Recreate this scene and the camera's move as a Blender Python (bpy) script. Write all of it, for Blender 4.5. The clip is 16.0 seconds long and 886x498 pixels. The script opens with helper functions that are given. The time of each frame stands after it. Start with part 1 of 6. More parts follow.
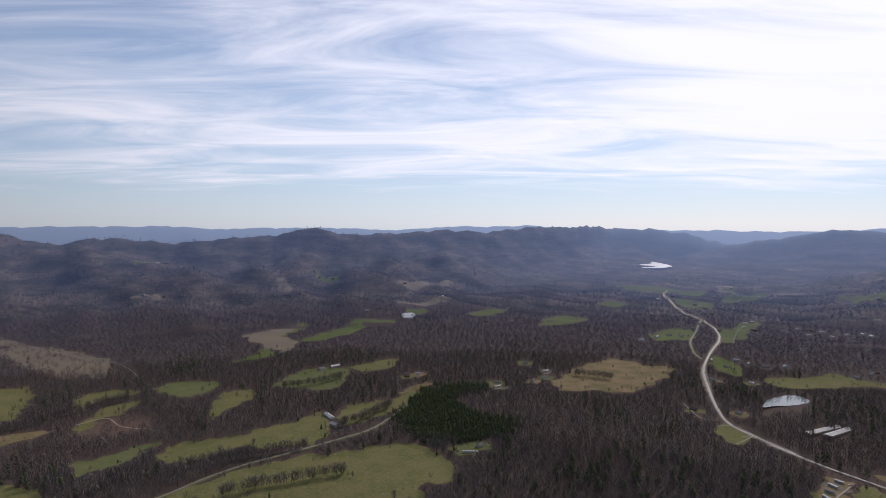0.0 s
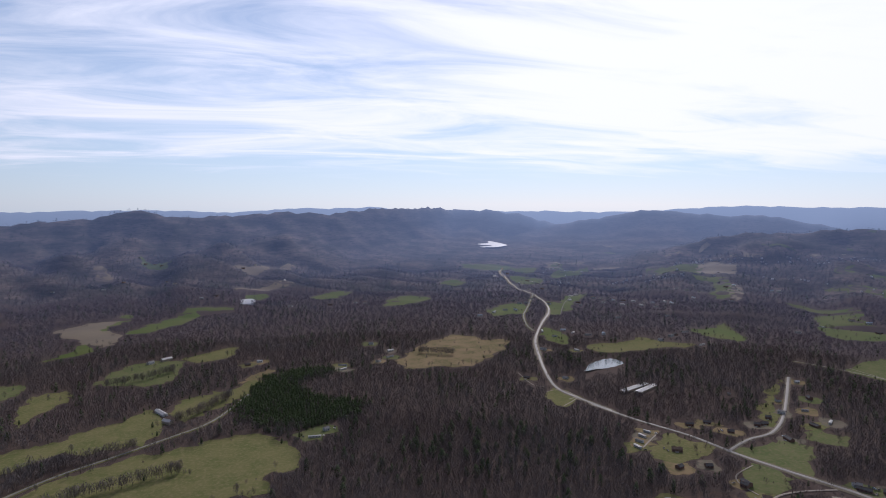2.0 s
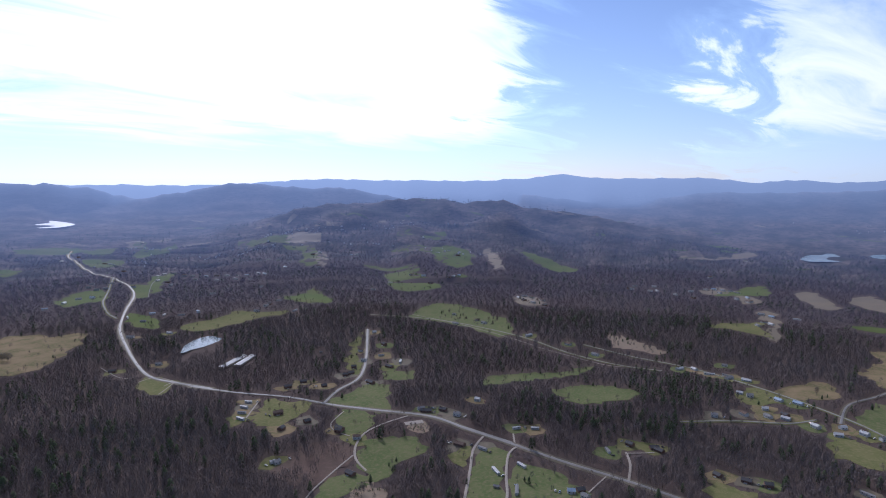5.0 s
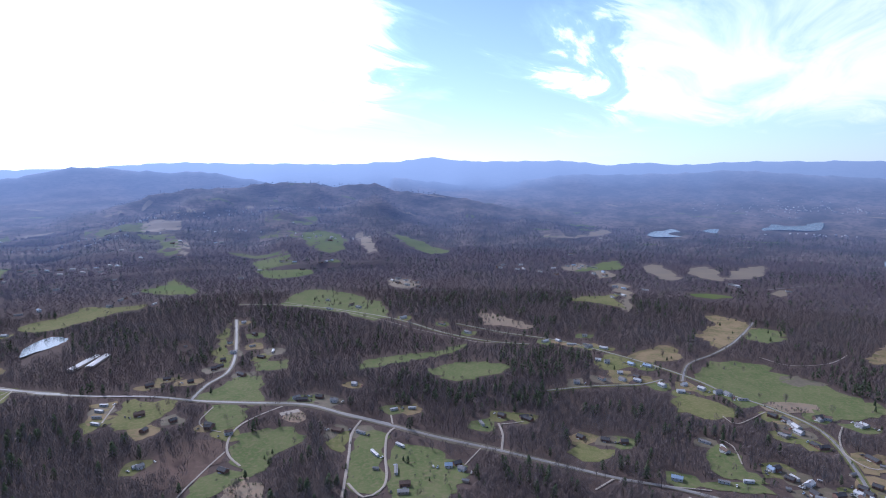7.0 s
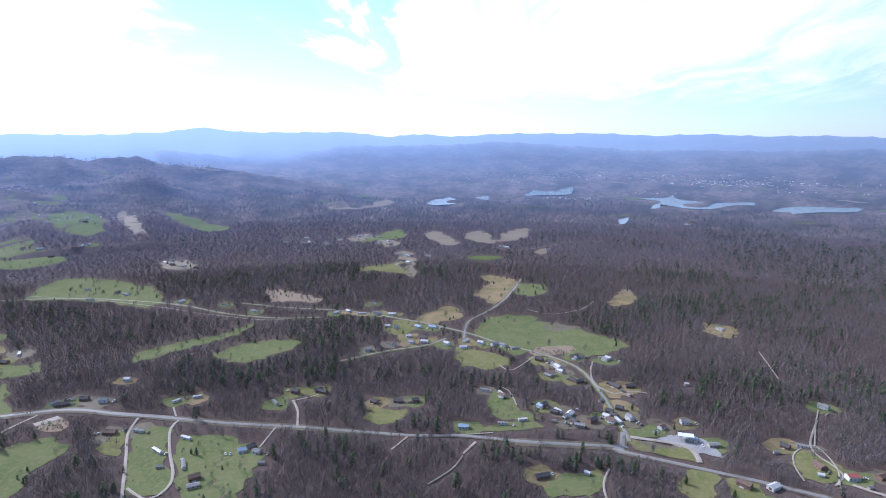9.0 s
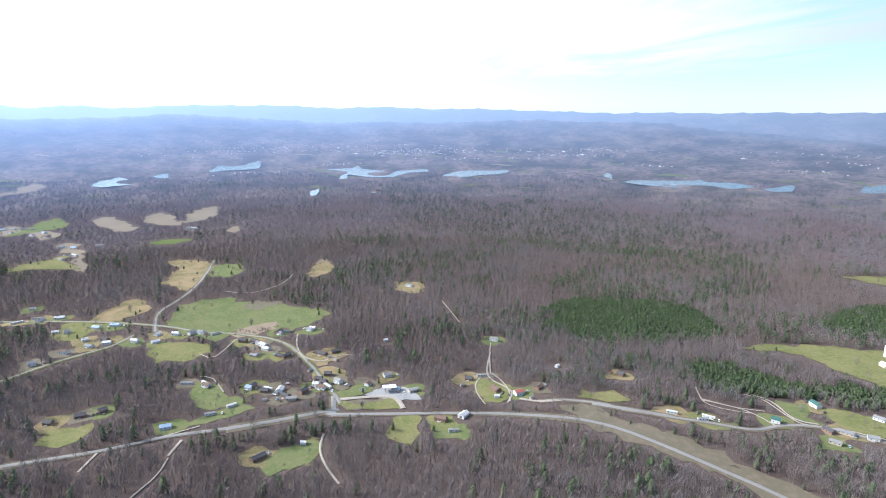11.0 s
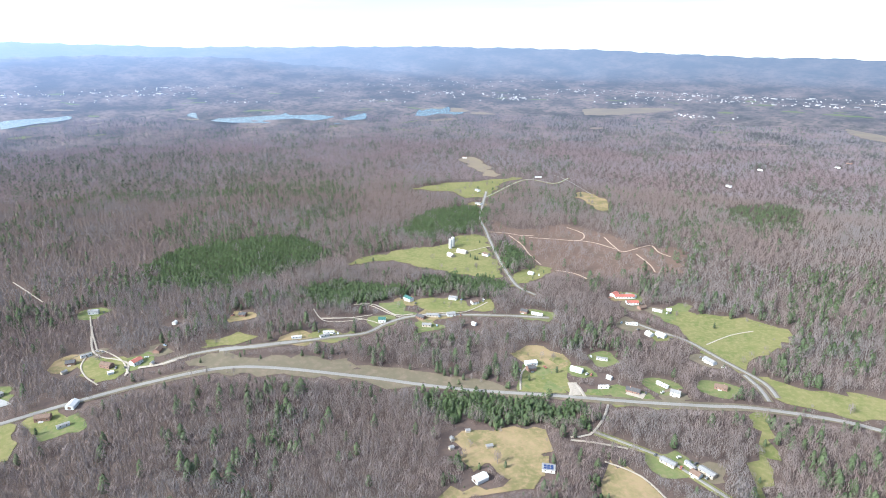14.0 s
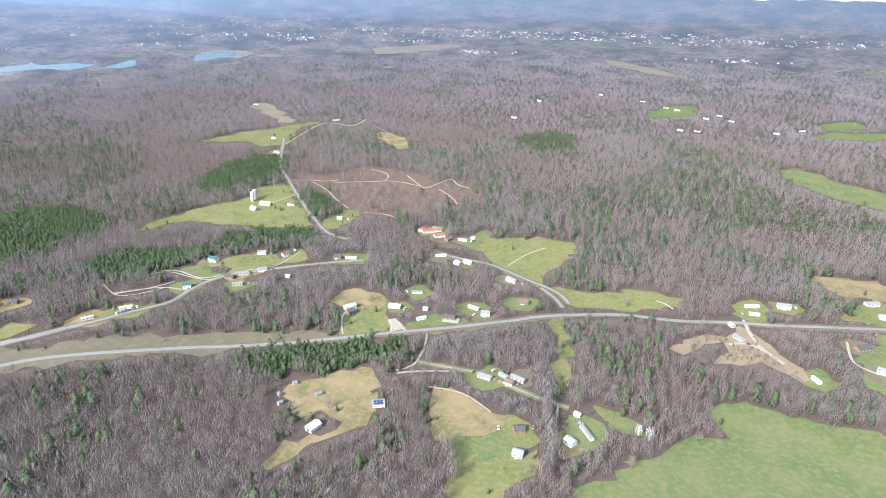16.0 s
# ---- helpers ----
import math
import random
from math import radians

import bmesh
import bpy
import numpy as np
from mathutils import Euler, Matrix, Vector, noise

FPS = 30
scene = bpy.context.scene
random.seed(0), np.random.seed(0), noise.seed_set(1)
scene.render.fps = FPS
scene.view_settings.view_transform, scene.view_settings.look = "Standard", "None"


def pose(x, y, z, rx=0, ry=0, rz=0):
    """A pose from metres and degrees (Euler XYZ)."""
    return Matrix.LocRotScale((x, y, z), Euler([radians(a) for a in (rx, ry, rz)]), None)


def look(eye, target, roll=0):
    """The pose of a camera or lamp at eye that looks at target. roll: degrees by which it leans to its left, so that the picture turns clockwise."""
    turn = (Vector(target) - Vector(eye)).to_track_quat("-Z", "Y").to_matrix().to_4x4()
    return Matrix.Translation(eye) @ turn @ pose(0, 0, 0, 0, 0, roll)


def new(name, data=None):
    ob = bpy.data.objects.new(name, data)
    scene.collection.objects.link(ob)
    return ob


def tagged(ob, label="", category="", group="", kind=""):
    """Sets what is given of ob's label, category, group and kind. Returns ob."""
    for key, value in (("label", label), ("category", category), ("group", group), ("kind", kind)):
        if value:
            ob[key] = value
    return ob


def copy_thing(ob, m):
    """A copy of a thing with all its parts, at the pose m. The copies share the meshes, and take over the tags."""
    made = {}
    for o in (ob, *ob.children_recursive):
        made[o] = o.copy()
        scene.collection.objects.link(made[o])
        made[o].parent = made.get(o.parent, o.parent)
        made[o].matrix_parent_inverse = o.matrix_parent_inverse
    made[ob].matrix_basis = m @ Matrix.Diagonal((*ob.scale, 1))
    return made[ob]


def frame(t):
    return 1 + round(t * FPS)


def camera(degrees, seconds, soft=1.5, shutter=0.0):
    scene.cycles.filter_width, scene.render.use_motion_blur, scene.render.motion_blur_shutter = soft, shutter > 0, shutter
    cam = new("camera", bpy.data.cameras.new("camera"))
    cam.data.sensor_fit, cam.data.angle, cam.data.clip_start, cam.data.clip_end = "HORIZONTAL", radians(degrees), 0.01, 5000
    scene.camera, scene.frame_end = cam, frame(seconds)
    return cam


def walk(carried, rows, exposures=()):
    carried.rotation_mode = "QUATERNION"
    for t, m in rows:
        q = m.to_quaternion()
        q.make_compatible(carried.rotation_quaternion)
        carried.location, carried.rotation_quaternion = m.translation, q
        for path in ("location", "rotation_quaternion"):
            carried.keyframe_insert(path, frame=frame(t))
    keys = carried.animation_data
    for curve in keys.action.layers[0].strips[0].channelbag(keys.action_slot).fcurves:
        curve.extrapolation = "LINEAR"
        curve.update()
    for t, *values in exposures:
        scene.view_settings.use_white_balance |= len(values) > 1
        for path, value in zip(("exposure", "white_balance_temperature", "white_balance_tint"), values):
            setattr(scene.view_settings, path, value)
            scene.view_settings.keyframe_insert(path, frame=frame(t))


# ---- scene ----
# ---- camera and walk ----
cam = camera(71.4, 16.0, soft=1.0)
PATH = [
    (0, pose(0, 0, 320, 87.54, -0.23, 0.47)),
    (0.5, pose(0, 0, 320, 87.55, -0.14, -1.32)),
    (1, pose(0, 0, 320, 87.05, -0.20, -4.55)),
    (1.5, pose(0, 0, 320, 86.46, -0.16, -8.94)),
    (2, pose(0, 0, 320, 85.88, -0.09, -14.03)),
    (2.5, pose(0, 0, 320, 85.27, -0.05, -20.07)),
    (3, pose(0, 0, 320, 84.70, -0.05, -26.64)),
    (3.5, pose(0, 0, 320, 84.11, 0.01, -32.99)),
    (4, pose(0, 0, 320, 83.87, -0.08, -39.29)),
    (4.5, pose(0, 0, 320, 83.71, -0.10, -45.85)),
    (6.8, pose(0, 0, 320, 82.17, -0.17, -61.29)),
    (7, pose(0, 0, 320, 81.97, -0.07, -62.69)),
    (7.5, pose(0, 0, 320, 81.38, -0.13, -66.39)),
    (8, pose(0, 0, 320, 80.76, -0.19, -70.26)),
    (8.2, pose(0, 0, 320, 80.45, -0.22, -72.60)),
    (10.3, pose(0, 0, 320, 78.04, -0.51, -100.04)),
    (10.5, pose(0, 0, 320, 77.80, -0.58, -102.98)),
    (11, pose(0, 0, 320, 77.16, -0.58, -110.82)),
    (11.5, pose(0, 0, 320, 76.53, -0.62, -118.47)),
    (12, pose(0, 0, 320, 75.74, -0.66, -125.75)),
    (12.5, pose(0, 0, 320, 74.91, -0.66, -132.04)),
    (13, pose(0, 0, 320, 73.90, -0.61, -138.57)),
    (13.5, pose(0, 0, 320, 72.82, -0.54, -143.60)),
    (14, pose(0, 0, 320, 71.86, -0.61, -147.54)),
    (14.5, pose(0, 0, 320, 70.74, -0.66, -152.18)),
    (15, pose(0, 0, 320, 69.70, -0.64, -156.96)),
    (15.5, pose(0, 0, 320, 68.67, -0.57, -161.58)),
    (16, pose(0, 0, 320, 66.89, -0.72, -166.23)),
]
EXPOSURES = [(0, -0.64, 6200, 18), (4, -0.44, 5500, 20), (7, 0.16, 5120, 20), (8.2, 0.46, 5050, 19), (10.5, 1.1, 5520, 10), (13, 1.62, 5680, 5), (16, 1.62, 5680, 5)]
walk(cam, PATH, EXPOSURES)

# ---- sky and sun ----
SUN_BEARING, SUN_UP = 28.0, 35.0      # clockwise from +y, above the horizon
world = bpy.data.worlds.new("sky")
scene.world = world
world.use_nodes = True
wt = world.node_tree
wt.nodes.clear()


def wn(kind, **sets):
    n = wt.nodes.new(kind)
    for k, v in sets.items():
        n.inputs[k.replace("_", " ")].default_value = v
    return n


def wmath(op, a, b=None):
    n = wt.nodes.new("ShaderNodeMath")
    n.operation = op
    n.use_clamp = False
    for i, v in enumerate((a, b)):
        if v is None:
            continue
        if isinstance(v, (int, float)):
            n.inputs[i].default_value = v
        else:
            wt.links.new(v, n.inputs[i])
    return n.outputs[0]


def wsmooth(value, lo, hi):
    n = wt.nodes.new("ShaderNodeMapRange")
    n.interpolation_type = "SMOOTHSTEP"
    wt.links.new(value, n.inputs["Value"])
    n.inputs["From Min"].default_value, n.inputs["From Max"].default_value = lo, hi
    return n.outputs["Result"]


sky = wt.nodes.new("ShaderNodeTexSky")
sky.sky_type, sky.sun_disc = "NISHITA", False
sky.sun_elevation, sky.sun_rotation = radians(SUN_UP), radians(SUN_BEARING)
sky.air_density, sky.dust_density, sky.ozone_density, sky.altitude = 1.0, 0.4, 2.5, 900
coord = wt.nodes.new("ShaderNodeTexCoord")
sep = wt.nodes.new("ShaderNodeSeparateXYZ")
wt.links.new(coord.outputs["Generated"], sep.inputs[0])
dx, dy, dz = sep.outputs
# cloud sheet high above the land, seen in perspective
lift = wmath("ADD", wmath("MAXIMUM", dz, 0.0), 0.09)
px, py = wmath("DIVIDE", dx, lift), wmath("DIVIDE", dy, lift)
comb = wt.nodes.new("ShaderNodeCombineXYZ")
wt.links.new(px, comb.inputs[0])
wt.links.new(py, comb.inputs[1])
turned = wt.nodes.new("ShaderNodeMapping")
turned.inputs["Rotation"].default_value = (0, 0, radians(20))
turned.inputs["Scale"].default_value = (0.55, 1.35, 1.0)
wt.links.new(comb.outputs[0], turned.inputs["Vector"])
streak = wn("ShaderNodeTexNoise", Scale=1.15, Detail=9.0, Roughness=0.6, Distortion=0.9)
wt.links.new(turned.outputs[0], streak.inputs["Vector"])
broad = wn("ShaderNodeTexNoise", Scale=0.32, Detail=3.0, Roughness=0.5)
wt.links.new(comb.outputs[0], broad.inputs["Vector"])
bearing = wmath("MULTIPLY", wmath("ARCTAN2", dx, dy), 57.29578)          # clockwise from +y
ragged = wmath("ADD", bearing, wmath("MULTIPLY", wmath("SUBTRACT", streak.outputs[0], 0.5), 40.0))
clear_l = wsmooth(ragged, 54.0, 62.0)
clear_r = wsmooth(ragged, 79.0, 71.0)
gap = wmath("MULTIPLY", wmath("MULTIPLY", clear_l, clear_r), 1.0)
cover = wmath("ADD", wmath("MULTIPLY", streak.outputs[0], 0.75), wmath("MULTIPLY", broad.outputs[0], 0.45))
bright = wmath("MULTIPLY", wsmooth(bearing, 10.0, 36.0), wsmooth(bearing, 62.0, 50.0))
cover = wmath("ADD", cover, wmath("MULTIPLY", bright, 0.16))
cover = wmath("SUBTRACT", cover, wmath("MULTIPLY", wmath("MULTIPLY", wsmooth(bearing, 8.0, -34.0), wsmooth(dz, 0.12, 0.3)), 0.12))
cover = wsmooth(wmath("SUBTRACT", cover, wmath("MULTIPLY", gap, 0.5)), 0.4, 0.76)
low = wsmooth(wmath("ADD", dz, wmath("MULTIPLY", wmath("SUBTRACT", streak.outputs[0], 0.5), 0.08)), 0.042, 0.088)
cloud = wmath("MULTIPLY", cover, low)
mist = wsmooth(dz, 0.5, -0.05)
facing = wmath("ADD", wmath("ADD", wmath("MULTIPLY", dx, math.sin(radians(SUN_BEARING)) * math.cos(radians(SUN_UP))), wmath("MULTIPLY", dy, math.cos(radians(SUN_BEARING)) * math.cos(radians(SUN_UP)))), wmath("MULTIPLY", dz, math.sin(radians(SUN_UP))))
near_sun = wsmooth(facing, -0.35, 1.0)
veil = wt.nodes.new("ShaderNodeCombineXYZ")
for i, k in enumerate((6.7, 8.1, 9.7)):
    wt.links.new(wmath("MULTIPLY", wmath("ADD", 0.2, wmath("MULTIPLY", near_sun, 1.0)), k), veil.inputs[i])
mix1 = wt.nodes.new("ShaderNodeMixRGB")
wt.links.new(veil.outputs[0], mix1.inputs[2])
wt.links.new(wmath("MULTIPLY", wmath("MULTIPLY", mist, 0.62), wmath("SUBTRACT", 1.0, wmath("MULTIPLY", gap, 0.5))), mix1.inputs[0])
clear = wt.nodes.new("ShaderNodeMixRGB")          # the air in the clear gap is thinner and deeper in tone
clear.blend_type, clear.inputs[2].default_value = "MULTIPLY", (0.9, 0.86, 0.9, 1)
wt.links.new(gap, clear.inputs[0])
wt.links.new(sky.outputs[0], clear.inputs[1])
wt.links.new(clear.outputs[0], mix1.inputs[1])
mix2 = wt.nodes.new("ShaderNodeMixRGB")
# cloud is brighter towards the sun, as ice cloud is
shine = wmath("ADD", 2.7, wmath("MULTIPLY", wsmooth(facing, -0.45, 1.0), 9.9))
tint = wt.nodes.new("ShaderNodeCombineXYZ")
for i, k in enumerate((0.97, 0.985, 1.03)):
    wt.links.new(wmath("MULTIPLY", shine, k), tint.inputs[i])
wt.links.new(tint.outputs[0], mix2.inputs[2])
wt.links.new(cloud, mix2.inputs[0])
wt.links.new(mix1.outputs[0], mix2.inputs[1])
back = wn("ShaderNodeBackground", Strength=0.125)
wt.links.new(mix2.outputs[0], back.inputs["Color"])
wout = wt.nodes.new("ShaderNodeOutputWorld")
wt.links.new(back.outputs[0], wout.inputs["Surface"])

sun = new("sun", bpy.data.lights.new("sun", "SUN"))
sun.data.energy, sun.data.angle, sun.data.color = 4.6, radians(0.6), (1.0, 0.91, 0.79)
sb, su = radians(SUN_BEARING), radians(SUN_UP)
sun.matrix_world = look((0, 0, 900), (-math.sin(sb) * math.cos(su), -math.cos(sb) * math.cos(su), 900 - math.sin(su)))


# ---- materials ----
def material(name, tones, scales=(0.02, 0.5), rough=0.9, bump=0.3, sheen=0.25, glow=None, island=0.0, coords="position", spread=(0.32, 0.68), gaps=0.0, bands=None):
    """tones: two or three base colours, mixed by a broad and a fine noise; island: brightness varies from piece to piece."""
    m = bpy.data.materials.new(name)
    m.use_nodes = True
    t = m.node_tree
    b = t.nodes["Principled BSDF"]
    b.inputs["Roughness"].default_value, b.inputs["Specular IOR Level"].default_value = rough, sheen
    if coords == "position":
        where = t.nodes.new("ShaderNodeNewGeometry").outputs["Position"]
    else:
        where = t.nodes.new("ShaderNodeTexCoord").outputs["Object"]
    if bands:
        off, one, squash = (t.nodes.new("ShaderNodeVectorMath") for _ in range(3))
        off.operation, off.inputs[1].default_value = "SUBTRACT", (0, 0, EYE_Z)
        one.operation = "NORMALIZE"
        squash.operation, squash.inputs[1].default_value = "MULTIPLY", (1, 1, bands)
        t.links.new(where, off.inputs[0])
        t.links.new(off.outputs[0], one.inputs[0])
        t.links.new(one.outputs[0], squash.inputs[0])
        where = squash.outputs[0]
    n1, n2 = t.nodes.new("ShaderNodeTexNoise"), t.nodes.new("ShaderNodeTexNoise")
    for n, sc, de in ((n1, scales[0], 5.0), (n2, scales[1], 4.0)):
        n.inputs["Scale"].default_value, n.inputs["Detail"].default_value, n.inputs["Roughness"].default_value = sc, de, 0.6
        t.links.new(where, n.inputs["Vector"])
    r1 = t.nodes.new("ShaderNodeMapRange")
    r1.inputs["From Min"].default_value, r1.inputs["From Max"].default_value = spread
    t.links.new(n1.outputs[0], r1.inputs["Value"])
    a = t.nodes.new("ShaderNodeMixRGB")
    a.inputs[1].default_value, a.inputs[2].default_value = (*tones[0], 1), (*tones[1], 1)
    t.links.new(r1.outputs[0], a.inputs[0])
    last = a.outputs[0]
    if len(tones) > 2:
        r2 = t.nodes.new("ShaderNodeMapRange")
        r2.inputs["From Min"].default_value, r2.inputs["From Max"].default_value = 0.45, 0.75
        t.links.new(n2.outputs[0], r2.inputs["Value"])
        c = t.nodes.new("ShaderNodeMixRGB")
        c.inputs[2].default_value = (*tones[2], 1)
        t.links.new(r2.outputs[0], c.inputs[0])
        t.links.new(last, c.inputs[1])
        last = c.outputs[0]
    if island:
        g = t.nodes.new("ShaderNodeNewGeometry")
        v = t.nodes.new("ShaderNodeMapRange")
        v.inputs["To Min"].default_value, v.inputs["To Max"].default_value = 1 - island, 1 + island
        t.links.new(g.outputs["Random Per Island"], v.inputs["Value"])
        h = t.nodes.new("ShaderNodeMixRGB")
        h.blend_type, h.inputs[0].default_value = "MULTIPLY", 1.0
        t.links.new(last, h.inputs[1])
        t.links.new(v.outputs[0], h.inputs[2])
        last = h.outputs[0]
    t.links.new(last, b.inputs["Base Color"])
    if bump:
        bp = t.nodes.new("ShaderNodeBump")
        bp.inputs["Strength"].default_value, bp.inputs["Distance"].default_value = bump, 0.6 / scales[1] * 0.2
        t.links.new(n2.outputs[0], bp.inputs["Height"])
        t.links.new(bp.outputs[0], b.inputs["Normal"])
    if gaps:
        # bare twigs let part of the light through
        hole, thin_ = t.nodes.new("ShaderNodeBsdfTransparent"), t.nodes.new("ShaderNodeMixShader")
        thin_.inputs[0].default_value = gaps
        t.links.new(b.outputs[0], thin_.inputs[1])
        t.links.new(hole.outputs[0], thin_.inputs[2])
        t.links.new(thin_.outputs[0], t.nodes["Material Output"].inputs["Surface"])
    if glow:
        # distant country: haze painted on as surface emission, thicker with range
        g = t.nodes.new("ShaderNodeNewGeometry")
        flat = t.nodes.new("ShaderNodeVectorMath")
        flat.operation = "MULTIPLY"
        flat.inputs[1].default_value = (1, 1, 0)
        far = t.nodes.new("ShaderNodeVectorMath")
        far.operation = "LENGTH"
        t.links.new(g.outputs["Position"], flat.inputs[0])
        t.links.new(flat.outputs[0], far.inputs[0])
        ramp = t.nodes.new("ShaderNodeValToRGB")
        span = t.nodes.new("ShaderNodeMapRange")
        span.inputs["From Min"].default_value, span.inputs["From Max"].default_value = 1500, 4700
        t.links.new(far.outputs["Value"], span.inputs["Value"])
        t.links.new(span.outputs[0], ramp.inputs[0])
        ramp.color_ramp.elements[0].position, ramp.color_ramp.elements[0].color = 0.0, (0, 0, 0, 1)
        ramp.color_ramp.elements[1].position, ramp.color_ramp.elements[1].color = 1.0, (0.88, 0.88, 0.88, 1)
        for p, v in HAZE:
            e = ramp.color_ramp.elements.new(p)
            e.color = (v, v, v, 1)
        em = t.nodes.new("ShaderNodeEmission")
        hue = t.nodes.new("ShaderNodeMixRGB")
        hue.inputs[1].default_value, hue.inputs[2].default_value = (*glow, 1), (*HAZE_GLOW_FAR, 1)
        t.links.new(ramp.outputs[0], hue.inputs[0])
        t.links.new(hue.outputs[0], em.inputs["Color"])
        # the painted haze is brighter on the sun's side of the sky
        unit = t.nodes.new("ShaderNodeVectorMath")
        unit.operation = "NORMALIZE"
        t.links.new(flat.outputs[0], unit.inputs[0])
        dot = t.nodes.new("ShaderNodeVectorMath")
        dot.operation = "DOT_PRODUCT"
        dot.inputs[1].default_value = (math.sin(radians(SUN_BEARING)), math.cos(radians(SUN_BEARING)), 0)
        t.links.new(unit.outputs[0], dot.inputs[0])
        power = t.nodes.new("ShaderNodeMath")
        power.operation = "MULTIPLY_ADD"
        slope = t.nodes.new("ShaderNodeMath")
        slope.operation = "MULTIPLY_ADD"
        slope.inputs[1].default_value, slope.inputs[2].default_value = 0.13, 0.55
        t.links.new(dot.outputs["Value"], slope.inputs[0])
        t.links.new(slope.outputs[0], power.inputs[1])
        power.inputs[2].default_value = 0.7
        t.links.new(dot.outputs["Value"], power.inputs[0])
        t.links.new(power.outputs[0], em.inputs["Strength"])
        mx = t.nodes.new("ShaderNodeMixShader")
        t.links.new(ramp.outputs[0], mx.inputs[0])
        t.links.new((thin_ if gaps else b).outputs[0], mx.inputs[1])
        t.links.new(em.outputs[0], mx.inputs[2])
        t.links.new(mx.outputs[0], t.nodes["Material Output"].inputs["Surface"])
    return m


# painted haze: share of emission by range, then its near and far colours
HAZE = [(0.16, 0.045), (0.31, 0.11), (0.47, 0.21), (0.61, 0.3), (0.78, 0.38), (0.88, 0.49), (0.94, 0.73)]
HAZE_GLOW, HAZE_GLOW_FAR = (0.125, 0.19, 0.405), (0.42, 0.53, 0.73)
EYE_Z = 320.0
M_FLOOR = material("leaf_litter", [(0.066, 0.049, 0.042), (0.08, 0.062, 0.055), (0.091, 0.066, 0.055)], (0.012, 0.35), sheen=0.02)
M_FARFLOOR = material("far_leaf_litter", [(0.068, 0.051, 0.046), (0.083, 0.064, 0.06), (0.065, 0.054, 0.049)], (0.006, 0.03), glow=HAZE_GLOW, bump=0, sheen=0.02)
M_FAR = material("far_country", [(0.052, 0.048, 0.045), (0.135, 0.108, 0.098), (0.033, 0.038, 0.03)], (22.0, 130.0), glow=HAZE_GLOW, bump=0, spread=(0.38, 0.62), bands=4.0, sheen=0.02)
M_PASTURE = material("pasture", [(0.092, 0.102, 0.037), (0.124, 0.119, 0.05), (0.162, 0.137, 0.073)], (0.028, 0.22), bump=0.4, spread=(0.4, 0.6), sheen=0.02)
M_LAWN = material("lawn", [(0.078, 0.099, 0.037), (0.102, 0.114, 0.048), (0.142, 0.122, 0.071)], (0.028, 0.22), bump=0.4, spread=(0.4, 0.6), sheen=0.02)
M_DRY = material("dry_grass", [(0.185, 0.142, 0.08), (0.105, 0.098, 0.045), (0.2, 0.14, 0.088)], (0.028, 0.22), bump=0.4, spread=(0.4, 0.6), sheen=0.02)
M_CUT = material("cutover", [(0.1, 0.07, 0.056), (0.085, 0.063, 0.05), (0.122, 0.083, 0.068)], (0.03, 0.2), bump=0.3, sheen=0.02)
M_VERGE = material("rough_bank", [(0.1, 0.084, 0.056), (0.078, 0.068, 0.042), (0.128, 0.098, 0.07)], (0.02, 0.15), bump=0.2)
M_SOIL = material("bare_soil", [(0.174, 0.132, 0.089), (0.14, 0.112, 0.076), (0.196, 0.129, 0.083)], (0.03, 0.15), bump=0.3)
M_FARFIELD = material("far_field", [(0.074, 0.1, 0.03), (0.105, 0.112, 0.045)], (0.01, 0.05), glow=HAZE_GLOW, bump=0, sheen=0.02)
M_FARDRY = material("far_dry_field", [(0.141, 0.111, 0.07), (0.111, 0.089, 0.063)], (0.01, 0.05), glow=HAZE_GLOW, bump=0)
M_FARROAD = material("far_road", [(0.192, 0.185, 0.17), (0.163, 0.155, 0.148)], (0.01, 0.1), glow=HAZE_GLOW, bump=0)
M_ASPHALT = material("asphalt", [(0.148, 0.139, 0.127), (0.174, 0.164, 0.15), (0.133, 0.124, 0.113)], (0.03, 0.6), rough=0.65, bump=0.1)
M_LOT = material("pavement", [(0.2, 0.194, 0.186), (0.233, 0.227, 0.219), (0.172, 0.167, 0.158)], (0.05, 0.5), rough=0.8, bump=0.1)
M_TRACK = material("bare_track", [(0.252, 0.189, 0.141), (0.2, 0.144, 0.107), (0.296, 0.237, 0.185)], (0.03, 0.2), bump=0.2)
M_GRAVEL = material("gravel", [(0.222, 0.192, 0.157), (0.274, 0.24, 0.2), (0.185, 0.155, 0.124)], (0.04, 0.5), bump=0.2)
M_BARK = material("bark", [(0.107, 0.091, 0.081), (0.148, 0.129, 0.116)], (0.03, 0.4), island=0.2, bump=0, sheen=0.02)
M_PALEBARK = material("pale_bark", [(0.311, 0.296, 0.274), (0.407, 0.392, 0.37)], (0.3, 2.0), island=0.2, bump=0)
M_TWIG = material("twigs", [(0.142, 0.114, 0.107), (0.146, 0.133, 0.129), (0.162, 0.129, 0.12)], (0.0045, 0.012), island=0.1, bump=0, spread=(0.4, 0.6), gaps=0.18, sheen=0.02)
M_NEEDLE = material("needles", [(0.05, 0.066, 0.038), (0.061, 0.08, 0.041), (0.077, 0.09, 0.051)], (0.02, 0.2), island=0.14, bump=0, sheen=0.02)
M_YOUNGPINE = material("young_needles", [(0.048, 0.07, 0.032), (0.062, 0.087, 0.038), (0.08, 0.1, 0.048)], (0.02, 0.2), island=0.16, bump=0, sheen=0.02)
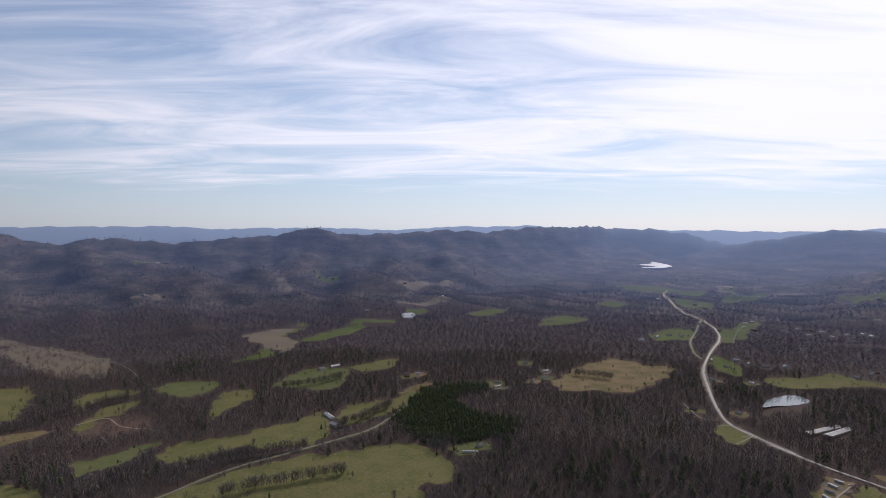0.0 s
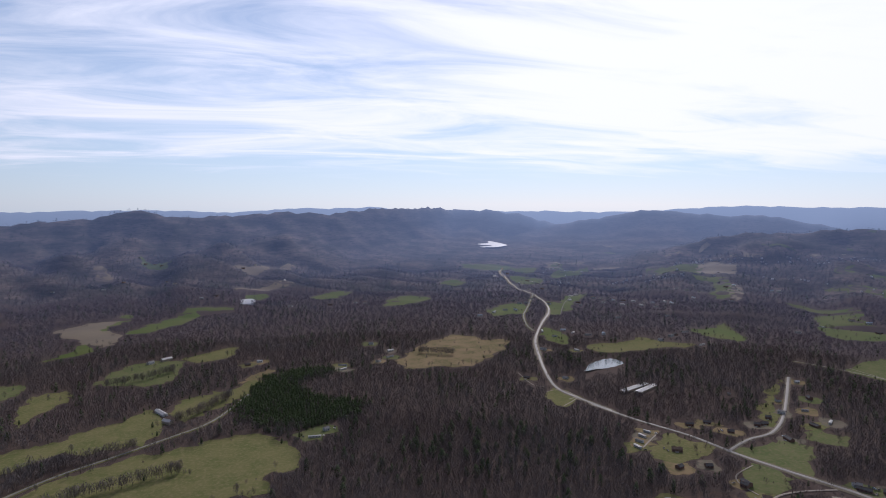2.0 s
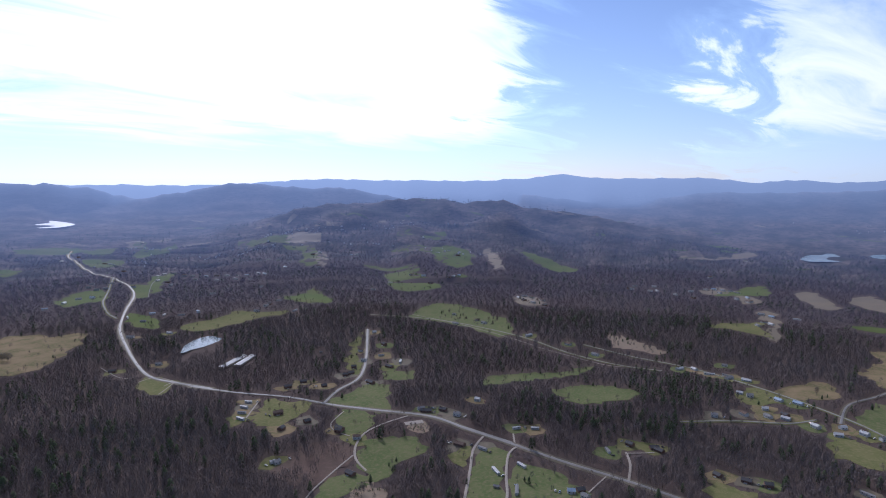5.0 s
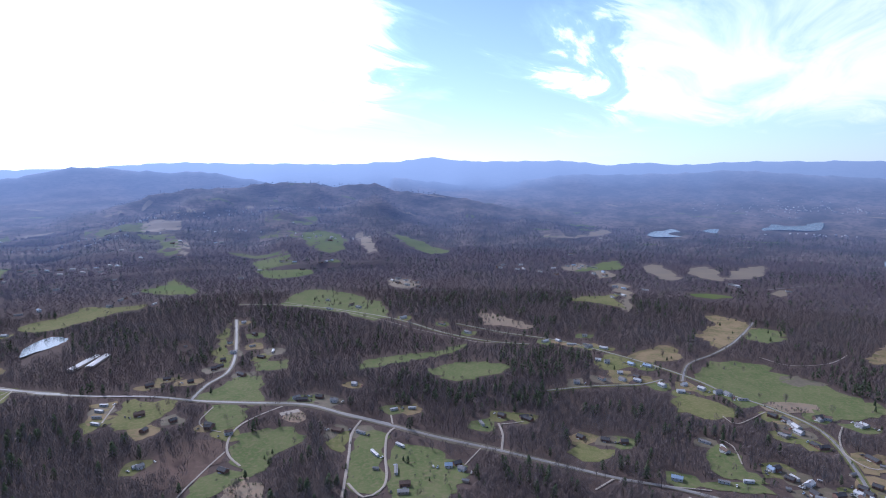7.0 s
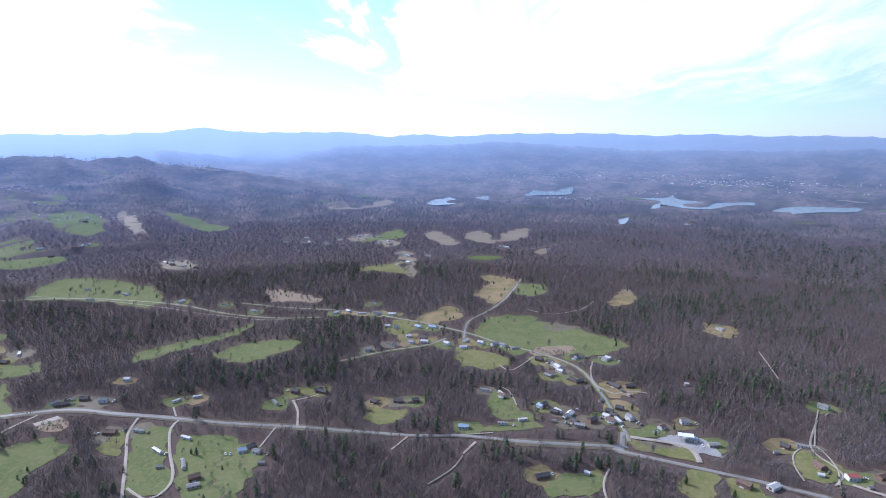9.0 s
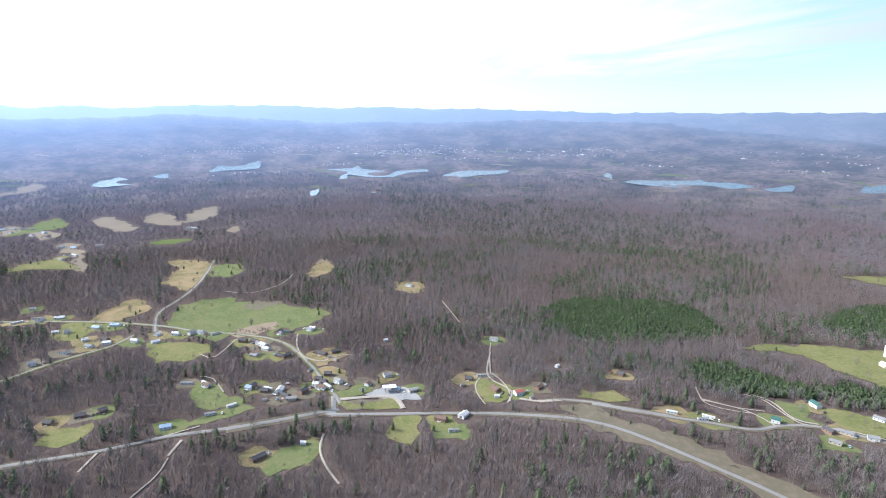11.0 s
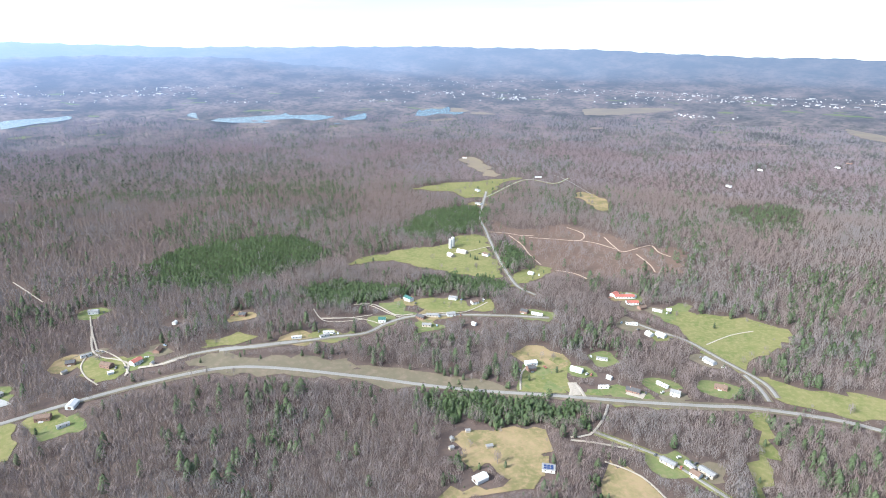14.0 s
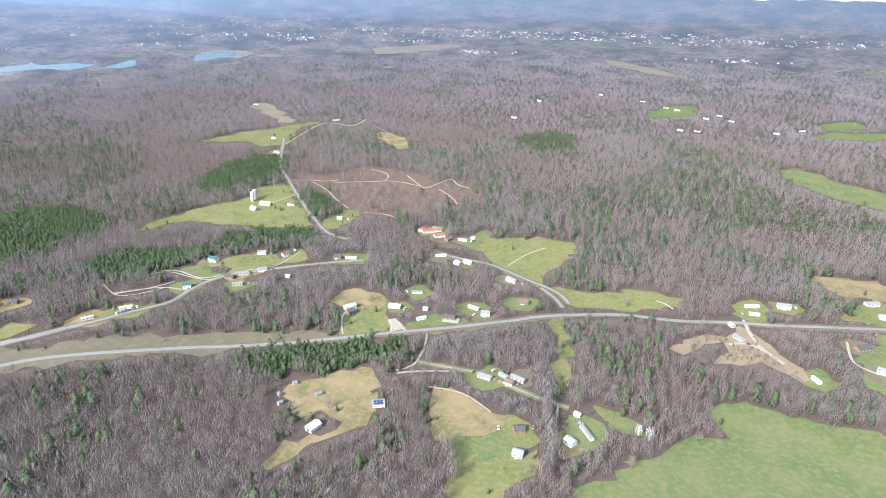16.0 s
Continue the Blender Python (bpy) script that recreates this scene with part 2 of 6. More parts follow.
# far copies of twigs and needles with painted haze; twigs paler and bluer too
M_FARTWIG = material("far_twigs", [(0.152, 0.118, 0.119), (0.157, 0.145, 0.151), (0.177, 0.142, 0.145)], (0.004, 0.01), island=0.05, bump=0, glow=HAZE_GLOW, spread=(0.4, 0.6), gaps=0.2, sheen=0.02)
M_FARNEEDLE = material("far_needles", [(0.045, 0.06, 0.036), (0.058, 0.073, 0.042)], (0.01, 0.1), island=0.2, bump=0, glow=HAZE_GLOW, sheen=0.02)
M_FARROOF = material("far_roofs", [(0.403, 0.403, 0.397), (0.195, 0.189, 0.185)], (0.01, 0.1), island=0.4, bump=0, glow=HAZE_GLOW)
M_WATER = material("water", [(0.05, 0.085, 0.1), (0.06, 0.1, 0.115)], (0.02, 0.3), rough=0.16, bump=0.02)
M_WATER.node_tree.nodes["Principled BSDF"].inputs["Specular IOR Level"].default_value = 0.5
# far lake: sky's reflection painted as a pale base colour, with haze emission
M_FARWATER = material("sky_pale_water", [(0.2, 0.23, 0.27), (0.24, 0.27, 0.31)], (0.02, 0.2), rough=0.42, bump=0.02, glow=HAZE_GLOW)
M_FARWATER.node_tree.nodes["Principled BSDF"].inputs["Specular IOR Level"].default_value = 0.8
M_WHITE = material("white_siding", [(0.425, 0.425, 0.408), (0.51, 0.51, 0.493)], (0.3, 3.0), rough=0.6, bump=0.05, coords="object")
M_TANWALL = material("tan_siding", [(0.311, 0.266, 0.207), (0.37, 0.326, 0.259)], (0.3, 3.0), rough=0.7, bump=0.05, coords="object")
M_BRICK = material("brick_wall", [(0.163, 0.1, 0.078), (0.2, 0.126, 0.096)], (0.4, 4.0), rough=0.85, bump=0.1, coords="object")
M_ROOFW = material("white_metal_roof", [(0.34, 0.336, 0.327), (0.442, 0.438, 0.425), (0.264, 0.255, 0.242)], (0.15, 1.2), rough=0.6, bump=0.05, coords="object")
M_ROOFD = material("dark_shingles", [(0.041, 0.041, 0.044), (0.067, 0.065, 0.067), (0.081, 0.074, 0.07)], (0.4, 3.0), bump=0.2, coords="object")
M_ROOFG = material("grey_shingles", [(0.148, 0.148, 0.148), (0.207, 0.2, 0.192), (0.118, 0.118, 0.118)], (0.4, 3.0), bump=0.2, coords="object")
M_ROOFBR = material("brown_shingles", [(0.104, 0.07, 0.052), (0.141, 0.096, 0.074), (0.081, 0.059, 0.044)], (0.4, 3.0), bump=0.2, coords="object")
M_ROOFRED = material("red_metal_roof", [(0.222, 0.067, 0.048), (0.274, 0.096, 0.074)], (0.3, 2.0), rough=0.5, bump=0.05, coords="object")
M_ROOFBL = material("blue_grey_roof", [(0.178, 0.237, 0.311), (0.244, 0.303, 0.37)], (0.3, 2.0), rough=0.5, bump=0.05, coords="object")
M_ROOFGR = material("green_metal_roof", [(0.026, 0.074, 0.063), (0.037, 0.096, 0.081)], (0.3, 2.0), rough=0.5, bump=0.05, coords="object")
M_PANEL = material("solar_glass", [(0.015, 0.025, 0.07), (0.025, 0.04, 0.1)], (1, 6), rough=0.15, bump=0, coords="object")
M_GLASS = material("window_glass", [(0.03, 0.035, 0.04), (0.05, 0.055, 0.06)], (1, 5), rough=0.1, bump=0, coords="object")
M_CONC = material("concrete", [(0.311, 0.303, 0.289), (0.385, 0.377, 0.363)], (0.2, 2.0), bump=0.1, coords="object")
M_TIRE = material("rubber", [(0.02, 0.02, 0.02), (0.03, 0.03, 0.03)], (2, 9), bump=0, coords="object")
M_PLASTIC = material("translucent_cover", [(0.527, 0.535, 0.544), (0.612, 0.62, 0.62)], (0.2, 2), rough=0.4, bump=0.05, coords="object")

# ---- lie of the land ----
EYE_Z, R_NEAR, R_SPAN = 320.0, 2400.0, 2300.0

def true_range(r):
    """Distance over level land that a spot r metres out stands for: the far country is drawn in towards the rim."""
    q = np.clip((r - R_NEAR) / R_SPAN, 0.0, 0.9995)
    return np.where(r <= R_NEAR, r, R_NEAR - R_SPAN * np.log(1.0 - q))

def shrink(r):
    return r / true_range(r)

# skylines: (bearing, elevation) in degrees, range and half depth of each ridge
SKY_A = [(50, -0.5), (39, -0.58), (36.7, -0.89), (32.8, -1.73), (29.9, -1.32), (24.7, -1.98), (20.6, -1.59), (15.4, -1.16), (13.9, -0.71), (12.9, -0.56),
         (11.4, -0.81), (9.4, -1.32), (5.8, -1.01), (-2.4, -0.78), (-7, -0.6), (-8.5, -0.33), (-10.6, -0.32), (-12.1, -0.16), (-13.8, -0.3), (-15.5, -0.59),
         (-18.4, -0.46), (-20.9, -0.73), (-23, -1.43), (-27, -2.4), (-34, -4.2)]
SKY_B = [(-30, -5), (-38, -2.66), (-43.6, -2.24), (-46.7, -1.85), (-48.3, -1.92), (-50.3, -1.88), (-52.4, -2.3), (-55, -2.02), (-56.6, -2.02), (-58.6, -2.6), (-60.3, -2.72), (-63.5, -3.26), (-68, -4), (-76, -5.2)]
SKY_E = [(-22, -2.2), (-27.5, -1.23), (-29.9, -0.9), (-31.5, -0.56), (-33.6, -0.42), (-35.8, -0.6), (-38.4, -0.9), (-41.5, -0.8), (-44.3, -1.3), (-46.4, -1.7), (-50, -2.6)]
SKY_C = [(100, -0.5), (40, -0.52), (26, -0.36), (20, -0.61), (12, -0.45), (5.5, -0.72), (0, -0.4), (-7, -0.2), (-14, -0.55), (-31, -0.62), (-36, -0.2), (-40, -0.05), (-46, -0.16), (-55, -0.14), (-58.8, 0.09), (-61.3, 0.53), (-64.9, 0.11),
         (-74.2, 0.15), (-77.8, -0.25), (-79.8, 0), (-83.5, -0.18), (-87.8, 0.07), (-91.5, 0.15), (-96.1, 0.16), (-101, 0), (-106, 0.12), (-110.1, 0), (-116.6, 0.02), (-121.9, -0.15), (-126.2, -0.21), (-132.7, -0.12),
         (-141, 0), (-148, 0.08), (-155, -0.02), (-160, -0.02), (-166.3, -0.27), (-172.1, -0.48), (-178, -0.5), (-187, -0.7), (-200, -0.6), (-260, -0.5)]
SKY_D = [(-58, -1.35), (-65.9, -2.3), (-68, -2.2), (-70.6, -1.6), (-74.7, -1.05), (-79, -1.08), (-83.2, -0.95), (-87.4, -0.65), (-92.8, -0.9), (-99.5, -1.3), (-106.5, -1.25), (-112.2, -1.2), (-118.9, -0.85), (-122.3, -1.02), (-126.4, -0.95), (-130.8, -1.1), (-135, -1.6), (-139.4, -1.85), (-150, -2.4)]
FAR_A = [(50, 3400), (8, 3450), (-4, 3750), (-15, 4400), (-40, 4500)]       # range of the first ridge along its length
RIDGES = [(SKY_A, FAR_A, 400.0, 1.0), (SKY_B, [(0, 3300)], 390.0, 0.9), (SKY_E, [(0, 4380)], 420.0, 0.5), (SKY_D, [(0, 4450)], 330.0, 0.3), (SKY_C, [(0, 4600)], 240.0, 0.2)]


def hill_noise(x, y, scale, seed, octaves=3):
    """Rolling noise between about -1 and 1."""
    rng, out = np.random.RandomState(seed), 0.0
    for k in range(octaves):
        f, total = 2 ** k / scale, 0.0
        for j in range(5):
            a, p = rng.uniform(0, 2 * np.pi), rng.uniform(0, 2 * np.pi)
            total = total + np.sin((x * np.cos(a) + y * np.sin(a)) * f * 2 * np.pi * rng.uniform(0.6, 1.4) + p)
        out = out + total / 2.6 * 0.5 ** k
    return np.clip(out / 1.3, -1, 1)


def height(x, y):
    x, y = np.asarray(x, float), np.asarray(y, float)
    r = np.hypot(x, y) + 1e-6
    az = np.degrees(np.arctan2(-x, y))
    az = np.where(az > 100, az - 360, az)
    s = shrink(r)
    z = EYE_Z * (1.0 - s)
    roll = 3.0 * np.sin(x / 137 + 1) * np.cos(y / 171) + 2.0 * np.sin((x + y) / 83) + 1.5 * np.cos((x - 0.6 * y) / 61)
    z = z + roll * np.interp(r, [1500, 2600, 4700], [1.0, 0.35, 0.1])
    hills = np.sin(x / 151 + 2 * np.sin(y / 330)) * np.cos(y / 127 + 1.5 * np.sin(x / 270)) + 0.5 * np.sin((x - y) / 67 + np.sin(y / 90)) + 0.3 * np.sin((x + 1.7 * y) / 39)
    side = np.interp(-az, [20, 75], [1.0, 0.25])      # broken hills one way, a wide flat valley the other
    z = z + side * hills * np.interp(r, [1500, 2600, 4000, 4500], [0, 6, 8, 2])
    folds = np.sin(x / 97 + 1.7 * np.sin(y / 210)) * np.cos(y / 83 + 1.3 * np.sin(x / 190)) + 0.4 * np.sin((x + y) / 41)
    z = z + folds * np.interp(-az, [10, 50], [1, 0.25]) * np.clip((np.abs(az + 18) - 2.0) / 4, 0.05, 1) * np.interp(r, [1900, 2500, 3000, 3350], [0, 13, 15, 3])
    far = r > 1900
    if far.any():
        xf, yf, rf, af, zf = (np.broadcast_to(q, r.shape)[far] for q in (x, y, r, az, z))
        zf = zf.copy()
        knolls = hill_noise(xf, yf, 620, 5)
        hill = np.zeros_like(zf)
        for line, range_, depth, broken in RIDGES:
            a, e = np.array(line[::-1], float).T
            rng = np.interp(af, *np.array(range_[::-1], float).T)
            el = np.interp(af, a, e, left=-6, right=-6) + (0.07 * np.sin(af * 2.3) + 0.06 * np.sin(af * 5.9 + 1) + 0.05 * np.sin(af * 9.7 + 2)) * (0.4 + 0.6 * broken)
            crest = EYE_Z + rng * np.tan(np.radians(el))
            wander = 0.3 * depth * (np.sin(af / 3.1) + 0.6 * np.sin(af / 1.3 + 2) + 0.4 * np.sin(af / 0.7 + 1))
            front = np.where(rf < rng, np.interp(rng, [3500, 4000, 4300, 4440], [1.8, 0.7, 0.7, 0.45]) * depth + wander * np.interp(rng, [3500, 4000], [1, 0.3]), np.interp(rng, [3500, 4300], [depth, 60]))
            bump = np.exp(-np.abs((rf - rng) / front) ** 1.6)
            lift = np.maximum(crest - EYE_Z * (1.0 - shrink(rng)), 0)
            spur = 1 - 0.26 * broken * (1 + knolls) * (1 - np.exp(-((rf - rng) / (0.3 * depth)) ** 2)) * (rf < rng)
            hill = np.maximum(hill, lift * bump * spur)
        zf += hill
        z = np.array(np.broadcast_to(z, r.shape))
        z[far] = zf
    return z


def ground_z(x, y):
    return float(height(x, y))


def mesh_object(name, verts, faces, mats, index=None, smooth=False, parent=None, crown=None):
    me = bpy.data.meshes.new(name)
    verts, faces = np.asarray(verts, np.float32), np.asarray(faces, np.int32)
    n = faces.shape[1]
    me.vertices.add(len(verts))
    me.vertices.foreach_set("co", verts.ravel())
    me.loops.add(faces.size)
    me.loops.foreach_set("vertex_index", faces.ravel())
    me.polygons.add(len(faces))
    me.polygons.foreach_set("loop_start", np.arange(0, faces.size, n, dtype=np.int32))
    for m in mats:
        me.materials.append(m)
    if index is not None:
        me.polygons.foreach_set("material_index", np.asarray(index, np.int32))
    if smooth:
        me.polygons.foreach_set("use_smooth", np.ones(len(faces), bool))
    me.update(calc_edges=True)
    if crown is not None:
        # a crown of fine twigs is lit as one rounded mass
        me.polygons.foreach_set("use_smooth", np.ones(len(faces), bool))
        me.attributes.new("custom_normal", "FLOAT_VECTOR", "POINT").data.foreach_set("vector", np.asarray(crown, np.float32).ravel())
    ob = new(name, me)
    if parent:
        ob.parent = parent
    return ob


def sheet(name, radii, bearings, mat):
    rr, aa = np.meshgrid(radii, np.radians(bearings), indexing="ij")
    x, y = rr * np.sin(aa), rr * np.cos(aa)
    z = height(x, y)
    v = np.stack([x, y, z], -1).reshape(-1, 3)
    n, k = len(radii), len(bearings)
    i, j = np.meshgrid(np.arange(n - 1), np.arange(k), indexing="ij")
    j2 = (j + 1) % k
    f = np.stack([i * k + j, i * k + j2, (i + 1) * k + j2, (i + 1) * k + j], -1).reshape(-1, 4)
    return mesh_object(name, v, f[:, ::-1], [mat], smooth=True)


R_SEAM = 1500.0
tagged(sheet("ground", np.concatenate([[0.0], np.arange(60, R_SEAM, 14), [R_SEAM]]), np.arange(0, 360, 0.75), M_FLOOR),
       "brown leaf-covered woodland floor of a rolling valley", "ground", kind="structure")
tagged(sheet("ground", np.concatenate([np.arange(R_SEAM, 2300, 20), [2300]]), np.arange(0, 360, 0.6), M_FARFLOOR),
       "brown leaf-covered floor of farther woods", "ground", kind="structure")
# its blue haze is emission painted into M_FAR
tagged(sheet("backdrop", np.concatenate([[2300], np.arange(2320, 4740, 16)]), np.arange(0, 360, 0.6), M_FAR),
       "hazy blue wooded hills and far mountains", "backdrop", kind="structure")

# ---- what covers the land: one map of open places, so that woods keep off them ----
CELL, HALF = 4.0, 4800.0
SIDE = int(2 * HALF / CELL)
OPEN = np.zeros((SIDE, SIDE), bool)
PINE = np.zeros((SIDE, SIDE), np.uint8)
FIELD = np.zeros((SIDE, SIDE), np.uint8)      # 1 grass, 2 logged land


def inside(poly, x, y):
    hit = np.zeros(x.shape, bool)
    for (x1, y1), (x2, y2) in zip(poly, poly[1:] + poly[:1]):
        if y1 != y2:
            hit ^= ((y1 > y) != (y2 > y)) & (x < (x2 - x1) * (y - y1) / (y2 - y1) + x1)
    return hit


def stamp(grid, poly, value):
    p = np.array(poly)
    lo = np.clip(((p.min(0) + HALF) / CELL).astype(int) - 1, 0, SIDE - 1)
    hi = np.clip(((p.max(0) + HALF) / CELL).astype(int) + 2, 1, SIDE)
    cx, cy = np.meshgrid((np.arange(lo[0], hi[0]) + 0.5) * CELL - HALF, (np.arange(lo[1], hi[1]) + 0.5) * CELL - HALF, indexing="ij")
    part_ = grid[lo[0]:hi[0], lo[1]:hi[1]]
    part_[inside(poly, cx, cy)] = value


def at(grid, x, y):
    i = np.clip(((x + HALF) / CELL).astype(int), 0, SIDE - 1)
    j = np.clip(((y + HALF) / CELL).astype(int), 0, SIDE - 1)
    return grid[i, j]


def curve_through(pts, step, closed):
    """A smooth line through a few corners."""
    p = np.array(pts, float)
    out = []
    n = len(p)
    for i in range(n if closed else n - 1):
        a, b, c, d = (p[(i + k) % n] if closed else p[min(max(i + k, 0), n - 1)] for k in (-1, 0, 1, 2))
        m = max(2, int(np.linalg.norm(c - b) / step))
        for u in np.arange(m) / m:
            out.append(0.5 * (2 * b + (c - a) * u + (2 * a - 5 * b + 4 * c - d) * u * u + (3 * b - a - 3 * c + d) * u ** 3))
    if not closed:
        out.append(p[-1])
    return np.array(out)


from mathutils.geometry import delaunay_2d_cdt


def patch(name, pts, mat, above, ragged=0.0, seed=0):
    rng = np.random.RandomState(seed)
    far = np.hypot(*np.mean(pts, 0))
    step = 9 if far < 1300 else 16
    c = curve_through(pts, step, True)
    if ragged:
        # woods reach in and draw back along the edge
        n, size = len(c), math.sqrt(np.prod(np.ptp(c, axis=0)))
        u = np.arange(n) * 2 * np.pi / n
        waves = sum(rng.normal(0, 1, (2, 1)) * np.sin(u * k + rng.uniform(0, 6.3, (2, 1))) / k ** 0.5 for k in range(4, 13))
        c = c + waves.T * min(0.016 * size, 7.0) * min(ragged / 2.4, 1) + rng.normal(0, ragged * (1 + far / 900) * (0.8 if far < 2400 else 0.4), c.shape)
    poly = [tuple(q) for q in c]
    g = 26 if far < 2000 else 40
    lo, hi = c.min(0), c.max(0)
    gx, gy = np.meshgrid(np.arange(lo[0], hi[0], g), np.arange(lo[1], hi[1], g))
    gx, gy = gx.ravel(), gy.ravel()
    keep = inside(poly, gx, gy)
    pts2 = [Vector(q) for q in poly] + [Vector((a, b)) for a, b in zip(gx[keep], gy[keep])]
    loop = list(range(len(poly)))
    v, _, f, _, _, _ = delaunay_2d_cdt(pts2, [], [loop], 1, 0.01)
    v = np.array([(q.x, q.y) for q in v])
    f = np.array([t for t in f if len(t) == 3])
    z = height(v[:, 0], v[:, 1]) + above
    e1, e2 = v[f[:, 1]] - v[f[:, 0]], v[f[:, 2]] - v[f[:, 0]]
    turn = e1[:, 0] * e2[:, 1] - e1[:, 1] * e2[:, 0] < 0
    f[turn] = f[turn][:, ::-1]
    return mesh_object(name, np.column_stack([v, z]), f, [mat], smooth=True), poly


FIELD_KIND = {"pasture": (M_PASTURE, "olive-green winter pasture among bare woods"), "lawn": (M_LAWN, "bright green mown grass beside houses and woods"),
              "dry": (M_DRY, "straw-coloured dry grass clearing among trees"), "cutover": (M_CUT, "reddish-brown logged hillside with brush and tracks"), "verge": (M_VERGE, "brown grass bank of a highway cutting"), "soil": (M_SOIL, "orange-brown bare earth clearing in the woods"),
              "paved": (M_LOT, "pale grey paved forecourt of a fuel station")}
SEED = [0]
WET = np.zeros((SIDE, SIDE), bool)       # lakes and ponds
SOLID = np.zeros((SIDE, SIDE), bool)     # roads and buildings


def meadow(kind, pts):
    SEED[0] += 1
    mat, label = FIELD_KIND[kind]
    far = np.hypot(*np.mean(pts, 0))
    # far fields take the copies with haze painted on
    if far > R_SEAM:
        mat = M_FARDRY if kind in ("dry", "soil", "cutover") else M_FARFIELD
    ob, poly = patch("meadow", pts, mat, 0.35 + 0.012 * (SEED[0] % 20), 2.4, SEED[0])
    if kind != "cutover":
        stamp(OPEN, poly, True)
    stamp(FIELD, poly, {"cutover": 2, "soil": 3}.get(kind, 1))
    tagged(ob, label, "field", kind="structure")


def lake(pts):
    # lakes far out along +y get the painted sky reflection
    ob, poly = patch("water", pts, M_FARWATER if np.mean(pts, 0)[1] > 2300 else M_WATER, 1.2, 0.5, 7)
    v = np.empty(3 * len(ob.data.vertices), np.float32)
    ob.data.vertices.foreach_get("co", v)
    v = v.reshape(-1, 3)
    r = np.hypot(v[:, 0], v[:, 1])
    v[:, 2] = EYE_Z * (1 - shrink(r)) + np.median(v[:, 2] - EYE_Z * (1 - shrink(r)))
    ob.data.vertices.foreach_set("co", v.ravel())
    ob.data.update()
    stamp(OPEN, poly, True)
    stamp(WET, poly, True)
    tagged(ob, "still lake water reflecting the bright sky", "water", kind="structure")


def ribbon(name, c, width, mat, above):
    d = np.gradient(c, axis=0)
    d /= np.linalg.norm(d, axis=1)[:, None] + 1e-9
    nrm = np.stack([-d[:, 1], d[:, 0]], -1)
    w = (width / 2)[:, None]
    cols = [c + nrm * w * k for k in (-1, -0.9, 0, 0.9, 1)]
    lift = [above - 0.12, above, above + 0.04, above, above - 0.12]
    v = np.concatenate([np.column_stack([q, height(q[:, 0], q[:, 1]) + u]) for q, u in zip(cols, lift)])
    n = len(c)
    i = np.arange(n - 1)
    f = np.concatenate([np.stack([k * n + i, (k + 1) * n + i, (k + 1) * n + i + 1, k * n + i + 1], -1) for k in range(4)])
    return mesh_object(name, v, f[:, ::-1], [mat], smooth=True)


ROAD_KIND = {"main": (M_ASPHALT, "grey two-lane asphalt highway winding through woods", "road"), "road": (M_ASPHALT, "narrow grey paved country road", "road"),
             "drive": (M_GRAVEL, "pale gravel driveway through grass", "driveway"), "lot": (M_GRAVEL, "pale paved yard beside a building", "pavement"),
             "track": (M_TRACK, "bare earth logging track through brush", "track")}


def road(kind, width, pts):
    SEED[0] += 1
    mat, label, name = ROAD_KIND[kind]
    c = curve_through(pts, 7, False)
    width = width * {"drive": 0.45, "road": 0.6, "main": 0.47, "lot": 0.7, "track": 0.5}[kind]
    # far roads take the copy with haze painted on
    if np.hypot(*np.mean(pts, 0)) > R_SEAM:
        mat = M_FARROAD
    rng = np.random.RandomState(SEED[0])
    s = shrink(np.hypot(c[:, 0], c[:, 1]))
    w = width * s * (1 + (0.0 if kind == "main" else 0.12) * rng.normal(size=len(c)).cumsum().clip(-2, 2) * 0.3)
    if kind == "road":
        tagged(ribbon("verge", c, w + 5 * s, M_VERGE if SEED[0] % 2 else M_PASTURE, 0.6), "narrow grass verge along a country road", "verge", kind="structure")
    if kind == "main":
        tagged(ribbon("verge", c, w + (6 + 4 * np.sin(np.arange(len(c)) / 9.0)) * s, M_VERGE, 0.62), "rough brown grass verge along the highway", "verge", kind="structure")
    ob = ribbon(name, c, w, mat, 0.75 + 0.01 * (SEED[0] % 30))
    tagged(ob, label, name, kind="structure")
    d = np.gradient(c, axis=0)
    d /= np.linalg.norm(d, axis=1)[:, None] + 1e-9
    for k in np.arange(-1.25, 1.3, 0.25):
        q = c + np.stack([-d[:, 1], d[:, 0]], -1) * (w / 2 + {"main": 3.5, "road": 1.6}.get(kind, 0.6))[:, None] * k / 1.25
        OPEN[np.clip(((q[:, 0] + HALF) / CELL).astype(int), 0, SIDE - 1), np.clip(((q[:, 1] + HALF) / CELL).astype(int), 0, SIDE - 1)] = True
        SOLID[np.clip(((q[:, 0] + HALF) / CELL).astype(int), 0, SIDE - 1), np.clip(((q[:, 1] + HALF) / CELL).astype(int), 0, SIDE - 1)] = True
    return c


def pine_stand(kind, pts):
    poly = [tuple(q) for q in curve_through(pts, 12, True)]
    stamp(PINE, poly, 2 if kind == "dense" else 1)


meadow("pasture", [(-552, 721), (-505, 718), (-465, 691), (-450, 638), (-489, 635)])
meadow("pasture", [(-880, 1104), (-793, 1152), (-747, 1093), (-718, 1025), (-703, 968), (-752, 940)])
meadow("dry", [(-683, 863), (-632, 907), (-599, 928), (-607, 884), (-649, 819)])
meadow("pasture", [(-517, 1677), (-486, 1759), (-451, 1923), (-433, 1855), (-449, 1684), (-487, 1625)])
meadow("pasture", [(73, 2146), (177, 2235), (230, 2257), (168, 2115), (89, 2069)])
meadow("dry", [(-191, 2287), (-70, 2373), (5, 2403), (-5, 2330), (-108, 2285)])
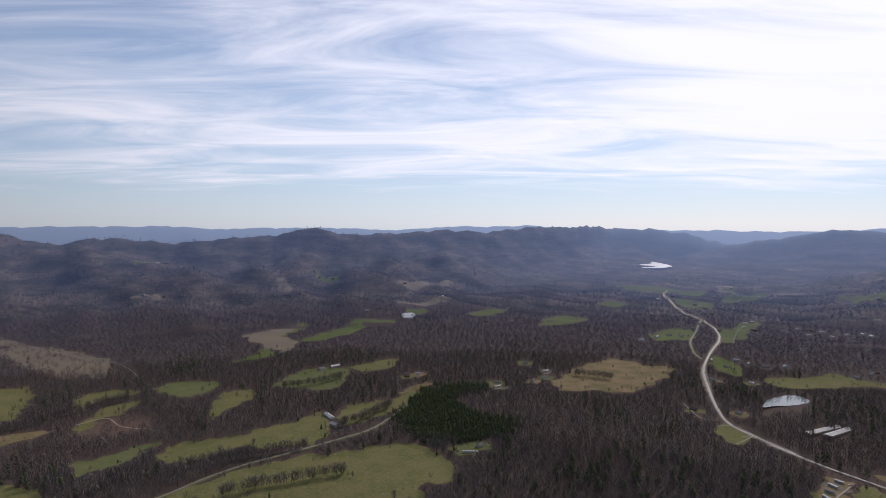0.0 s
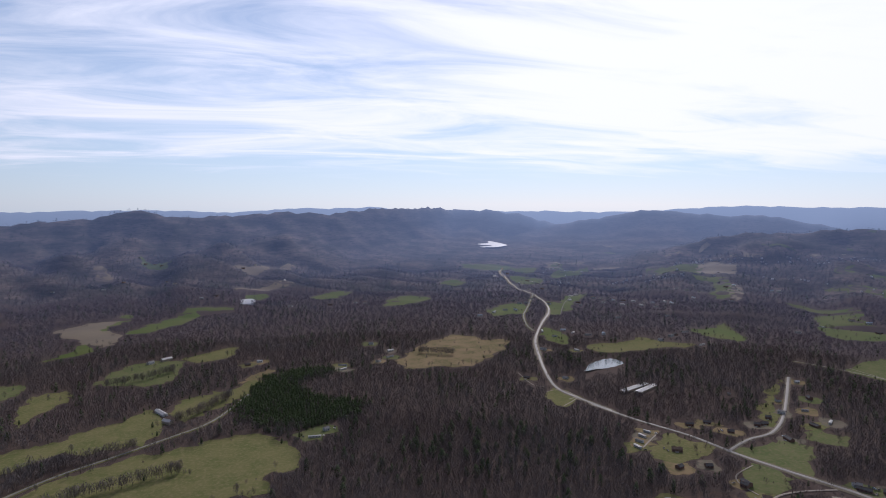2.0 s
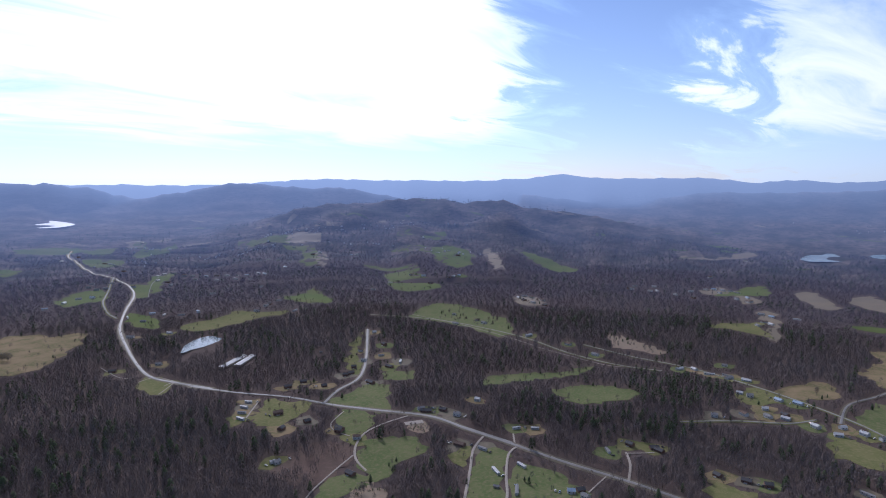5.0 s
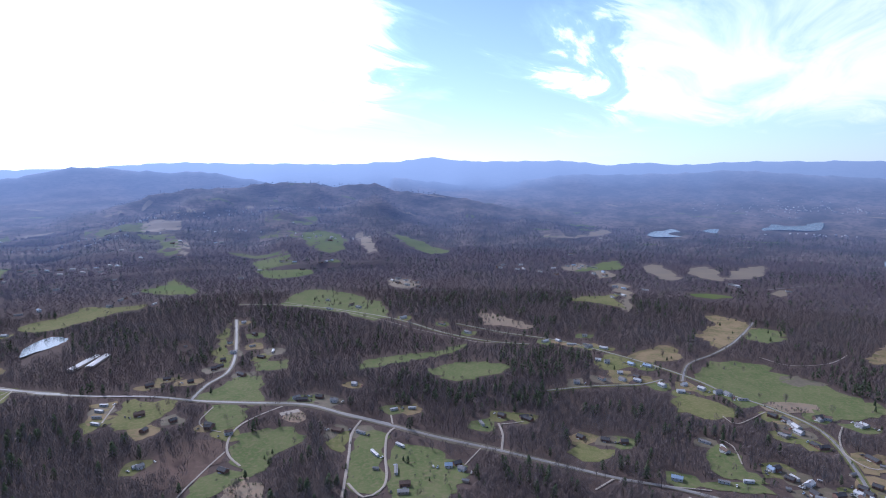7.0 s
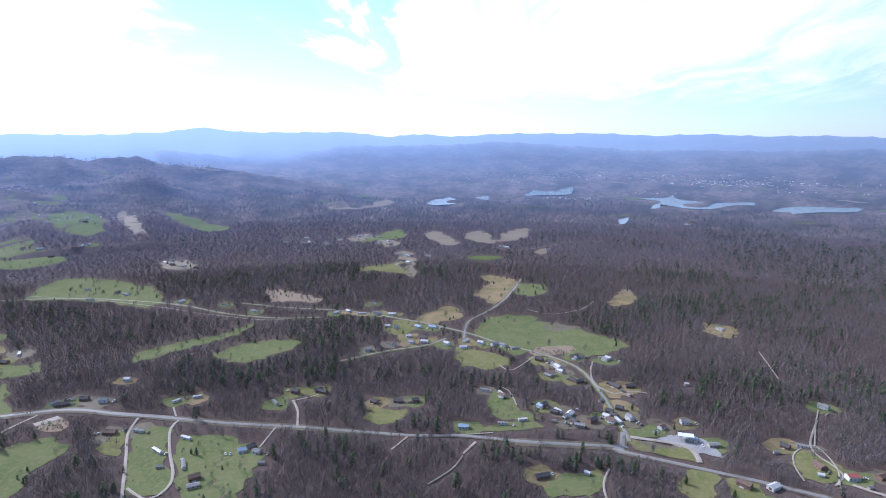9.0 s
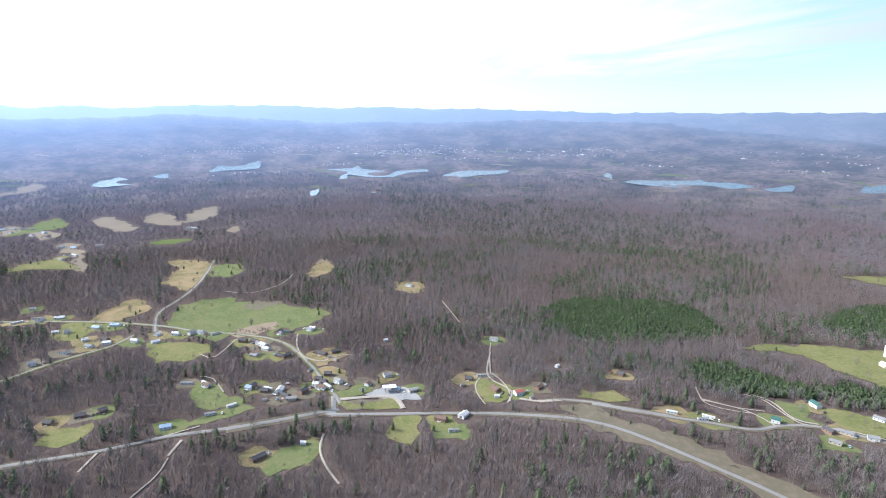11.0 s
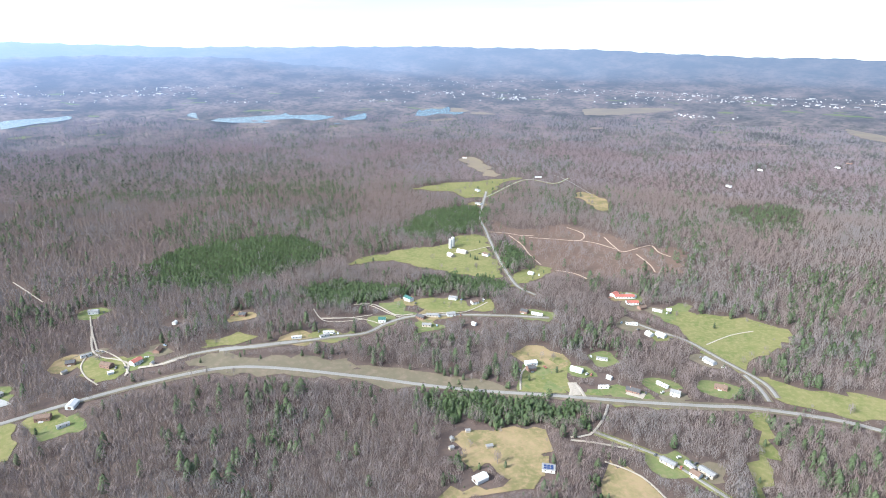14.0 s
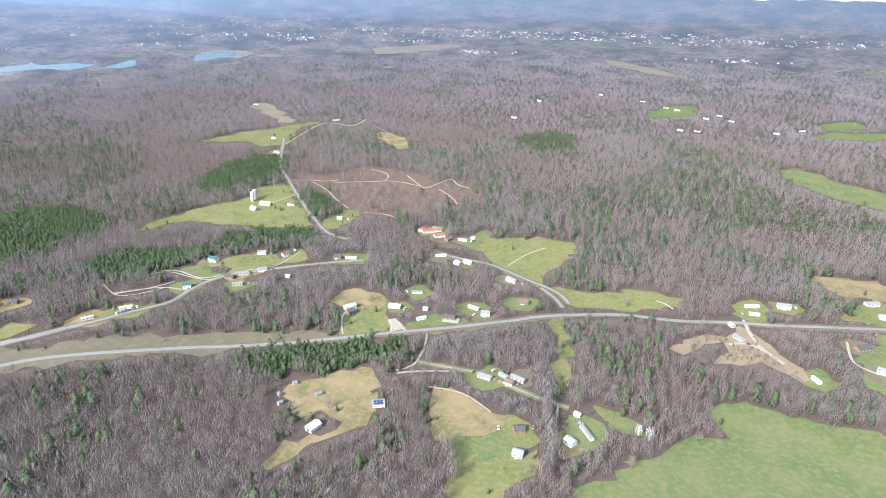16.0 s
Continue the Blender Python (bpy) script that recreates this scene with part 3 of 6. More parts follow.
meadow("dry", [(-1181, 2273), (-1160, 2320), (-1098, 2329), (-1069, 2244), (-1141, 2237)])
meadow("lawn", [(-1, 866), (47, 898), (64, 868), (46, 841), (18, 841)])
meadow("cutover", [(-1241, 1609), (-1040, 1553), (-816, 1430), (-697, 1262), (-770, 1219), (-974, 1368)])
meadow("cutover", [(-552, 896), (-555, 964), (-496, 998), (-463, 949), (-498, 895)])
meadow("pasture", [(1358, 1320), (1455, 1297), (1426, 1181), (1363, 1150), (1287, 1213)])
meadow("pasture", [(1473, 1440), (1540, 1374), (1479, 1307), (1406, 1364)])
meadow("dry", [(2503, 823), (2595, 815), (2673, 688), (2872, 652), (2830, 599), (2710, 613), (2621, 673), (2450, 747)])
meadow("lawn", [(1789, 488), (1956, 451), (2039, 424), (1948, 376), (1856, 378), (1798, 455)])
meadow("pasture", [(429, 977), (464, 984), (464, 924), (421, 889), (414, 932)])
meadow("pasture", [(637, 1475), (664, 1419), (622, 1300), (599, 1376)])
meadow("pasture", [(1826, 1764), (1877, 1650), (1930, 1565), (1877, 1511), (1785, 1547), (1808, 1695)])
meadow("pasture", [(1531, 2094), (1585, 2049), (1603, 1987), (1564, 1941), (1523, 2029)])
meadow("pasture", [(1577, 146), (1597, 106), (1592, 42), (1552, 96)])
meadow("dry", [(1703, -32), (1738, -64), (1678, -77), (1643, -45)])
meadow("lawn", [(220, -495), (232, -523), (222, -550), (197, -545), (183, -516), (201, -507)])
meadow("dry", [(256, -551), (255, -584), (216, -588), (200, -556), (225, -544)])
meadow("lawn", [(166, -529), (148, -552), (139, -535), (155, -521)])
meadow("lawn", [(450, -472), (437, -500), (427, -490), (439, -470)])
meadow("lawn", [(155, -766), (127, -815), (109, -740), (131, -744)])
meadow("dry", [(1075, -318), (1052, -359), (993, -337), (1017, -309)])
meadow("soil", [(1114, -3070), (996, -3137), (774, -3387), (751, -3293), (978, -2939)])
meadow("verge", [(526, -343), (482, -371), (429, -404), (349, -446), (267, -471), (218, -486), (227, -493), (276, -485), (355, -462), (416, -433), (475, -397), (531, -362)])
meadow("pasture", [(181, -527), (170, -512), (89, -538), (92, -552), (145, -527)])
meadow("dry", [(205, -306), (201, -332), (178, -353), (163, -374), (156, -399), (145, -393), (152, -370), (168, -351), (183, -332), (194, -309)])
meadow("dry", [(228, -410), (212, -418), (188, -411), (169, -415), (155, -411), (153, -392), (174, -375), (188, -375), (208, -386), (220, -395)])
meadow("dry", [(199, -424), (186, -438), (169, -443), (159, -418), (178, -412)])
meadow("pasture", [(144, -769), (99, -801), (14, -797), (8, -752), (26, -706), (36, -664), (59, -666), (100, -707)])
meadow("pasture", [(26, -662), (-13, -653), (-57, -670), (-94, -671), (-115, -663), (-111, -643), (-80, -633), (-26, -616), (4, -621)])
meadow("dry", [(1820, -2643), (1757, -2784), (1641, -2795), (1585, -2722), (1676, -2651)])
meadow("pasture", [(-534, -1665), (-721, -1713), (-749, -1675), (-544, -1609)])
meadow("pasture", [(-283, -657), (-325, -697), (-377, -703), (-360, -663), (-284, -644)])
meadow("lawn", [(-368, -1276), (-400, -1299), (-454, -1234), (-539, -1143), (-490, -1023), (-457, -1072), (-398, -1142), (-358, -1212)])
meadow("lawn", [(-139, -1783), (-214, -1963), (-296, -1972), (-251, -1798), (-174, -1756)])
meadow("dry", [(-19, -3075), (-96, -3066), (-292, -2738), (-263, -2654), (-91, -2834)])
meadow("pasture", [(-581, -1781), (-672, -1846), (-672, -1761), (-590, -1718)])
meadow("pasture", [(236, -550), (224, -580), (207, -578), (182, -515), (217, -496)])
meadow("lawn", [(152, -553), (118, -562), (103, -547), (140, -531)])
meadow("soil", [(1122, -3111), (829, -3346), (756, -3298), (1001, -3016)])
meadow("dry", [(260, -570), (244, -588), (212, -583), (228, -572), (244, -548)])
meadow("lawn", [(-38, -431), (-52, -431), (-64, -419), (-55, -410), (-40, -417)])
meadow("lawn", [(-7, -422), (-29, -421), (-34, -408), (-26, -392), (-12, -402)])
meadow("lawn", [(-258, -561), (-311, -613), (-307, -559), (-277, -518), (-276, -554)])
meadow("pasture", [(795, 872), (856, 914), (777, 837), (698, 745), (671, 741), (726, 813)])
meadow("lawn", [(378, 470), (419, 492), (439, 480), (431, 457), (390, 452)])
meadow("pasture", [(557, 428), (568, 420), (534, 396), (522, 406), (534, 427)])
meadow("dry", [(776, -122), (781, -152), (759, -154), (733, -128)])
meadow("soil", [(1236, -185), (1302, -222), (1254, -234), (1208, -218), (1179, -178)])
meadow("soil", [(897, -15), (925, -75), (908, -84), (873, -44), (876, -22)])
meadow("pasture", [(628, -120), (617, -181), (600, -180), (605, -146), (616, -121)])
meadow("pasture", [(584, -172), (581, -196), (534, -177), (537, -157)])
meadow("lawn", [(543, -28), (557, -50), (562, -84), (538, -80), (519, -45), (525, -31)])
meadow("pasture", [(634, -289), (619, -300), (602, -318), (568, -297), (579, -275), (606, -274)])
meadow("pasture", [(545, -370), (552, -389), (534, -422), (514, -419), (527, -387)])
meadow("dry", [(111, -426), (93, -431), (75, -424), (56, -413), (45, -402), (53, -384), (71, -374), (85, -364), (94, -378), (103, -401)])
meadow("lawn", [(85, -366), (71, -374), (55, -383), (36, -387), (32, -359), (45, -350), (66, -351), (80, -356)])
meadow("pasture", [(80, -354), (66, -351), (32, -358), (21, -371), (15, -373), (14, -349), (22, -342), (30, -329), (36, -317), (66, -310), (73, -335)])
meadow("pasture", [(9, -491), (7, -544), (18, -561), (13, -588), (2, -557), (-4, -505), (-1, -458), (5, -456)])
meadow("lawn", [(-2, -408), (-10, -425), (-21, -420), (-35, -421), (-33, -399), (-22, -386), (-8, -382)])
meadow("pasture", [(-21, -438), (-32, -443), (-48, -436), (-57, -428), (-44, -422)])
meadow("soil", [(-94, -558), (-106, -571), (-134, -586), (-157, -599), (-170, -612), (-178, -608), (-188, -593), (-197, -564), (-212, -547), (-218, -528), (-211, -524), (-195, -535), (-177, -541), (-153, -541), (-138, -543), (-151, -574), (-127, -571), (-109, -551)])
meadow("lawn", [(-118, -465), (-128, -471), (-159, -475), (-184, -470), (-211, -463), (-233, -456), (-249, -449), (-226, -368), (-63, -321), (-16, -330), (-35, -356), (-59, -383), (-85, -403), (-123, -426), (-121, -444)])
meadow("dry", [(-267, -760), (-300, -775), (-321, -772), (-360, -766), (-336, -702), (-325, -714), (-296, -714), (-284, -743)])
meadow("lawn", [(-303, -685), (-336, -702), (-320, -649), (-296, -649)])
meadow("verge", [(633, -120), (634, -127), (624, -158), (611, -182), (604, -186), (602, -173), (612, -139), (617, -120)])
meadow("paved", [(638, -152), (647, -174), (648, -189), (635, -200), (616, -209), (608, -204), (617, -184), (599, -185), (603, -180), (618, -180)])
meadow("lawn", [(645, -130), (661, -156), (659, -164), (645, -158), (639, -138)])
meadow("pasture", [(578, -165), (567, -186), (537, -177), (537, -156), (551, -153)])
meadow("pasture", [(624, -284), (630, -300), (606, -305), (590, -307), (571, -297), (573, -277), (598, -273)])
meadow("pasture", [(555, -64), (568, -80), (562, -87), (533, -80), (525, -66)])
meadow("pasture", [(811, -1157), (800, -1218), (760, -1299), (691, -1427), (662, -1427), (685, -1348), (643, -1222), (685, -1178), (732, -1185)])
meadow("dry", [(944, -1578), (955, -1636), (903, -1625), (741, -1452), (753, -1406), (854, -1510)])
meadow("pasture", [(603, -679), (597, -720), (573, -790), (539, -835), (535, -896), (502, -930), (462, -877), (378, -759), (401, -740), (450, -732), (533, -736), (569, -727)])
meadow("pasture", [(368, -772), (364, -795), (353, -841), (327, -827), (329, -788), (336, -747), (341, -726)])
meadow("lawn", [(464, -575), (446, -610), (420, -587), (401, -584), (416, -566), (440, -568)])
meadow("pasture", [(431, -614), (397, -651), (372, -651), (355, -623), (381, -602), (410, -597)])
meadow("pasture", [(361, -639), (353, -672), (330, -651), (342, -627)])
meadow("dry", [(486, -1361), (466, -1368), (415, -1317), (378, -1254), (387, -1225), (418, -1254), (467, -1313)])
meadow("cutover", [(541, -1027), (467, -1020), (410, -1093), (309, -1066), (249, -1024), (187, -1028), (165, -936), (210, -892), (250, -846), (305, -804), (360, -839), (475, -955)])
meadow("pasture", [(-318, 699), (-272, 758), (-218, 807), (-153, 846), (-109, 864), (-47, 884), (-10, 837), (11, 780), (-5, 750), (-32, 730), (-39, 678)])
meadow("pasture", [(-397, 835), (-400, 866), (-366, 892), (-303, 914), (-245, 974), (-221, 1026), (-183, 968), (-181, 914), (-203, 867), (-232, 858), (-249, 840), (-287, 865), (-303, 848), (-312, 829), (-342, 815), (-371, 802)])
meadow("pasture", [(-180, 998), (-172, 1063), (-137, 1090), (-89, 1113), (-61, 1161), (-50, 1141), (-84, 1050), (-125, 995), (-154, 953)])
meadow("dry", [(-90, 1131), (-62, 1180), (-36, 1206), (-30, 1184), (-60, 1146)])
meadow("lawn", [(-492, 799), (-475, 828), (-447, 871), (-424, 886), (-421, 848), (-433, 801), (-457, 772), (-463, 750)])
meadow("pasture", [(-575, 935), (-581, 972), (-586, 1041), (-553, 1072), (-543, 1080), (-543, 1009), (-556, 972), (-554, 902)])
meadow("pasture", [(-672, 1096), (-648, 1136), (-596, 1146), (-576, 1126), (-608, 1098), (-627, 1052), (-633, 1031)])
meadow("lawn", [(-550, 1154), (-538, 1203), (-463, 1213), (-446, 1179), (-456, 1116), (-487, 1100)])
meadow("pasture", [(-387, 991), (-412, 1076), (-415, 1136), (-367, 1159), (-360, 1089), (-374, 1047)])
meadow("lawn", [(-345, 1207), (-324, 1294), (-286, 1332), (-214, 1328), (-211, 1238), (-223, 1183), (-288, 1190)])
meadow("pasture", [(-216, 1342), (-174, 1392), (-115, 1443), (-121, 1366), (-165, 1315)])
meadow("pasture", [(-387, 1638), (-368, 1721), (-303, 1886), (-296, 1951), (-172, 1939), (-159, 1897), (-235, 1885), (-305, 1709), (-362, 1622)])
meadow("dry", [(-564, 1695), (-510, 1793), (-459, 1840), (-454, 1699), (-405, 1622), (-388, 1500), (-413, 1494), (-455, 1547)])
meadow("pasture", [(-492, 1402), (-465, 1450), (-449, 1529), (-412, 1482), (-434, 1434)])
meadow("dry", [(214, 1167), (232, 1274), (273, 1340), (344, 1396), (398, 1445), (428, 1407), (441, 1364), (503, 1369), (470, 1297), (403, 1207), (340, 1153), (290, 1175)])
meadow("lawn", [(282, 1904), (355, 2092), (417, 2157), (463, 2041), (368, 1950)])
meadow("pasture", [(819, 2891), (963, 2996), (1094, 2959), (1032, 2828)])
meadow("pasture", [(1073, 2862), (1169, 2792), (1092, 2671), (1043, 2713)])
meadow("lawn", [(1117, 2492), (1282, 2684), (1424, 2755), (1286, 2559), (1149, 2456)])
meadow("pasture", [(1257, 2838), (1343, 2903), (1281, 2739)])
meadow("lawn", [(601, 2448), (676, 2512), (699, 2408), (632, 2346)])
meadow("pasture", [(1545, 2442), (1620, 2463), (1588, 2342), (1699, 2296), (1621, 2206), (1497, 2205)])
meadow("dry", [(1664, 2243), (1742, 2261), (1795, 2210), (1667, 2092), (1595, 2126)])
meadow("lawn", [(1003, 1388), (1044, 1366), (1139, 1414), (1101, 1349), (1076, 1285), (1010, 1269), (989, 1312)])
meadow("pasture", [(663, 1273), (745, 1282), (817, 1295), (850, 1245), (905, 1216), (863, 1192), (799, 1206), (692, 1191), (644, 1213)])
meadow("pasture", [(575, 1728), (681, 1834), (706, 1785), (668, 1709), (564, 1648)])
meadow("lawn", [(1052, 952), (1136, 993), (1204, 992), (1216, 919), (1187, 805), (1158, 755), (1052, 674), (1039, 719), (1059, 817), (1051, 898)])
meadow("lawn", [(1354, 1317), (1468, 1415), (1492, 1371), (1478, 1295), (1387, 1237), (1356, 1269)])
meadow("lawn", [(993, 1343), (1033, 1322), (1126, 1361), (1084, 1320), (1066, 1236), (1015, 1204), (988, 1267)])
meadow("lawn", [(1836, 1540), (1956, 1572), (1953, 1491), (1821, 1416), (1688, 1393)])
meadow("soil", [(1985, 1411), (2051, 1419), (1738, 1144), (1700, 1156)])
meadow("pasture", [(2015, 1202), (2037, 1146), (1946, 994), (1871, 1010), (1931, 1110)])
meadow("lawn", [(787, 555), (837, 549), (890, 506), (930, 472), (968, 453), (926, 460), (881, 479), (839, 498), (767, 535)])
meadow("lawn", [(815, 444), (861, 428), (888, 380), (887, 345), (855, 337), (805, 363), (781, 398)])
meadow("soil", [(1165, 520), (1182, 505), (1145, 402), (1110, 402), (1108, 443), (1103, 471)])
meadow("lawn", [(551, 657), (612, 674), (665, 677), (658, 639), (610, 604), (583, 565)])
meadow("lawn", [(717, 706), (740, 694), (744, 666), (708, 643), (686, 676)])
meadow("pasture", [(439, 679), (504, 732), (525, 701), (528, 667), (490, 649), (457, 651), (439, 661)])
meadow("lawn", [(511, 598), (549, 621), (562, 585), (537, 552), (508, 548), (499, 572)])
meadow("lawn", [(468, 512), (503, 526), (532, 506), (544, 475), (523, 454), (489, 459), (457, 445), (431, 455), (443, 482)])
meadow("soil", [(553, 511), (582, 519), (590, 505), (562, 486)])
meadow("cutover", [(390, 555), (419, 569), (458, 567), (481, 545), (466, 517), (428, 492), (394, 493), (371, 523)])
meadow("soil", [(409, 454), (435, 459), (428, 432), (410, 409), (398, 442)])
meadow("lawn", [(477, 355), (550, 399), (576, 401), (585, 376), (540, 352), (499, 323), (464, 310), (462, 334)])
meadow("lawn", [(490, 314), (541, 347), (567, 354), (575, 315), (560, 260), (525, 247), (496, 248), (462, 243), (455, 263), (465, 292)])
meadow("lawn", [(958, 69), (1037, 53), (1071, -18), (1040, -35), (1030, -86), (1000, -116), (952, -163), (930, -166), (883, -126), (882, -91), (905, -56), (895, -18), (869, 4), (915, 45)])
meadow("verge", [(1006, -39), (1038, -69), (1015, -97), (989, -59)])
meadow("dry", [(1016, 181), (1084, 154), (1114, 128), (1070, 98), (1032, 108), (993, 150)])
meadow("dry", [(1205, 96), (1322, 72), (1412, 84), (1375, 11), (1291, 3), (1144, 41), (1121, 49), (1177, 73)])
meadow("lawn", [(1217, 13), (1324, -5), (1335, -40), (1285, -53), (1225, -38)])
meadow("pasture", [(1378, 378), (1443, 346), (1512, 298), (1447, 291), (1366, 249), (1367, 301)])
meadow("soil", [(1943, 312), (2005, 277), (1812, 192), (1768, 227)])
meadow("soil", [(1926, 179), (2032, 137), (1816, 74), (1823, 121)])
meadow("soil", [(1865, 68), (2041, 50), (2131, -18), (1948, -10), (1844, 36)])
meadow("dry", [(1167, -172), (1250, -192), (1279, -224), (1230, -235), (1184, -205)])
meadow("pasture", [(953, 222), (1014, 207), (990, 173), (946, 174), (923, 201)])
meadow("pasture", [(856, 96), (888, 75), (869, 34), (854, 11), (810, 24), (812, 68)])
meadow("lawn", [(722, 32), (735, 14), (695, 0), (661, -18), (661, 22), (685, 33)])
meadow("pasture", [(648, 175), (673, 165), (673, 134), (648, 132), (634, 158)])
meadow("lawn", [(635, 44), (656, -1), (657, -24), (644, -21), (629, 38)])
meadow("lawn", [(649, -117), (667, -152), (646, -153), (634, -132)])
meadow("dry", [(768, -106), (784, -123), (747, -130), (733, -114)])
meadow("dry", [(232, -390), (225, -409), (198, -432), (173, -436), (164, -414), (181, -390), (193, -372), (204, -365), (222, -376)])
meadow("verge", [(523, -346), (493, -377), (436, -413), (355, -450), (286, -472), (220, -490), (216, -481), (289, -455), (361, -421), (429, -383), (485, -349)])
meadow("pasture", [(1538, 2253), (1665, 2207), (1598, 2120), (1486, 2179)])
meadow("dry", [(1665, 2207), (1785, 2193), (1710, 2074), (1606, 2102)])
meadow("pasture", [(1998, 1886), (2088, 1849), (2192, 1788), (2095, 1705), (2009, 1738), (1969, 1830)])
meadow("pasture", [(1910, 1601), (1961, 1471), (1701, 1266), (1633, 1292), (1789, 1501)])
meadow("pasture", [(1520, 1601), (1587, 1422), (1554, 1393), (1507, 1576)])
meadow("pasture", [(2088, 1326), (2063, 1210), (1995, 1030), (1938, 979), (1896, 1045), (1987, 1190)])
meadow("dry", [(1632, 337), (1641, 303), (1370, 242), (1337, 249), (1475, 286)])
meadow("lawn", [(1485, 1197), (1549, 1175), (1518, 1142), (1498, 1188)])
meadow("dry", [(1466, 1834), (1562, 1898), (1525, 1816), (1384, 1661)])
meadow("dry", [(1397, 883), (1451, 845), (1359, 781), (1318, 817)])
meadow("dry", [(1826, 530), (1931, 504), (1882, 445), (1796, 486)])
meadow("dry", [(1809, 436), (1816, 385), (1749, 354), (1712, 387)])
meadow("pasture", [(852, 3009), (1039, 2966), (980, 2834), (861, 2847)])
meadow("pasture", [(1073, 2862), (1178, 2849), (1094, 2707), (1044, 2750)])
meadow("pasture", [(1117, 2492), (1204, 2658), (1424, 2755), (1310, 2609), (1195, 2501)])
meadow("dry", [(1284, 2932), (1351, 2921), (1256, 2743), (1213, 2749)])
meadow("pasture", [(1556, 2440), (1579, 2328), (1660, 2243), (1602, 2180), (1430, 2241)])
meadow("dry", [(1690, 2268), (1784, 2255), (1776, 2145), (1616, 2124)])
meadow("lawn", [(929, 2510), (1033, 2467), (1003, 2339), (902, 2314)])
meadow("lawn", [(894, 1907), (1038, 2022), (912, 1847), (810, 1708)])
meadow("lawn", [(646, 1836), (723, 1851), (667, 1685), (559, 1706)])
meadow("lawn", [(1519, 1943), (1576, 1939), (1474, 1789), (1355, 1720)])
meadow("lawn", [(820, 1865), (840, 1790), (767, 1668), (749, 1683)])
meadow("dry", [(-239, 2704), (-145, 2795), (8, 2946), (8, 2866), (-140, 2682)])
meadow("pasture", [(-1417, 2773), (-1353, 2812), (-1307, 2714), (-1370, 2694)])
meadow("pasture", [(-144, 2190), (-75, 2221), (-83, 2162), (-131, 2133)])
meadow("dry", [(-762, 2730), (-717, 2695), (-656, 2591), (-693, 2559)])
meadow("pasture", [(-656, 2953), (-588, 2877), (-498, 2802), (-484, 2692), (-565, 2766)])
lake([(1163, 3848), (1262, 3850), (1327, 3670), (1283, 3611), (1215, 3590), (1140, 3630)])
lake([(547, 1064), (591, 1117), (644, 1139), (652, 1100), (610, 1076), (570, 1069)])
lake([(2798, 436), (2962, 415), (3018, 354), (2890, 296), (2859, 271), (2793, 298), (2756, 358), (2735, 396)])
lake([(3025, 227), (3119, 159), (3202, -16), (3408, -61), (3310, -99), (3330, -155), (3483, -265), (3244, -248), (3188, -200), (3168, -94), (3121, -15), (3032, 108), (2961, 176)])
lake([(3102, -559), (3131, -693), (3227, -751), (3090, -742), (2972, -884), (2990, -1052), (2846, -973), (2766, -795), (2798, -697), (2900, -628), (2806, -600), (2646, -536), (2851, -578), (3004, -643)])
lake([(2446, -373), (2553, -424), (2354, -390), (2289, -354)])
lake([(2738, -1044), (2868, -1201), (2830, -1368), (2861, -1447), (2734, -1374), (2703, -1219), (2646, -1053)])
lake([(2470, -1763), (2552, -1850), (2383, -1786), (2296, -1876), (2212, -2063), (2249, -2130), (2154, -2091), (2091, -2178), (1994, -2193), (1955, -2087), (1981, -1911), (2107, -1813), (2240, -1740)])
lake([(1919, -2081), (1889, -2112), (1930, -2340), (1787, -2161), (1812, -2105), (1798, -1997)])
lake([(1692, -2433), (1785, -2638), (1750, -2798), (1651, -2645)])
lake([(1719, -2470), (1820, -2643), (1749, -2590), (1582, -2691), (1587, -2506), (1655, -2438)])
road("main", 11, [(1029, 2891), (962, 2742), (881, 2410), (849, 2220), (832, 2033), (803, 1839), (750, 1697), (616, 1454), (560, 1340), (506, 1185), (472, 1067), (458, 991), (466, 930), (483, 847), (471, 885), (494, 800), (532, 719), (550, 650), (575, 586), (604, 513), (603, 444), (607, 386), (604, 458), (605, 384), (606, 315), (611, 240), (610, 169), (610, 109), (616, 58), (613, 0), (613, -55), (612, 0), (614, -60), (616, -116), (610, -102), (588, -169), (565, -230), (528, -301), (476, -367), (369, -426), (316, -448), (265, -468), (197, -498), (169, -510), (117, -533), (64, -562), (20, -588), (-50, -610), (-108, -612), (-166, -620), (-222, -623), (-319, -635), (-399, -648)])
road("road", 6, [(827, 2005), (735, 1820), (656, 1659), (608, 1520), (599, 1445)])
road("road", 7, [(543, 660), (604, 695), (663, 716), (743, 781), (889, 929)])
road("drive", 4, [(471, 885), (464, 977), (432, 979)])
road("drive", 4, [(446, 925), (466, 930), (421, 889)])
road("road", 6, [(1076, 525), (1067, 427), (1065, 315), (1015, 200), (955, 80), (914, 26), (882, -30), (818, -85), (671, -115), (628, -120)])
road("road", 5, [(931, 86), (1018, 86), (1091, 54), (1178, 28), (1358, 3), (1385, 0)])
road("road", 5, [(992, 1026), (1072, 868), (1055, 666), (1017, 530), (1004, 420), (1016, 350)])
road("road", 7, [(550, -327), (542, -355), (515, -391), (500, -401), (470, -442), (522, -378), (502, -400), (473, -435), (447, -472), (423, -505), (419, -541), (402, -577), (362, -606), (311, -637), (262, -664)])
road("drive", 4, [(493, -501), (455, -529), (421, -533)])
road("road", 7, [(673, -1254), (574, -1047), (511, -957), (442, -862), (379, -779), (338, -732), (305, -719)])
road("road", 5, [(649, -1211), (651, -1411), (571, -1414), (561, -1485)])
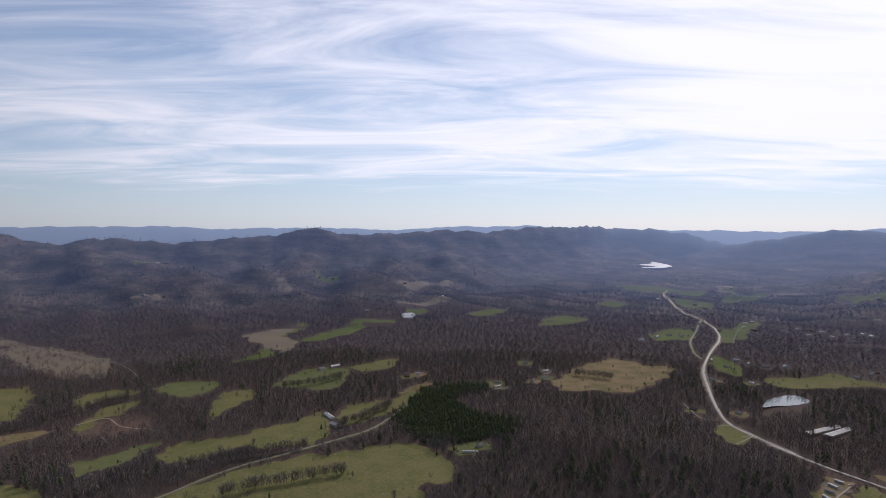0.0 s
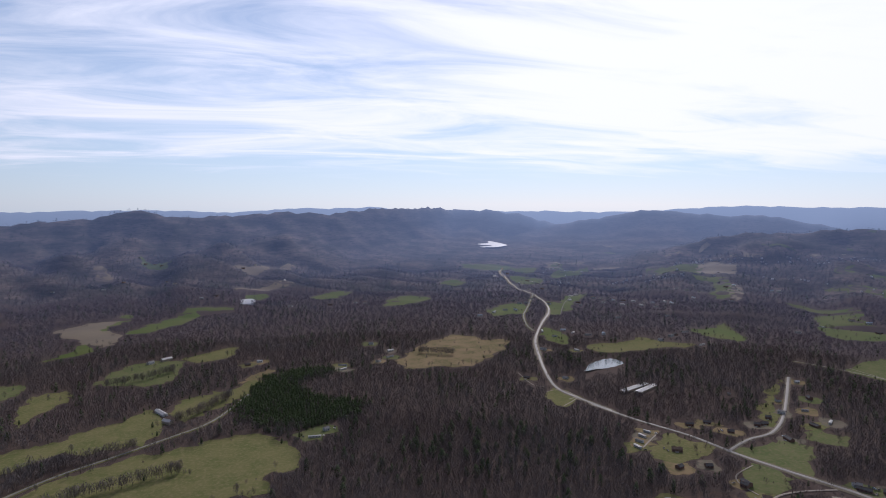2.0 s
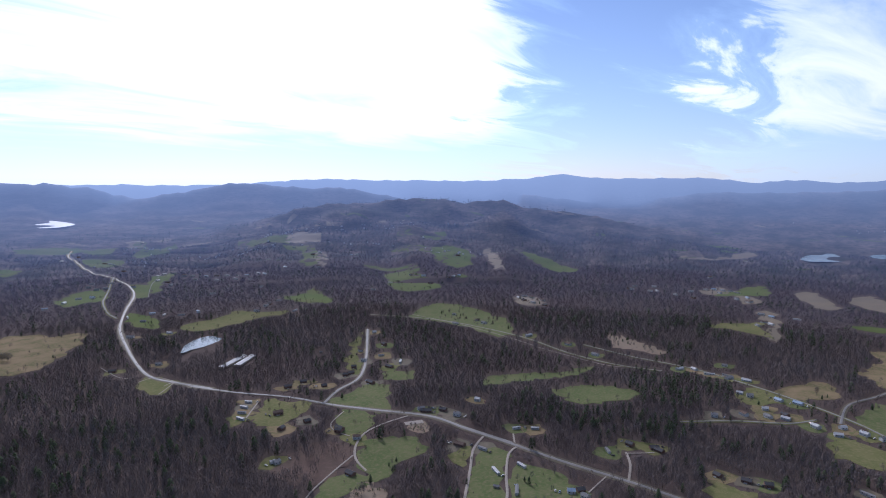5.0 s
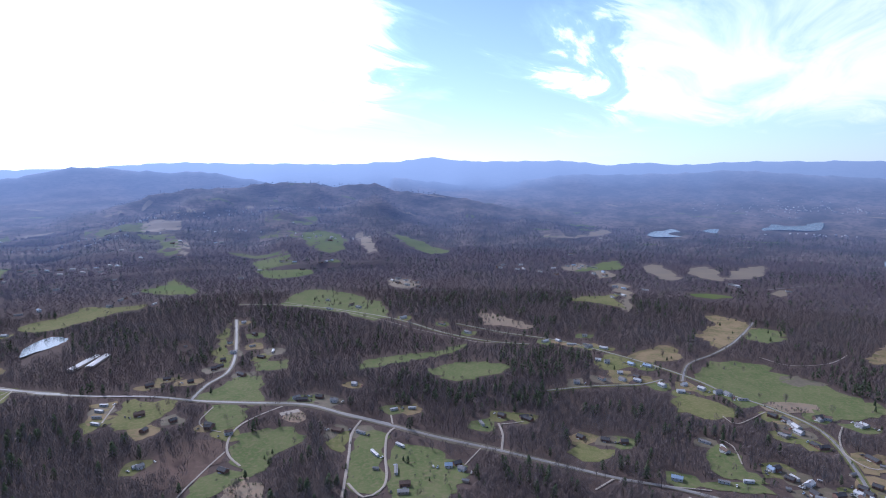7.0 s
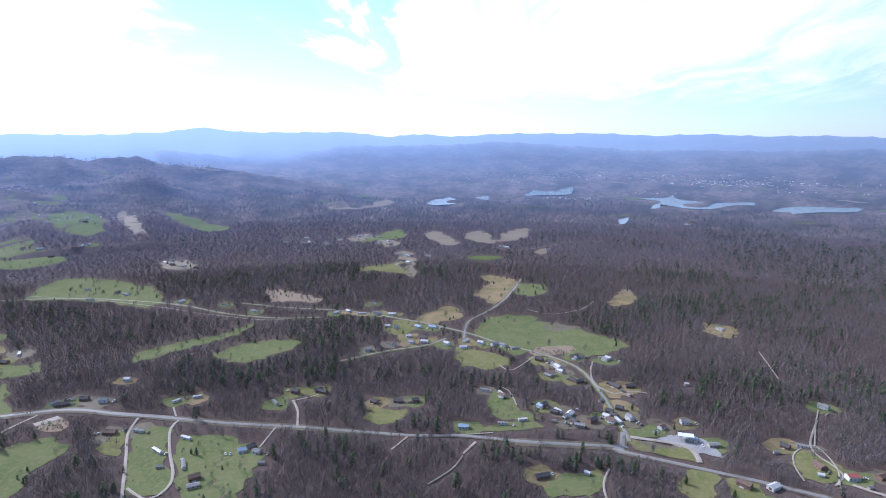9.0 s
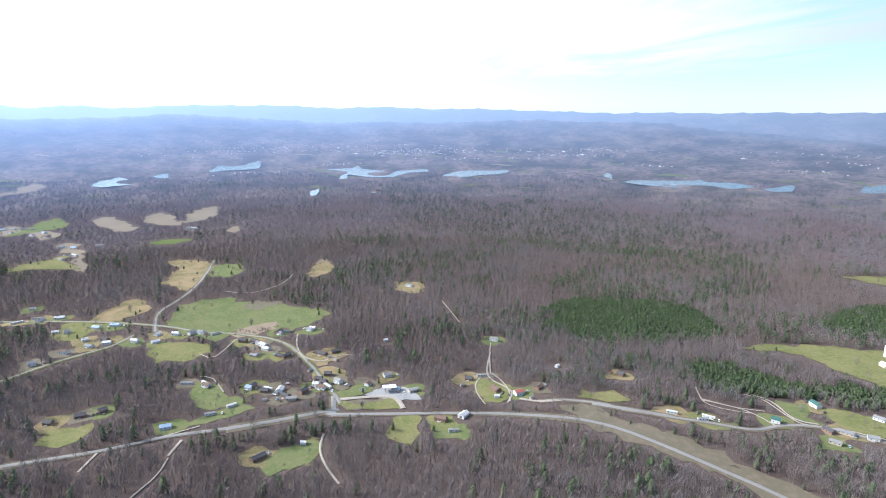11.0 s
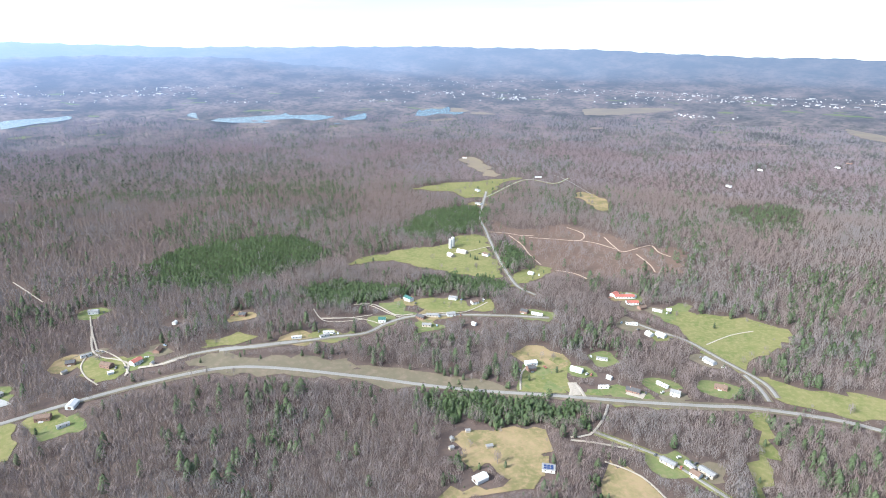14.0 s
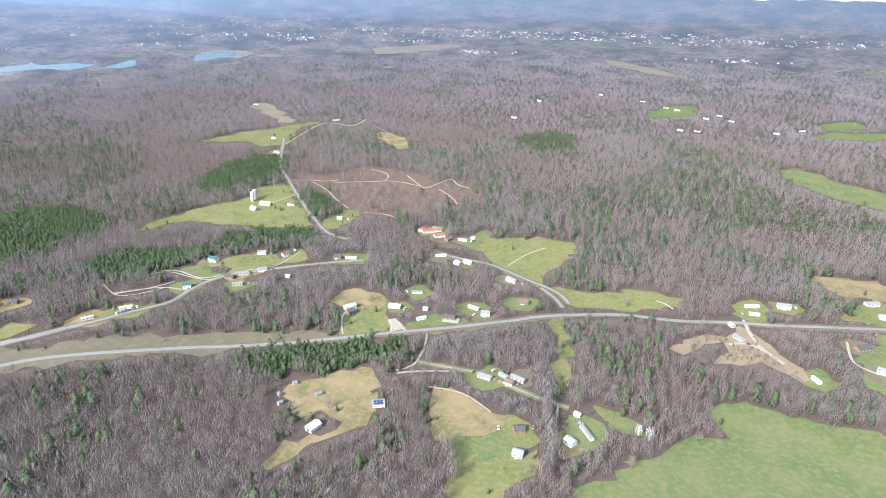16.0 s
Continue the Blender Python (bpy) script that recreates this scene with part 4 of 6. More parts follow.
road("drive", 4, [(462, -889), (481, -836), (495, -819)])
road("drive", 4, [(220, -495), (234, -528), (233, -559)])
road("lot", 14, [(182, -535), (169, -514)])
road("drive", 8, [(173, -506), (178, -534), (160, -514)])
road("lot", 16, [(130, -548), (113, -548)])
road("drive", 5, [(138, -514), (134, -488), (136, -458), (149, -446)])
road("drive", 6, [(147, -442), (129, -449), (102, -456)])
road("road", 5, [(133, -464), (101, -462), (75, -460), (48, -450), (18, -438), (3, -435), (-6, -433)])
road("drive", 4, [(3, -433), (4, -412), (8, -404), (0, -386)])
road("drive", 4, [(113, -429), (83, -427), (56, -409)])
road("road", 6, [(4, -621), (19, -646), (60, -674), (106, -705), (144, -712), (175, -719)])
road("drive", 8, [(-176, -628), (-178, -597), (-184, -571), (-197, -548)])
road("drive", 8, [(-153, -575), (-170, -580), (-184, -569)])
road("drive", 4, [(85, -707), (66, -747), (44, -773)])
road("road", 6, [(10, -609), (21, -631), (38, -653)])
road("drive", 5, [(-107, -636), (-99, -646), (-90, -651)])
road("drive", 5, [(-264, -599), (-258, -561), (-272, -544)])
road("road", 6, [(-345, 674), (-322, 711), (-302, 747), (-266, 790), (-210, 837), (-157, 892), (-114, 947), (-70, 1063)])
road("drive", 4, [(-1240, 1653), (-1022, 1526), (-811, 1395)])
road("drive", 4, [(425, 1101), (424, 1024), (439, 1008)])
road("drive", 4, [(606, -1496), (543, -1450), (452, -1352)])
road("drive", 4, [(933, -357), (835, -348)])
road("drive", 6, [(587, 538), (550, 546), (516, 545), (485, 529), (461, 504), (449, 474)])
road("drive", 5, [(464, 512), (428, 501), (385, 485), (366, 475)])
road("drive", 4, [(544, 617), (505, 598), (494, 577), (496, 552)])
road("drive", 7, [(599, 423), (564, 412), (524, 387), (472, 355), (436, 333)])
road("drive", 7, [(602, 376), (582, 374), (540, 350), (499, 322), (475, 314), (457, 322), (472, 351)])
road("drive", 5, [(442, 694), (491, 737)])
road("lot", 14, [(566, 524), (586, 510)])
road("drive", 5, [(610, 384), (630, 399)])
road("drive", 4, [(605, 264), (581, 263), (559, 262)])
road("drive", 7, [(608, 240), (652, 256), (680, 273)])
road("drive", 4, [(677, 272), (693, 255), (702, 247)])
road("drive", 5, [(575, 127), (606, 116)])
road("drive", 6, [(579, 53), (605, 42)])
road("drive", 4, [(747, 25), (735, 11), (694, 0)])
road("drive", 4, [(617, 63), (627, 25)])
road("road", 5, [(808, 252), (850, 197), (886, 139), (925, 112)])
road("drive", 4, [(822, 26), (804, 8), (864, -22)])
road("drive", 5, [(1104, -13), (1083, -57), (1125, -111), (1198, -144)])
road("road", 9, [(646, -116), (603, -108)])
road("drive", 12, [(637, -122), (628, -172), (612, -183), (595, -183)])
road("drive", 4, [(517, 80), (548, 61), (575, 53)])
road("drive", 4, [(569, -270), (598, -273), (626, -285), (643, -311), (597, -311), (563, -298)])
road("drive", 4, [(643, -311), (705, -339), (744, -359)])
road("drive", 9, [(565, -310), (549, -329), (542, -353)])
road("drive", 4, [(489, -501), (465, -523), (448, -547)])
road("drive", 5, [(488, -564), (464, -574), (425, -564), (408, -578)])
road("track", 5, [(505, -957), (473, -973), (450, -977), (433, -992)])
road("track", 5, [(469, -964), (426, -928), (391, -884), (352, -842)])
road("track", 5, [(403, -1078), (362, -1056), (354, -1014), (396, -995), (434, -975)])
road("track", 5, [(322, -1054), (289, -1007), (266, -984), (237, -1034), (214, -1003), (191, -987)])
road("track", 5, [(354, -1014), (324, -1013), (281, -992)])
road("track", 5, [(324, -830), (295, -834), (269, -822)])
road("track", 5, [(243, -978), (209, -934), (195, -907)])
road("drive", 4, [(488, -559), (469, -569), (436, -563), (415, -563), (403, -577), (385, -597), (357, -619), (347, -661)])
road("drive", 4, [(519, -518), (485, -499), (464, -511), (449, -531)])
road("drive", 5, [(574, -92), (549, -84), (520, -84), (486, -90)])
road("drive", 5, [(713, -344), (653, -311), (625, -304), (603, -309), (582, -310), (562, -294)])
road("track", 5, [(-582, 947), (-554, 984), (-510, 948), (-458, 940)])
road("track", 4, [(-881, 1444), (-802, 1410), (-693, 1314), (-638, 1250)])
road("drive", 5, [(854, -105), (810, -98), (766, -100), (742, -118), (747, -130)])
road("drive", 4, [(747, -130), (754, -148), (750, -162)])
road("drive", 4, [(1011, 586), (1002, 521), (991, 446), (997, 410)])
road("drive", 4, [(1064, 963), (1068, 838), (1038, 692), (1016, 601)])
road("track", 3.5, [(777, 1670), (840, 1790), (912, 1904), (969, 1964)])
road("track", 4, [(997, 1887), (1054, 1822), (1114, 1771), (1165, 1713)])
road("track", 4, [(1748, 78), (1697, 11), (1828, -135), (1886, -241)])
road("track", 4, [(-1153, 2705), (-1101, 2690), (-1029, 2642)])
pine_stand("dense", [(-90, 1019), (-81, 1078), (-34, 1159), (77, 1194), (74, 1151), (8, 1085), (54, 1017), (107, 970), (93, 910), (23, 888), (-34, 900), (-76, 957)])
pine_stand("dense", [(835, -501), (868, -555), (859, -657), (786, -715), (711, -720), (654, -695), (644, -640), (661, -541), (709, -472), (789, -475)])
pine_stand("sparse", [(902, -559), (936, -645), (887, -688), (861, -680), (876, -565)])
pine_stand("dense", [(566, -531), (584, -581), (538, -624), (481, -639), (457, -697), (391, -732), (334, -723), (342, -688), (395, -670), (452, -626), (486, -555), (535, -522)])
pine_stand("dense", [(619, -853), (674, -988), (610, -1109), (542, -996), (551, -914), (589, -852)])
pine_stand("dense", [(432, -853), (449, -921), (368, -832), (391, -794)])
pine_stand("dense", [(167, -1402), (65, -1489), (31, -1319), (121, -1275)])
pine_stand("sparse", [(34, -980), (-111, -1174), (-227, -1291), (-333, -1071), (-429, -945), (-295, -915), (-137, -927)])
pine_stand("dense", [(287, -432), (275, -477), (197, -490), (141, -492), (138, -472), (181, -448), (255, -417)])
pine_stand("sparse", [(230, -614), (193, -676), (149, -640), (170, -595), (208, -591)])
pine_stand("sparse", [(970, 368), (1021, 319), (1001, 246), (903, 239), (860, 308)])
pine_stand("sparse", [(989, 388), (1000, 305), (883, 250), (831, 295), (879, 341)])
pine_stand("sparse", [(798, 320), (801, 265), (743, 242), (747, 295)])
pine_stand("dense", [(208, -345), (204, -368), (193, -374), (194, -356), (196, -335)])
pine_stand("dense", [(122, -427), (113, -429), (97, -394), (102, -389)])
pine_stand("sparse", [(996, -571), (995, -685), (824, -743), (835, -646)])
pine_stand("sparse", [(2418, -695), (1913, -900), (1437, -1291), (928, -1041), (1093, -846), (1393, -578), (1714, -527)])


# ---- buildings ----
def part(name, bm, mat, parent, label=""):
    me = bpy.data.meshes.new(name)
    bm.to_mesh(me)
    bm.free()
    me.materials.append(mat)
    ob = new(name, me)
    ob.parent = parent
    if label:
        tagged(ob, label)
    return ob


def box(bm, x0, x1, y0, y1, z0, z1):
    v = [bm.verts.new((x, y, z)) for z in (z0, z1) for x, y in ((x0, y0), (x1, y0), (x1, y1), (x0, y1))]
    for f in ((3, 2, 1, 0), (4, 5, 6, 7), (0, 1, 5, 4), (1, 2, 6, 5), (2, 3, 7, 6), (3, 0, 4, 7)):
        bm.faces.new([v[i] for i in f])


def gable_walls(L, W, h, rise):
    bm = bmesh.new()
    a, b = L / 2, W / 2
    lo = [bm.verts.new((x, y, -1.0)) for x, y in ((-a, -b), (a, -b), (a, b), (-a, b))]
    hi = [bm.verts.new((x, y, h)) for x, y in ((-a, -b), (a, -b), (a, b), (-a, b))]
    r0, r1 = bm.verts.new((-a, 0, h + rise)), bm.verts.new((a, 0, h + rise))
    bm.faces.new([lo[0], lo[1], hi[1], hi[0]])
    bm.faces.new([lo[2], lo[3], hi[3], hi[2]])
    bm.faces.new([lo[1], lo[2], hi[2], r1, hi[1]])
    bm.faces.new([lo[3], lo[0], hi[0], r0, hi[3]])
    return bm


def gable_roof(L, W, h, rise, over=0.45, thick=0.22):
    bm = bmesh.new()
    a, b = L / 2 + over, W / 2 + over
    drop = rise * over / (W / 2)
    for s in (-1, 1):
        out = [(-a, s * b, h - drop), (a, s * b, h - drop), (a, 0, h + rise), (-a, 0, h + rise)]
        lo = [bm.verts.new(q) for q in out]
        hi = [bm.verts.new((x, y, z + thick)) for x, y, z in out]
        for f in ((0, 1, 2, 3), (7, 6, 5, 4), (0, 4, 5, 1), (1, 5, 6, 2), (2, 6, 7, 3), (3, 7, 4, 0)):
            bm.faces.new([(lo + hi)[i] for i in f])
    bmesh.ops.recalc_face_normals(bm, faces=bm.faces)
    return bm


STYLE = {
    # name, label, category, wall, roof, width, eaves, rise, least length, most length
    "barn_long": ("poultry_barn", "long low poultry barn with a white metal roof", "barn", M_TANWALL, M_ROOFW, 14, 3.2, 2.2, 70, 130),
    "barn": ("barn", "white metal-roofed barn standing in dry grass", "barn", M_WHITE, M_ROOFW, 9.5, 3.4, 2.2, 14, 40),
    "farm": ("barn", "weathered farm barn with a pale metal roof", "barn", M_TANWALL, M_ROOFW, 10, 4.2, 3.0, 12, 30),
    "solar": ("house", "house with blue solar panels on a light roof", "house", M_WHITE, M_ROOFG, 10, 3.0, 2.4, 13, 15),
    "house_dark": ("house", "single-storey house with dark shingle roof", "house", M_BRICK, M_ROOFD, 9, 2.9, 2.4, 11, 19),
    "house_brown": ("house", "brick house with a brown shingle roof", "house", M_BRICK, M_ROOFBR, 9, 2.9, 2.4, 11, 18),
    "house_white": ("house", "white-sided house with a pale roof", "house", M_WHITE, M_ROOFW, 8.5, 3.0, 2.2, 10, 18),
    "house_blue": ("house", "white house with a blue-grey metal roof", "house", M_WHITE, M_ROOFBL, 9, 3.0, 2.3, 10, 17),
    "house_red": ("house", "long building with a red metal roof", "house", M_WHITE, M_ROOFRED, 10, 3.2, 2.4, 14, 34),
    "house_green": ("house", "white house with a green metal roof", "house", M_WHITE, M_ROOFGR, 9, 3.2, 2.5, 10, 16),
    "mobile": ("mobile_home", "double-wide home with a grey roof", "mobile home", M_TANWALL, M_ROOFG, 8, 2.7, 1.3, 14, 22),
    "trailer": ("mobile_home", "long white mobile home on a grass lot", "mobile home", M_WHITE, M_ROOFW, 4.0, 2.7, 0.6, 13, 22),
    "shed": ("shed", "small weathered grey wooden garden shed", "shed", M_TANWALL, M_ROOFG, 4, 2.3, 1.1, 5, 9),
    "shed_white": ("shed", "small white-roofed wooden yard shed", "shed", M_WHITE, M_ROOFW, 5.5, 2.6, 1.3, 7, 12),
}


def windows_on(ob, L, W, h):
    k = max(2, int(L / 4.5))
    for s in (-1, 1):
        for i in range(k):
            x = -L / 2 + (i + 0.5) * L / k
            if s < 0 and i == k // 2:
                bm = bmesh.new()
                box(bm, x - 0.5, x + 0.5, s * W / 2 - 0.06, s * W / 2 + 0.06, -0.1, 2.0)
                part("door", bm, M_ROOFBR, ob)
                continue
            bm = bmesh.new()
            box(bm, x - 0.7, x + 0.7, s * W / 2 - 0.05, s * W / 2 + 0.05, 0.9, 2.1)
            part("window", bm, M_GLASS, ob)


def building(kind, x, y, turn, length):
    rng = random.Random(int(x * 7 + y * 13))
    s = float(shrink(math.hypot(x, y)))
    OPEN[int((x + HALF) / CELL) - 2:int((x + HALF) / CELL) + 3, int((y + HALF) / CELL) - 2:int((y + HALF) / CELL) + 3] = True
    SOLID[int((x + HALF) / CELL) - 2:int((x + HALF) / CELL) + 3, int((y + HALF) / CELL) - 2:int((y + HALF) / CELL) + 3] = True
    z = ground_z(x, y) + 0.9
    if kind == "silo":
        ob = new("silo")
        bm = bmesh.new()
        bmesh.ops.create_cone(bm, cap_ends=True, segments=20, radius1=3, radius2=3, depth=15, matrix=Matrix.Translation((0, 0, 6.5)))
        part("body", bm, M_CONC, ob)
        bm = bmesh.new()
        bmesh.ops.create_uvsphere(bm, u_segments=16, v_segments=8, radius=3.05, matrix=Matrix.Translation((0, 0, 14)) @ Matrix.Diagonal((1, 1, 0.7, 1)))
        part("roof", bm, M_ROOFW, ob)
        ob.matrix_world = pose(x, y, z)
        return tagged(ob, "tall pale concrete silo beside a farm barn", "silo", "silos")
    if kind == "greenhouse":
        ob = new("greenhouse")
        n, w = 5, 9.0
        for i in range(n):
            bm = bmesh.new()
            bmesh.ops.create_cone(bm, cap_ends=True, segments=16, radius1=w / 2, radius2=w / 2, depth=45, matrix=Matrix.Translation((0, (i - n / 2 + 0.5) * w, 0)) @ Matrix.Rotation(radians(90), 4, "Y"))
            part("bay", bm, M_PLASTIC, ob)
        ob.matrix_world = pose(x, y, z, 0, 0, turn)
        return tagged(ob, "row of pale plastic-covered greenhouses", "greenhouse")
    if kind == "gas_canopy":
        ob = new("fuel_canopy")
        bm = bmesh.new()
        box(bm, -8, 8, -4.5, 4.5, 4.6, 5.5)
        part("roof", bm, M_WHITE, ob)
        for px_ in (-5, 5):
            for py_ in (-2, 2):
                bm = bmesh.new()
                box(bm, px_ - 0.2, px_ + 0.2, py_ - 0.2, py_ + 0.2, -1, 4.6)
                part("post", bm, M_CONC, ob)
        ob.matrix_world = pose(x, y, z, 0, 0, turn)
        return tagged(ob, "flat white fuel station canopy on posts", "canopy")
    if kind.startswith(("house", "mobile", "trailer")):
        HOMES.append((x, y, turn))
        if not at(FIELD, np.array([x]), np.array([y]))[0] and math.hypot(x, y) < 1500:
            ring_ = [(x + q * math.cos(a), y + q * math.sin(a)) for a, q in ((k_ * 0.9 + rng.uniform(-0.2, 0.2), rng.uniform(11, 24) * s) for k_ in range(7))]
            ob, poly = patch("yard", ring_, rng.choice((M_PASTURE, M_LAWN, M_DRY, M_VERGE)), 0.3, 1.0, int(abs(x * y)) % 99991)
            stamp(OPEN, poly, True)
            stamp(FIELD, poly, 1)
            tagged(ob, "rough grass yard round a house", "yard", kind="structure")
    name, label, cat, wall, roof, W, h, rise, lo, hi = STYLE[kind]
    L = min(max(length, lo), hi)
    if kind == "house_white":
        roof, label = rng.choice([(M_ROOFW, "white-sided house with a pale metal roof"), (M_ROOFG, "white-sided house with a grey shingle roof"), (M_ROOFG, "white-sided house with a grey shingle roof"), (M_ROOFBR, "white-sided house with a brown shingle roof")])
    if kind == "trailer" and rng.random() < 0.4:
        roof, label = M_ROOFG, "long white mobile home with a grey roof"
    s *= 0.78
    if kind.startswith("house") and rng.random() < 0.35:
        h += 1.2
    ob = new(name)
    part("wall", gable_walls(L, W, h, rise), wall, ob)
    top = part("roof", gable_roof(L, W, h, rise), roof, ob)
    bm = bmesh.new()
    box(bm, -L / 2 - 0.45, L / 2 + 0.45, -0.16, 0.16, h + rise + 0.12, h + rise + 0.28)
    part("ridge_cap", bm, roof, top)
    if kind == "solar":
        for i in range(3):
            bm = bmesh.new()
            for j in range(2):
                y0 = -W / 2 + 0.4 + j * 2.2
                z0 = h + rise * (1 - abs(y0) / (W / 2)) + 0.3
                y1 = y0 + 2.0
                z1 = h + rise * (1 - abs(y1) / (W / 2)) + 0.3
                x0 = -5 + i * 3.4
                q = [bm.verts.new(p) for p in ((x0, y0, z0), (x0 + 3.1, y0, z0), (x0 + 3.1, y1, z1), (x0, y1, z1))]
                bm.faces.new(q)
            part("solar_panel", bm, M_PANEL, ob, "dark blue solar panel")
    if kind not in ("barn_long", "barn", "farm", "shed", "shed_white"):
        windows_on(ob, L, W, h)
        if kind.startswith("house"):
            bm = bmesh.new()
            box(bm, L * 0.2, L * 0.2 + 0.9, 0.4, 1.3, h, h + rise + 1.2)
            part("chimney", bm, M_BRICK, ob)
            bm = bmesh.new()
            box(bm, -L * 0.22, L * 0.1, -W / 2 - 2.2, -W / 2, -1.0, 0.05)
            part("porch", bm, M_CONC, ob)
    else:
        bm = bmesh.new()
        box(bm, L / 2 - 0.05, L / 2 + 0.06, -W * 0.2, W * 0.2, -0.3, h * 0.85)
        part("door", bm, M_ROOFBR, ob)
    if kind == "solar" or (rng.random() < 0.5 and not kind.startswith("barn")):
        turn += 180
    ob.matrix_world = pose(x, y, z, 0, 0, turn) @ Matrix.Diagonal((s, s, s, 1))
    return tagged(ob, label, cat, {"house": "houses of the valley", "mobile home": "mobile homes"}.get(cat, ""))


HOMES = []
building("house_dark", 843, -45, 42, 15)
building("house_white", 806, -57, 43, 14)
building("mobile", 787, -40, 51, 12)
building("house_dark", 869, -81, 133, 17)
building("house_dark", 773, -73, 43, 17)
building("house_white", 676, -102, 51, 6)
building("trailer", 670, -114, 19, 18)
building("house_dark", 660, -65, 41, 12)
building("mobile", 653, -70, 76, 13)
building("house_dark", 764, -124, 41, 20)
building("trailer", 684, -48, 44, 8)
building("house_dark", 695, -32, 146, 10)
building("house_dark", 700, -120, 67, 8)
building("shed", 717, -101, 129, 8)
building("house_dark", 500, 576, 91, 16)
building("house_white", 395, 562, 176, 8)
building("house_dark", 557, 270, 139, 10)
building("house_brown", 493, 297, 127, 14)
building("trailer", 722, 19, 28, 19)
building("house_dark", 712, 251, 130, 14)
building("house_white", -1145, 2296, 173, 31)
building("house_dark", -1071, 2307, 154, 28)
building("house_white", -992, 2294, 164, 18)
building("house_white", -780, 2330, 150, 37)
building("house_white", -609, 2276, 164, 31)
building("house_dark", -515, 2505, 136, 48)
building("house_white", -442, 2456, 132, 50)
building("house_white", -556, 2835, 136, 53)
building("house_white", -272, 2069, 139, 42)
building("house_white", 206, 1996, 121, 36)
building("house_white", 236, 1996, 176, 18)
building("house_dark", 123, 1964, 162, 24)
building("house_white", 0, 1944, 169, 27)
building("house_white", 579, 1698, 40, 34)
building("house_white", 630, 1745, 175, 24)
building("house_white", 719, 1857, 146, 20)
building("house_white", 870, 2149, 100, 42)
building("house_dark", 922, 2150, 107, 37)
building("house_white", 1313, 2853, 178, 40)
building("house_white", 809, 1828, 111, 22)
building("house_white", 910, 1887, 22, 36)
building("house_dark", 915, 1833, 126, 18)
building("house_white", 997, 1820, 123, 21)
building("house_white", 1033, 1758, 114, 27)
building("house_white", 1074, 1716, 100, 26)
building("house_white", 1098, 1672, 171, 23)
building("house_white", 627, 1379, 136, 15)
building("house_white", 843, 1262, 115, 15)
building("house_dark", 912, 1308, 108, 16)
building("house_dark", 1795, 1389, 96, 36)
building("house_white", 2607, 594, 96, 29)
building("house_white", 1423, 849, 72, 29)
building("house_white", 1408, 807, 74, 26)
building("house_dark", 1353, 768, 94, 18)
building("house_white", 1744, 701, 67, 36)
building("house_white", 1749, 648, 67, 35)
building("house_white", 1359, 806, 72, 31)
building("house_dark", 1372, 842, 69, 23)
building("house_white", 1853, 523, 54, 31)
building("house_white", 1824, 478, 49, 31)
building("house_white", 1755, 416, 44, 33)
building("house_white", 1734, 382, 51, 27)
building("house_dark", 1710, 514, 51, 32)
building("house_white", 1732, 570, 51, 35)
building("house_white", 1761, 632, 44, 43)
building("house_dark", 1749, 709, 145, 20)
building("house_white", 1460, 300, 40, 31)
building("house_white", 1496, 281, 47, 25)
building("house_white", 879, 191, 58, 14)
building("house_white", 892, 164, 56, 14)
building("house_dark", 910, 147, 54, 13)
building("house_white", 895, 109, 55, 14)
building("house_white", 851, 221, 104, 11)
building("house_white", 906, 24, 49, 13)
building("house_white", 829, -52, 38, 18)
building("house_dark", 849, -30, 59, 14)
building("house_white", 864, -81, 39, 12)
building("house_white", 864, -124, 43, 13)
building("house_white", 677, -128, 30, 12)
building("house_dark", 681, -111, 47, 10)
building("house_dark", 575, -454, 26, 10)
building("house_white", 1036, -332, 29, 32)
building("house_white", 202, -1629, 142, 27)
building("house_white", 166, -1931, 135, 32)
building("house_white", -17, -2088, 131, 33)
building("house_dark", -45, -2203, 143, 30)
building("house_white", -144, -2020, 148, 21)
building("house_white", -204, -1928, 144, 20)
building("house_white", -232, -1888, 137, 22)
building("house_white", -291, -1757, 142, 18)
building("house_white", -335, -1823, 124, 26)
building("house_white", -352, -1744, 123, 21)
building("house_white", -432, -1622, 159, 17)
building("house_white", -209, -1590, 149, 17)
building("house_white", -248, -1587, 153, 17)
building("barn_long", 581, 946, 26, 95)
building("barn_long", 598, 935, 31, 81)
building("barn", 188, -356, 66, 14)
building("solar", 148, -396, 23, 9)
building("house_dark", 31, -393, 23, 9)
building("house_blue", 28, -366, 172, 6)
building("trailer", -21, -403, 120, 22)
building("shed_white", -13, -424, 158, 6)
building("house_white", -9, -388, 139, 8)
building("mobile", 69, -455, 165, 16)
building("mobile", 40, -460, 157, 17)
building("trailer", 53, -461, 149, 6)
building("house_white", 47, -452, 160, 8)
building("house_white", 233, -547, 46, 16)
building("house_dark", 228, -537, 52, 10)
building("house_white", 187, -561, 1, 16)
building("trailer", 152, -542, 37, 12)
building("house_dark", 125, -551, 2, 17)
building("house_dark", -274, -587, 24, 20)
building("house_white", -276, -547, 159, 9)
building("house_dark", -275, -524, 156, 8)
building("house_white", -309, -609, 136, 8)
building("mobile", -165, -588, 124, 14)
building("shed_white", -162, -613, 122, 8)
building("trailer", -217, -524, 114, 11)
building("trailer", -190, -659, 11, 19)
building("house_white", -223, -664, 174, 17)
building("trailer", -189, -641, 178, 11)
building("house_white", -319, -695, 15, 21)
building("house_blue", -318, -661, 173, 11)
building("shed", 202, -397, 50, 7)
building("shed", 229, -407, 44, 5)
